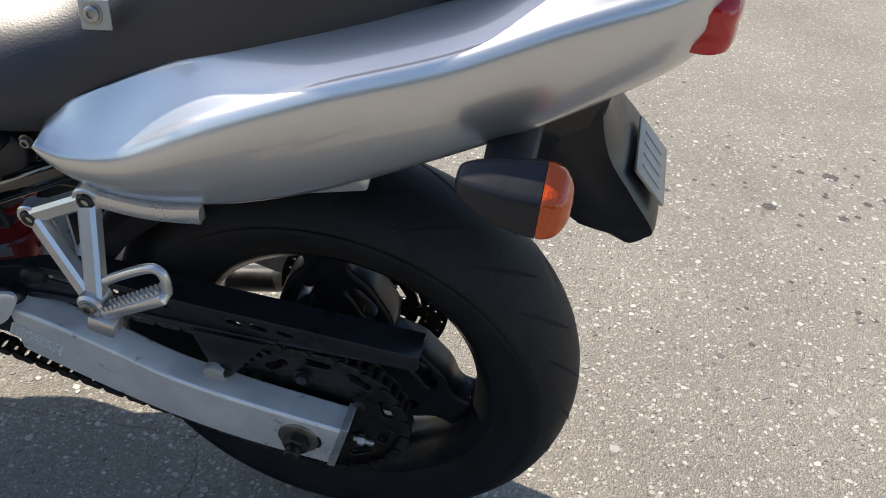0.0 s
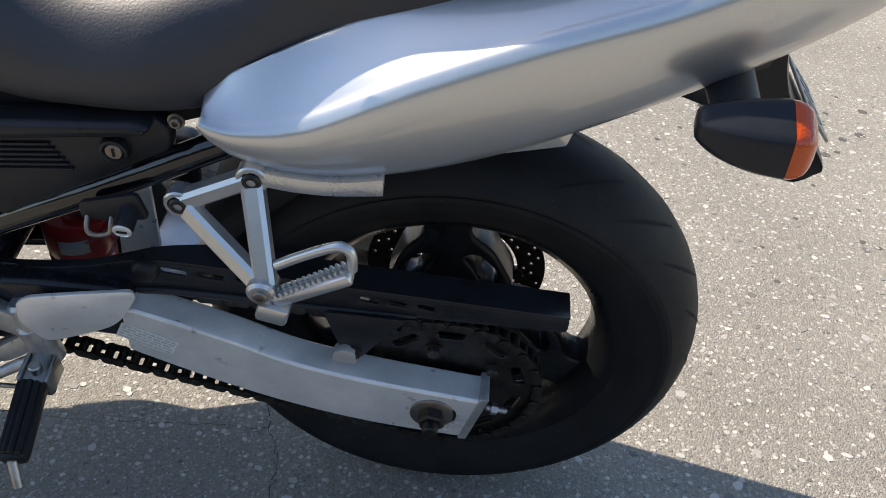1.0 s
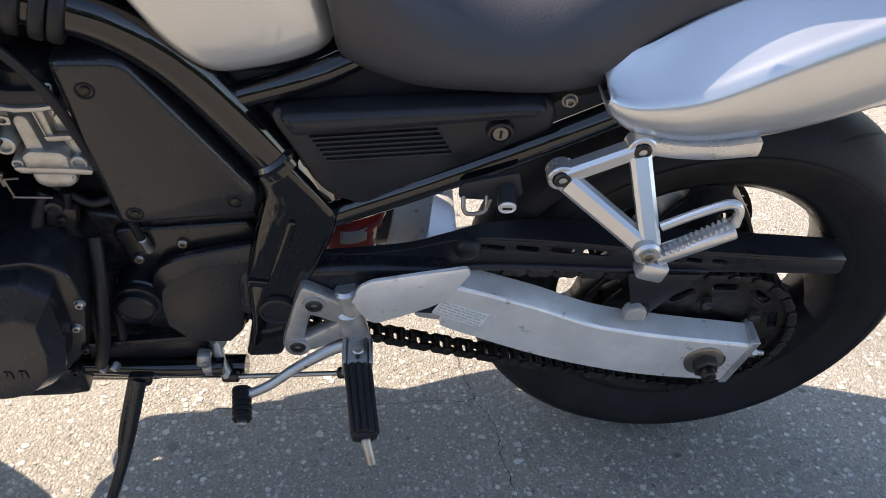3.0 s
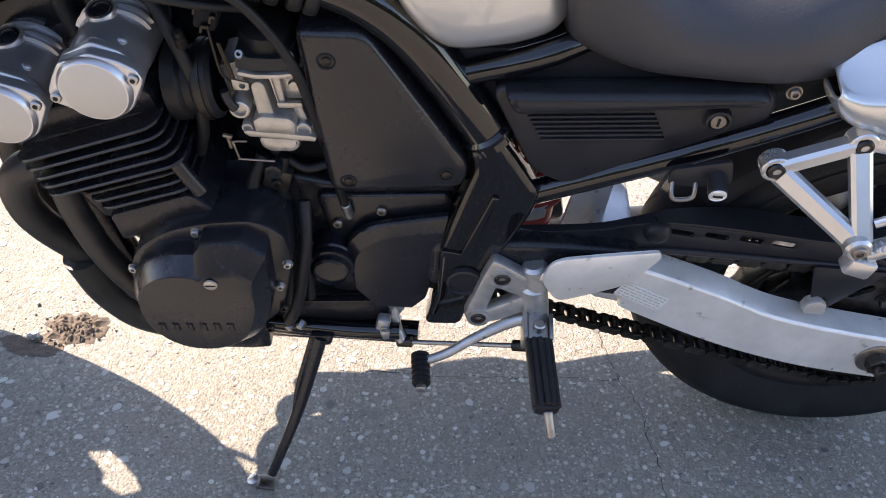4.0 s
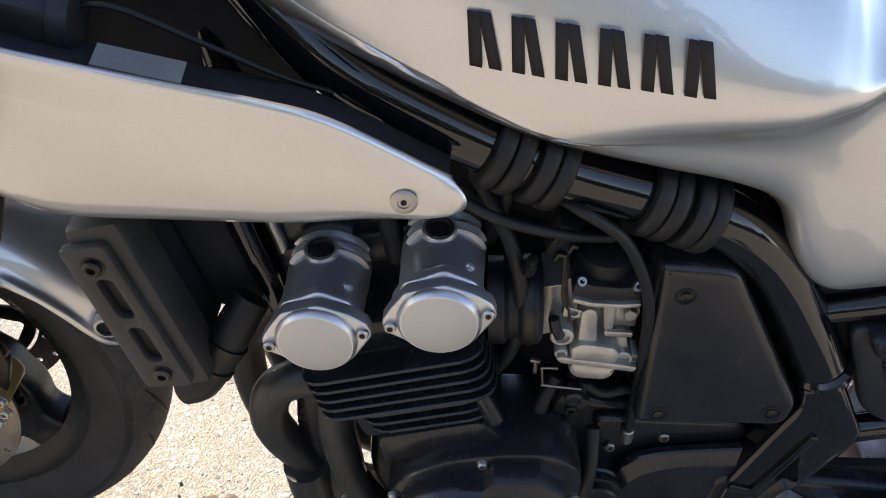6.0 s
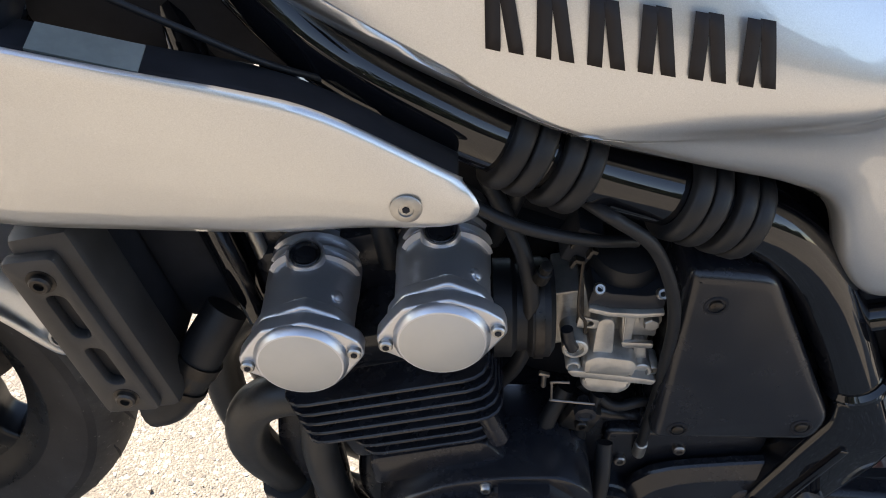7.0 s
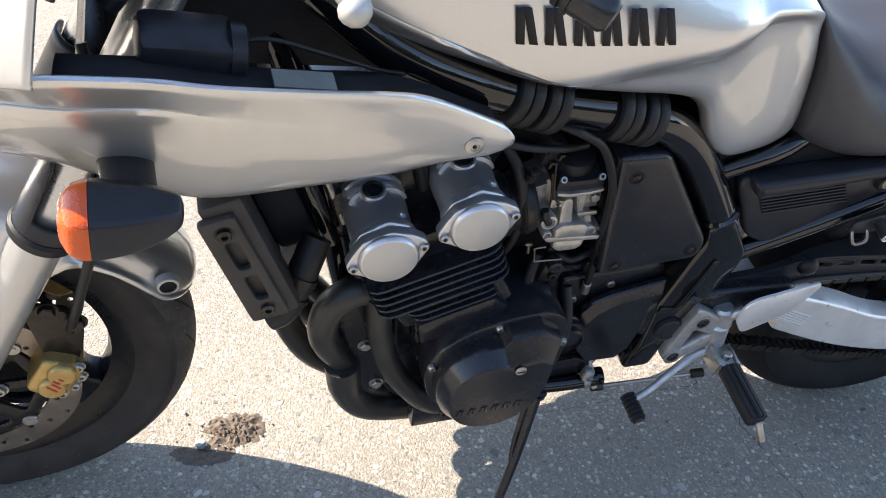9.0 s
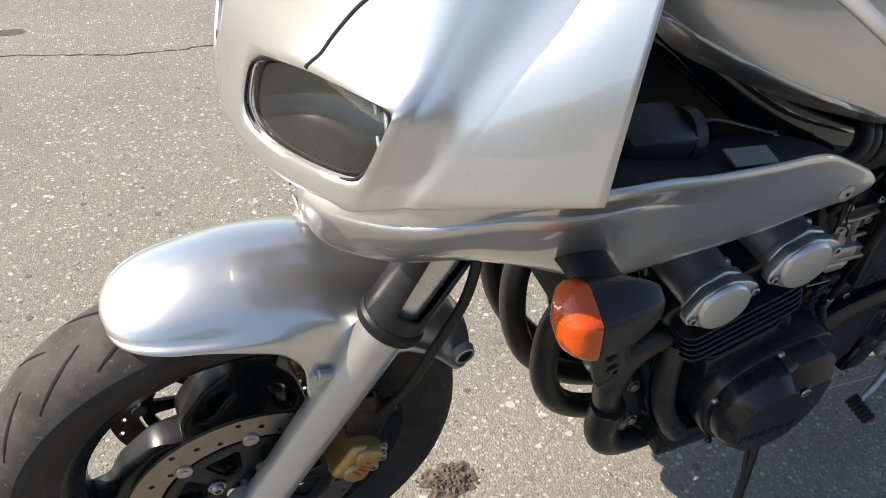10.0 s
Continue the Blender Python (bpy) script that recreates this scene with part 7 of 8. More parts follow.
def handlebar(s):
    both = lambda *p: [(x, s * y, z) for x, y, z in p]
    bm = bm_new()
    tube(bm, both((-1.475, -0.02, 1.075), (-1.46, -0.10, 1.085), (-1.40, -0.20, 1.095), (-1.32, -0.27, 1.085), (-1.255, -0.335, 1.068)), 0.011, 14, 5)
    hb = part("handlebar", bm, BLACK_SATIN, bike, "black handlebar with a rubber grip")
    bm = bm_new()
    a, b = Vector((-1.318, s * -0.272, 1.084)), Vector((-1.222, s * -0.366, 1.052))
    prof = [(0, 0.012)]
    n = 16
    L = (b - a).length
    for k in range(n):
        prof += [(L * k / n + 0.001, 0.0165), (L * (k + 0.6) / n, 0.0165), (L * (k + 0.7) / n, 0.0148), (L * (k + 0.98) / n, 0.0148)]
    prof += [(L, 0.0175), (L + 0.004, 0.0175), (L + 0.004, 0)]
    lathe(bm, a, b - a, prof, 20)
    part("grip", bm, RUBBER_SOFT, hb, "ribbed black rubber grip")
    bm = bm_new()
    lathe(bm, b, b - a, [(0, 0), (0, 0.015), (0.006, 0.0155), (0.028, 0.0135), (0.032, 0.010), (0.032, 0)], 22)
    part("bar_end", bm, BLACK_SATIN, hb)
    bm = bm_new()
    tube(bm, both((-1.425, -0.215, 1.092), (-1.435, -0.265, 1.088), (-1.412, -0.315, 1.070), (-1.385, -0.345, 1.050), (-1.364, -0.362, 1.030)), [0.008, 0.0075, 0.006, 0.0058, 0.006], 12, 5)
    part("hand_lever", bm, ALU_MATT, hb, "silver hand lever with a ball end")
    bm = bm_new()
    lathe(bm, (-1.369, s * -0.356, 1.037), (0.5, s * -0.6, -0.65), [(0, 0), (0.001, 0.006), (0.004, 0.0095), (0.009, 0.0115), (0.013, 0.011), (0.018, 0.008), (0.021, 0.003), (0.0215, 0)], 20)
    part("lever_ball", bm, ALU_MATT, hb)
    bm = bm_new()
    block(bm, (0.06, 0.05, 0.045), pose(-1.385, s * -0.222, 1.09, 0, 0, s * -35), 0.010)
    part("switch_box", bm, PLASTIC, hb)


handlebar(1)
handlebar(-1)


# ---- foot controls ----
def rider_peg():
    bm = bm_new()
    tri = rounded([(-0.766, 0.448), (-0.748, 0.439), (-0.700, 0.408), (-0.700, 0.372), (-0.745, 0.338), (-0.777, 0.327), (-0.790, 0.341), (-0.774, 0.420)], 0.008)
    hole = rounded([(-0.756, 0.400), (-0.724, 0.386), (-0.763, 0.356)], 0.005)
    plate(bm, tri, -0.170, -0.152, [hole], 0.004)
    rod(bm, (-0.712, -0.160, 0.405), (-0.699, -0.160, 0.340), 0.017, seg=18, bev=0.004)
    rod(bm, (-0.716, -0.157, 0.436), (-0.706, -0.160, 0.398), 0.0155, seg=20, bev=0.004)
    tube(bm, [(-0.712, -0.160, 0.420), (-0.700, -0.166, 0.428), (-0.690, -0.170, 0.436)], 0.010, 12, 4)
    rp = part("footpeg_bracket", bm, ALU_CAST, bike, "cast aluminium footpeg bracket")
    for x, z in ((-0.7515, 0.4185), (-0.771, 0.3425)):
        bm = bm_new()
        lathe(bm, (x, -0.162, z), (0, -1, 0), [(0, 0.0155), (0.010, 0.0145), (0.010, 0.010)], 22)
        part("bolt_seat", bm, ALU_CAST, rp)
        bm = bm_new()
        bolt(bm, (x, -0.166, z), (0, -1, 0), 0.0095, 0.007, False)
        part("bracket_bolt", bm, DARK_STEEL, rp)
    # heel guard
    bm = bm_new()
    out = rounded([(-0.704, 0.462), (-0.690, 0.472), (-0.640, 0.479), (-0.580, 0.486), (-0.576, 0.476), (-0.602, 0.430), (-0.645, 0.412), (-0.684, 0.398), (-0.708, 0.432)], [0.010, 0.012, 0.02, 0.008, 0.008, 0.02, 0.02, 0.012, 0.012])
    plate(bm, out, -0.182, -0.176, bev=0.002, place=Matrix.Translation((-0.69, -0.18, 0.45)) @ Matrix.Rotation(radians(6), 4, "Z") @ Matrix.Translation((0.69, 0.18, -0.45)))
    part("heel_guard", bm, ALU, rp, "brushed aluminium heel guard")
    # peg
    bm = bm_new()
    a, b = Vector((-0.694, -0.178, 0.362)), Vector((-0.692, -0.305, 0.352))
    block(bm, (0.026, 0.045, 0.024), pose(-0.700, -0.190, 0.350, 6, 0, 0), 0.004)
    rod(bm, (-0.700, -0.195, 0.372), (-0.700, -0.195, 0.330), 0.0075, seg=14)
    for dx in (-0.0155, 0.0155):
        block(bm, (0.005, 0.036, 0.030), pose(-0.700 + dx, -0.190, 0.350, 6, 0, 0), 0.002)
    part("peg_hinge", bm, STEEL, rp)
    bm = bm_new()
    for k in range(5):
        ang = k * 0.5 - 1.0
        o = Vector((-0.6995 + 0.0145 * math.sin(ang), 0, 0.350 + 0.0115 * math.cos(ang)))
        rod(bm, o + Vector((0, -0.210, 0.0035)), o + Vector((0.009, -0.295, -0.0105)), 0.0042, seg=8)
    block(bm, (0.032, 0.094, 0.022), pose(-0.6950, -0.252, 0.3455, 9.4, 0, 6), 0.008)
    part("peg_rubber", bm, RUBBER_SOFT, rp, "black ribbed footpeg rubber")
    bm = bm_new()
    rod(bm, (-0.690, -0.297, 0.342), (-0.682, -0.315, 0.316), 0.0055, seg=12)
    part("peg_feeler", bm, STEEL, rp, "worn steel peg feeler")
    # gear lever
    bm = bm_new()
    tube(bm, [(-0.698, -0.168, 0.348), (-0.725, -0.168, 0.340), (-0.770, -0.183, 0.320), (-0.806, -0.196, 0.298), (-0.836, -0.204, 0.287)], [0.0105, 0.008, 0.0065, 0.006, 0.006], 12, 5)
    gl = part("gear_lever", bm, ALU_CAST, bike, "cast gear lever with a rubber toe piece")
    bm = bm_new()
    a, b = Vector((-0.838, -0.194, 0.289)), Vector((-0.834, -0.236, 0.283))
    L = (b - a).length
    prof = [(0, 0), (0, 0.010)]
    for k in range(6):
        prof += [(L * (k + 0.1) / 6, 0.0118), (L * (k + 0.65) / 6, 0.0118), (L * (k + 0.75) / 6, 0.0098), (L * (k + 0.95) / 6, 0.0098)]
    prof += [(L, 0.010), (L, 0)]
    lathe(bm, a, b - a, prof, 18)
    part("toe_rubber", bm, RUBBER_SOFT, gl, "ribbed black rubber toe piece")
    bm = bm_new()
    rod(bm, b, b + Vector((0, -0.008, 0)), 0.006, seg=12)
    part("toe_pin", bm, STEEL, gl)
    bm = bm_new()
    rod(bm, (-0.855, -0.148, 0.251), (-0.705, -0.176, 0.300), 0.0032, seg=10)
    part("shift_rod", bm, STEEL, gl)
    for x, y, z in ((-0.858, -0.147, 0.250), (-0.712, -0.1747, 0.298)):
        bm = bm_new()
        rod(bm, (x - 0.010, y + 0.0018, z - 0.003), (x + 0.010, y - 0.0018, z + 0.003), 0.0075, seg=14)
        part("rod_joint", bm, DARK_STEEL, gl)
    bm = bm_new()
    tube(bm, [(-0.862, -0.146, 0.250), (-0.872, -0.136, 0.268), (-0.881, -0.118, 0.300)], 0.008, 12, 4)
    bolt(bm, (-0.884, -0.122, 0.302), (0, -1, 0), 0.011, 0.010, True)
    bolt(bm, (-0.874, -0.126, 0.279), (0, -1, 0), 0.008, 0.008, True)
    block(bm, (0.026, 0.016, 0.024), pose(-0.878, -0.120, 0.290, 0, 25, 0), 0.003)
    part("shift_arm", bm, ALU_CAST, gl)


rider_peg()


def passenger_peg():
    pp = new("passenger_peg")
    pp.parent = bike
    tagged(pp, "silver passenger footpeg bracket with a folded peg")

    def bar(p, q, r):
        p, q = Vector(p), Vector(q)
        d = (q - p).normalized()
        side = Vector((0, 1, 0))
        w = d.cross(side).normalized()
        b2 = bmesh.new()
        rows = []
        for e, s in ((p - d * 0.004, 1), (q + d * 0.004, 0.95)):
            rows.append([b2.verts.new(e + w * (r * s * x) + side * (0.0095 * y)) for x, y in ((-1, -0.6), (-0.6, -1), (0.6, -1), (1, -0.6), (1, 0.6), (0.6, 1), (-0.6, 1), (-1, 0.6))])
        for i in range(8):
            b2.faces.new((rows[0][i], rows[0][(i + 1) % 8], rows[1][(i + 1) % 8], rows[1][i]))
        b2.faces.new(rows[0])
        b2.faces.new(rows[1])
        part("bar", b2, POLISHED, pp, "", 30)
    f1, f2, low = Vector((-0.506, -0.178, 0.634)), Vector((-0.435, -0.180, 0.675)), Vector((-0.420, -0.232, 0.590))
    bar(f1 + Vector((0.008, -0.004, -0.006)), low + Vector((-0.008, 0.004, 0.004)), 0.0115)
    bar(f2 + Vector((0, -0.004, -0.008)), low + Vector((0.002, 0.002, 0.010)), 0.0105)
    bar(f1, f2, 0.0095)
    for p in (f1, f2):
        bm = bm_new()
        lathe(bm, p + Vector((0, 0.010, 0)), (0, -1, 0), [(0, 0), (0, 0.0150), (0.016, 0.0150), (0.0175, 0.0135), (0.0175, 0.0105), (0.012, 0.0105)], 26)
        part("bracket_eye", bm, POLISHED, pp, "", 30)
    bm = bm_new()
    # rear arm of the bracket
    rows = []
    for x, z, h in ((-0.440, 0.680, 0.0075), (-0.40, 0.675, 0.0075), (-0.36, 0.6755, 0.0075), (-0.318, 0.683, 0.0085)):
        y = -0.183
        rows.append([(x, y - 0.004, z - h), (x, y - 0.005, z), (x, y - 0.003, z + h), (x, y + 0.007, z + h), (x, y + 0.007, z - h)])
    surface(bm, rows, 4, 1, True, cap=True)
    part("rear_arm", bm, POLISHED, pp, "", 30)
    for p in (f1, f2):
        bm = bm_new()
        bolt(bm, p + Vector((0, -0.003, 0)), (0, -1, 0), 0.0092, 0.008, False)
        part("bracket_bolt", bm, DARK_STEEL, pp)
    bm = bm_new()
    rod(bm, low + Vector((0, 0.012, 0)), low + Vector((0, -0.014, 0)), 0.014, seg=20, bev=0.003)
    block(bm, (0.030, 0.022, 0.022), pose(low.x + 0.010, low.y - 0.008, low.z - 0.022, 0, 14, 0), 0.004)
    part("peg_joint", bm, POLISHED, pp)
    bm = bm_new()
    bolt(bm, low + Vector((0, -0.013, 0)), (0, -1, 0), 0.0075, 0.005, False)
    part("joint_bolt", bm, DISC_STEEL, pp)
    # folded peg: toothed bar with a loop above
    bm = bm_new()
    a, b = Vector((-0.408, -0.240, 0.580)), Vector((-0.338, -0.232, 0.622))
    d = (b - a).normalized()
    block(bm, ((b - a).length, 0.020, 0.012), Matrix.Translation((a + b) / 2) @ Matrix.Rotation(-math.atan2(d.z, d.x), 4, "Y"), 0.003)
    pg = part("folded_peg", bm, POLISHED, pp, "folded aluminium footpeg with teeth")
    for k in range(13):
        for j in range(2):
            bm = bm_new()
            c = a + d * (0.006 + k * 0.0058) + Vector((-d.z, 0, d.x)) * 0.006 + Vector((0, -0.005 + j * 0.010, 0))
            lathe(bm, c, (-d.z, 0, d.x), [(0, 0.0028), (0.004, 0.0012), (0.004, 0)], 5)
            part("tooth", bm, POLISHED, pg)
    bm = bm_new()
    tube(bm, [(-0.408, -0.226, 0.612), (-0.385, -0.228, 0.629), (-0.358, -0.230, 0.646), (-0.346, -0.231, 0.649), (-0.339, -0.232, 0.642), (-0.338, -0.233, 0.624)], 0.0050, 10, 5)
    part("peg_loop", bm, POLISHED, pg)
    # pale linkage plate seen below the seat
    bm = bm_new()
    plate(bm, rounded([(-0.652, 0.480), (-0.608, 0.490), (-0.610, 0.330), (-0.665, 0.330)], 0.003), -0.014, -0.006, bev=0.0015)
    part("linkage_plate", bm, ALU, bike, "pale aluminium plate of the suspension linkage")


passenger_peg()


def shock():
    bm = bm_new()
    pts = []
    for k in range(64):
        a = k * 0.62
        pts.append((-0.705 + 0.030 * math.cos(a) + 0.0004 * k, 0.030 * math.sin(a), 0.385 + k * 0.0028))
    tube(bm, pts, 0.0058, 8, 1)
    sh = part("rear_shock", bm, RED_PAINT, bike, "rear shock with a red spring")
    bm = bm_new()
    rod(bm, (-0.706, 0, 0.36), (-0.68, 0, 0.58), 0.018, seg=16)
    part("damper", bm, STEEL, sh)
    bm = bm_new()
    lathe(bm, (-0.717, 0.0, 0.335), (0, 0, 1), [(0, 0), (0, 0.040), (0.030, 0.041), (0.032, 0.038), (0.040, 0.038), (0.042, 0.041), (0.094, 0.041), (0.099, 0.038), (0.100, 0.020), (0.100, 0)], 36)
    can = part("canister", bm, RED_PAINT, sh, "red painted shock canister")
    bm = bm_new()
    vs = []
    for k in range(9):
        a = radians(-100 + 50 * k / 8)
        vs.append([bm.verts.new((-0.717 + 0.0414 * math.cos(a), 0.0414 * math.sin(a), z)) for z in (0.390, 0.412)])
    for p, q in zip(vs, vs[1:]):
        bm.faces.new((p[0], q[0], q[1], p[1]))
    solid(part("canister_label", bm, STICKER_INK, can, "grey printed label"), 0.0003, 1)


shock()


def side_stand():
    bm = bm_new()
    a, b = Vector((-0.968, -0.160, 0.262)), Vector((-1.026, -0.252, 0.060))
    tube(bm, [a, a.lerp(b, 0.5) + Vector((0.005, 0.002, 0)), b], [0.0095, 0.0080, 0.0066], 14, 4)
    ss = part("side_stand", bm, BLACK_SATIN, bike, "scratched black side stand on the ground")
    bm = bm_new()
    tube(bm, [a + Vector((-0.009, 0.004, 0)), a.lerp(b, 0.35) + Vector((-0.006, 0.004, 0)), a.lerp(b, 0.55)], [0.0050, 0.0042, 0.0025], 10, 4)
    part("stand_web", bm, BLACK_SATIN, ss)
    bm = bm_new()
    block(bm, (0.026, 0.022, 0.006), pose(-1.034, -0.262, 0.052, -LEAN, 8, 0), 0.002)
    part("stand_foot", bm, DISC_STEEL, ss, "scuffed flat steel foot")
    bm = bm_new()
    lathe(bm, (-1.048, -0.264, 0.054), (-0.3, 0, 1), [(0, 0), (0, 0.006), (0.004, 0.009), (0.010, 0.008), (0.012, 0.004), (0.012, 0)], 14)
    part("stand_knob", bm, STEEL, ss)
    bm = bm_new()
    plate(bm, rounded([(-0.982, 0.268), (-0.950, 0.270), (-0.954, 0.250), (-0.978, 0.248)], 0.006), -0.164, -0.152, bev=0.003)
    part("stand_pivot", bm, BLACK_SATIN, ss)
    for x, z in ((-1.004, 0.288), (-0.990, 0.292)):
        bm = bm_new()
        bolt(bm, (x, -0.160, z), (-0.4, -1, -0.2), 0.0055, 0.010, True)
        part("pivot_bolt", bm, STEEL, ss)
    bm = bm_new()
    tube(bm, [(-1.04, -0.140, 0.262), (-0.93, -0.146, 0.266), (-0.866, -0.147, 0.272)], 0.0115, 16, 4)
    part("lower_frame_tube", bm, BLACK_GLOSS, bike)
    bm = bm_new()
    plate(bm, rounded([(-1.03, 0.300), (-0.905, 0.318), (-0.880, 0.300), (-0.884, 0.282), (-0.95, 0.268), (-1.03, 0.262)], 0.006), -0.138, -0.126, bev=0.003)
    part("stand_bracket", bm, BLACK_ENGINE, bike, "black side stand bracket")
    # greasy stand switch on the tube
    bm = bm_new()
    block(bm, (0.017, 0.016, 0.022), pose(-0.888, -0.150, 0.292, 0, 8, 0), 0.004)
    block(bm, (0.013, 0.014, 0.018), pose(-0.884, -0.152, 0.273, 0, -12, 0), 0.004)
    sw = part("stand_switch", bm, ALU_CAST, bike, "small greasy stand switch")
    bm = bm_new()
    bolt(bm, (-0.886, -0.158, 0.290), (0, -1, 0), 0.005, 0.004)
    part("switch_screw", bm, STEEL, sw)


side_stand()


# ---- marks on the ground ----
def debris():
    rnd = random.Random(9)
    bm = bm_new()
    # low uneven mound with a ragged rim
    n, m = 72, 22
    rings = []
    for i in range(m):
        f = 1 - i / m
        ring = []
        for k in range(n):
            a = 2 * math.pi * k / n
            rim = 1 + 0.42 * noise.noise((2.2 * math.cos(a), 2.2 * math.sin(a), 1)) + 0.20 * noise.noise((6 * math.cos(a), 6 * math.sin(a), 5))
            x, y = -1.390 + 0.050 * f * rim * math.cos(a), 0.950 + 0.036 * f * rim * math.sin(a)
            lump = 0.5 + 0.9 * noise.noise((x * 60, y * 60, 3)) + 0.6 * noise.noise((x * 170, y * 170, 8))
            ring.append(bm.verts.new((x, y, 0.0004 + 0.0105 * max(0, lump) * min(1, (1 - f) * 2.2))))
        rings.append(ring)
    for a, b in zip(rings, rings[1:]):
        for k in range(n):
            bm.faces.new((a[k], a[(k + 1) % n], b[(k + 1) % n], b[k]))
    bm.faces.new(rings[-1])
    heap = new("dirt_clump", to_mesh("dirt_clump", bm, DIRT, 20))
    tagged(heap, "small crumbled clump of brown dirt on the asphalt", "dirt")
    verts, faces = [], []
    for k in range(230):
        a, r = rnd.uniform(0, 6.28), abs(rnd.gauss(0, 0.6))
        x, y = -1.390 + 0.052 * r * math.cos(a) - 0.02 * (k % 3 == 0), 0.950 + 0.034 * r * math.sin(a) - 0.02 * (k % 4 == 0)
        s = min(0.007, 0.0008 + rnd.expovariate(1 / 0.0014))
        base = len(verts)
        z = max(0, 0.0040 * (1 - r)) * rnd.uniform(0.4, 1)
        for dx, dy, dz in ((1, 0, 0.3), (-1, 0.2, 0.3), (0.1, 1, 0.4), (0, -1, 0.3), (0, 0, 1.2), (0, 0, -0.3)):
            verts.append((x + dx * s * rnd.uniform(0.7, 1.2), y + dy * s * rnd.uniform(0.7, 1.2), z + dz * s))
        for a3, b3 in ((0, 2), (2, 1), (1, 3), (3, 0)):
            faces += [(base + a3, base + b3, base + 4), (base + b3, base + a3, base + 5)]
    me = bpy.data.meshes.new("crumb")
    me.from_pydata(verts, [], faces)
    me.materials.append(DIRT)
    ob = new("crumb", me)
    ob.parent = heap
    tagged(ob, "loose crumbs of dirt", kind="stuff")
    # one larger pebble
    bm = bm_new()
    bmesh.ops.create_icosphere(bm, subdivisions=2, radius=0.009)
    for v in bm.verts:
        v.co *= 1 + 0.25 * noise.noise(v.co * 160)
        v.co = Vector((v.co.x * 1.2 - 1.448, v.co.y + 0.922, v.co.z * 0.7 + 0.005))
    tagged(new("pebble", to_mesh("pebble", bm, CHIPS, 20)), "grey pebble lying beside the dirt clump", "pebble")


debris()


def stain(x, y, r, seed, mat=OIL, e=1.0):
    bm = bm_new()
    n = 44
    o = [bm.verts.new((x + r * math.cos(2 * math.pi * k / n) * (1 + 0.35 * noise.noise((k * 0.25, seed, 0)) + 0.2 * noise.noise((k * 0.9, seed, 2))), y + e * r * math.sin(2 * math.pi * k / n) * (1 + 0.35 * noise.noise((k * 0.25, seed, 5)) + 0.2 * noise.noise((k * 0.9, seed, 8))), 0.0007)) for k in range(n)]
    c = bm.verts.new((x, y, 0.0012))
    for k in range(n):
        bm.faces.new((o[k], o[(k + 1) % n], c))
    ob = new("oil_stain", to_mesh("oil_stain", bm, mat))
    ob.parent = ground
    return tagged(ob, "small dark oil drip stain")


SPOTS = [(0.722, 2.325, 0.022), (0.533, 2.090, 0.018), (0.722, 2.097, 0.013), (0.641, 2.325, 0.011), (0.80, 2.20, 0.012), (0.86, 2.24, 0.016), (0.60, 2.02, 0.007), (0.69, 2.20, 0.008), (0.76, 2.12, 0.009), (0.57, 2.33, 0.008), (0.64, 1.92, 0.006), (0.80, 2.36, 0.009), (0.48, 2.2, 0.006), (0.92, 2.4, 0.014), (0.55, 1.75, 0.006), (0.9, 2.05, 0.008)]
for _i, (_x, _y, _r) in enumerate(SPOTS):
    stain(_x, _y, _r, _i)
for _i in range(40):
    _q = random.Random(100 + _i)
    stain(_q.uniform(0.2, 1.2), _q.uniform(1.3, 3.2), _q.uniform(0.003, 0.008), 40 + _i)
stain(-1.440, 0.900, 0.045, 78, DIRT, 0.45)
stain(-1.478, 0.912, 0.020, 79, DIRT, 0.6)
stain(-2.0, 3.165, 0.06, 77, OIL, 0.5)


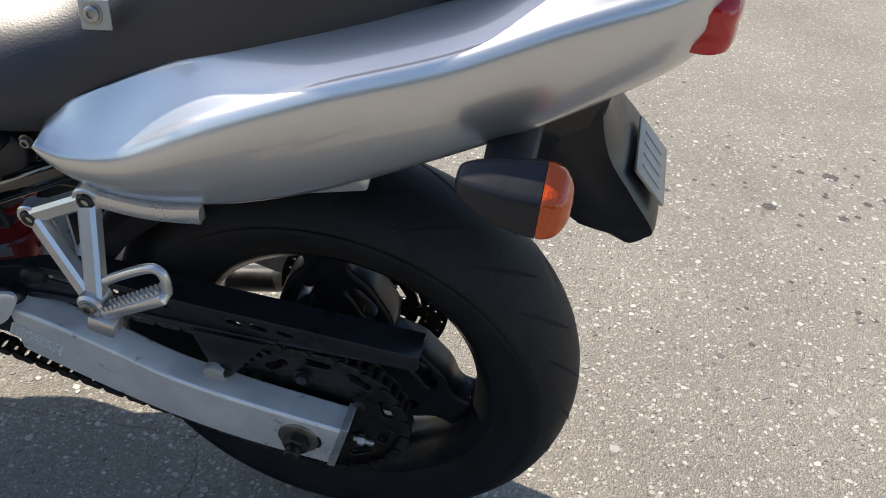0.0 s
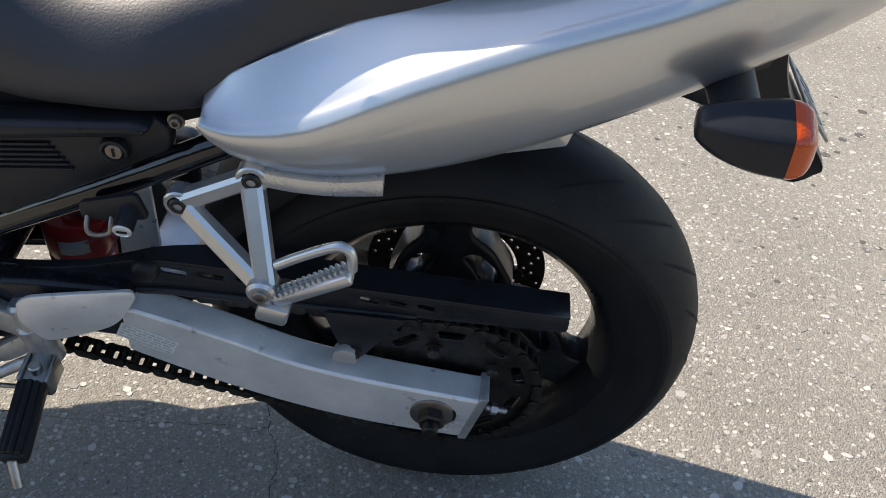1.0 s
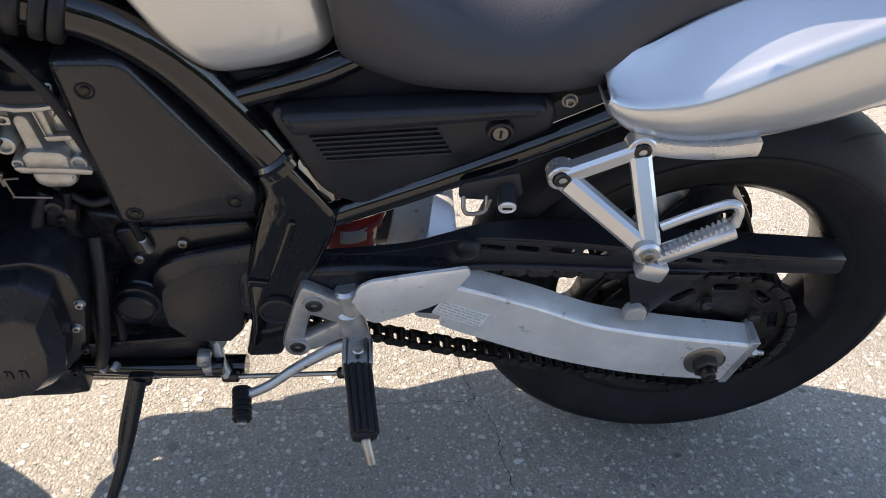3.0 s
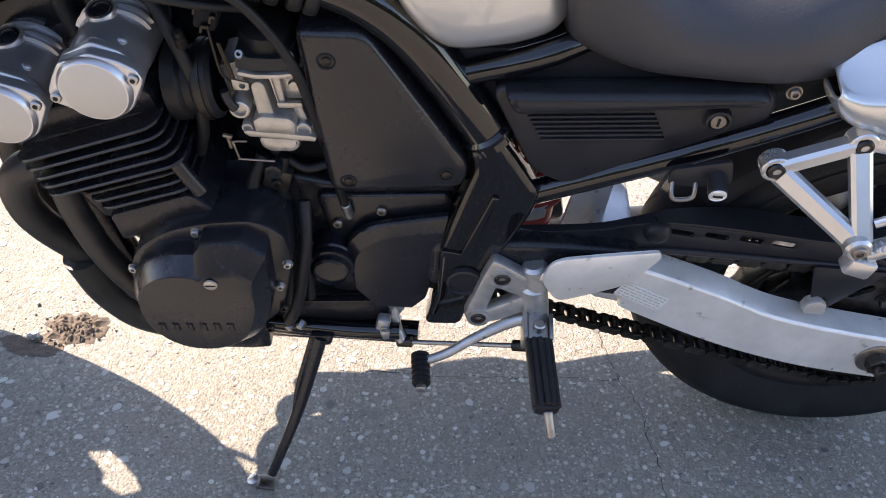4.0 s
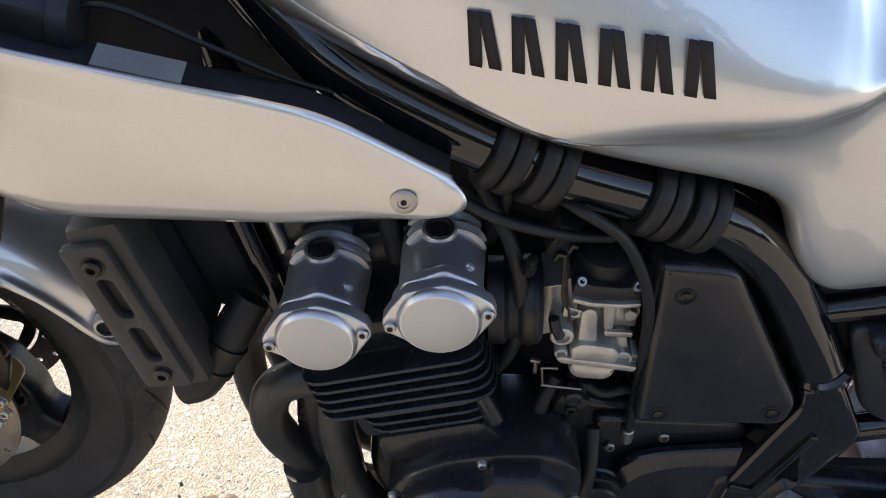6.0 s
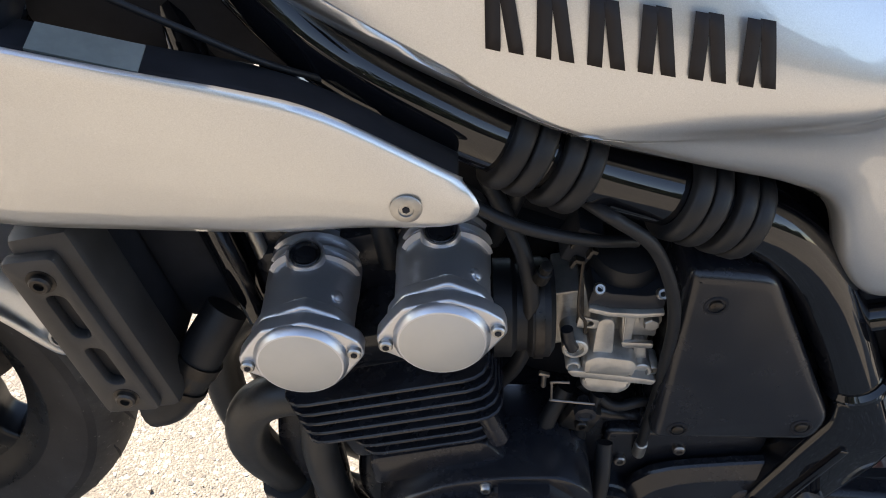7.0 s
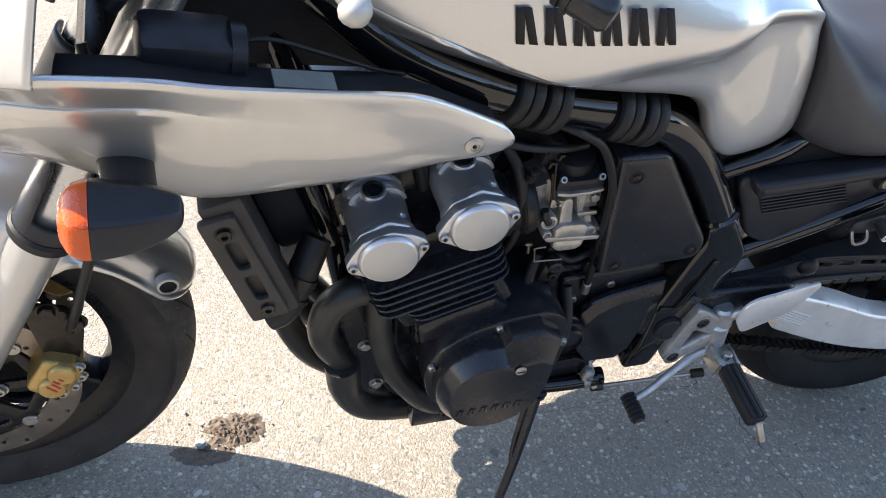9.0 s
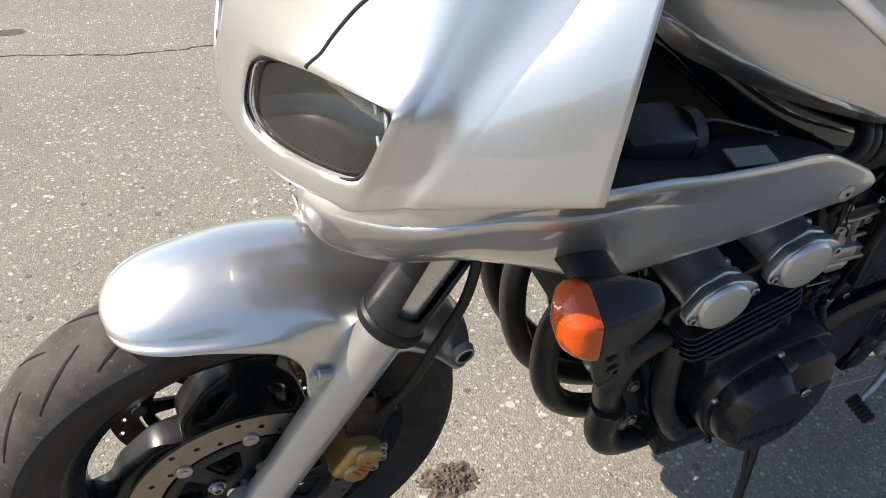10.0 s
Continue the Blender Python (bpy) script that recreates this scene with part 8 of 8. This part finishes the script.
def crack(pts, seed, width):
    rnd = random.Random(seed)
    path = curve([(x, y, 0) for x, y in pts], 10)
    path = [p + Vector((rnd.uniform(-1, 1), rnd.uniform(-1, 1), 0)) * 0.006 for p in path]
    bm = bm_new()
    vs = []
    for i, p in enumerate(path):
        t = (path[min(i + 1, len(path) - 1)] - path[max(0, i - 1)]).normalized()
        nrm = Vector((-t.y, t.x, 0)) * width * rnd.uniform(0.2, 1.0)
        vs.append((bm.verts.new(p + nrm + Vector((0, 0, 0.0009))), bm.verts.new(p - nrm + Vector((0, 0, 0.0009)))))
    for a, b in zip(vs, vs[1:]):
        bm.faces.new((a[0], a[1], b[1], b[0]))
    ob = new("crack", to_mesh("crack", bm, CRACK))
    ob.parent = ground
    tagged(ob, "thin crack in the asphalt")


crack([(-0.52, 1.12), (-0.518, 1.03), (-0.503, 0.945), (-0.473, 0.857), (-0.463, 0.743), (-0.455, 0.62), (-0.46, 0.45)], 3, 0.0010)
crack([(-2.4, 3.02), (-1.93, 2.958), (-1.70, 2.905), (-1.449, 2.91), (-1.2, 2.95)], 5, 0.006)
crack([(-0.50, 0.93), (-0.70, 0.915), (-0.95, 0.90)], 6, 0.0008)


# ---- tall dark hedge, out of view, added for dark reflections in the paint ----
def hedge():
    rnd = random.Random(12)
    verts, faces = [], []
    for k in range(9000):
        x, z = rnd.uniform(-26, 24), 3.9 * rnd.random() ** 0.8
        y = -9.0 - 0.9 * rnd.random() + 0.35 * math.sin(x * 1.3) + 0.25 * math.sin(x * 3.1 + z)
        if z > 3.0 + 0.6 * math.sin(x * 0.9) + 0.3 * math.sin(x * 2.7):
            continue
        a, b, r = rnd.uniform(0, 6.28), rnd.uniform(-0.9, 0.9), rnd.uniform(0.10, 0.24)
        u = Vector((math.cos(a), 0.5 * math.sin(a), math.sin(a)))
        v = Vector((-math.sin(a), b, math.cos(a)))
        n, c = len(verts), Vector((x, y, z))
        verts += [c - u * r, c - v * r * 0.6, c + u * r, c + v * r * 0.6]
        faces.append((n, n + 1, n + 2, n + 3))
    me = bpy.data.meshes.new("foliage")
    me.from_pydata(verts, [], faces)
    me.materials.append(LEAF)
    e = new("hedge")
    tagged(e, "unseen dark green hedge added for the paint to reflect", "hedge")
    ob = new("foliage", me)
    ob.parent = e
    bm = bm_new()
    block(bm, (50, 0.9, 2.6), pose(-1, -9.9, 1.3), 0.2)
    part("inner_twigs", bm, TWIG, e)


hedge()
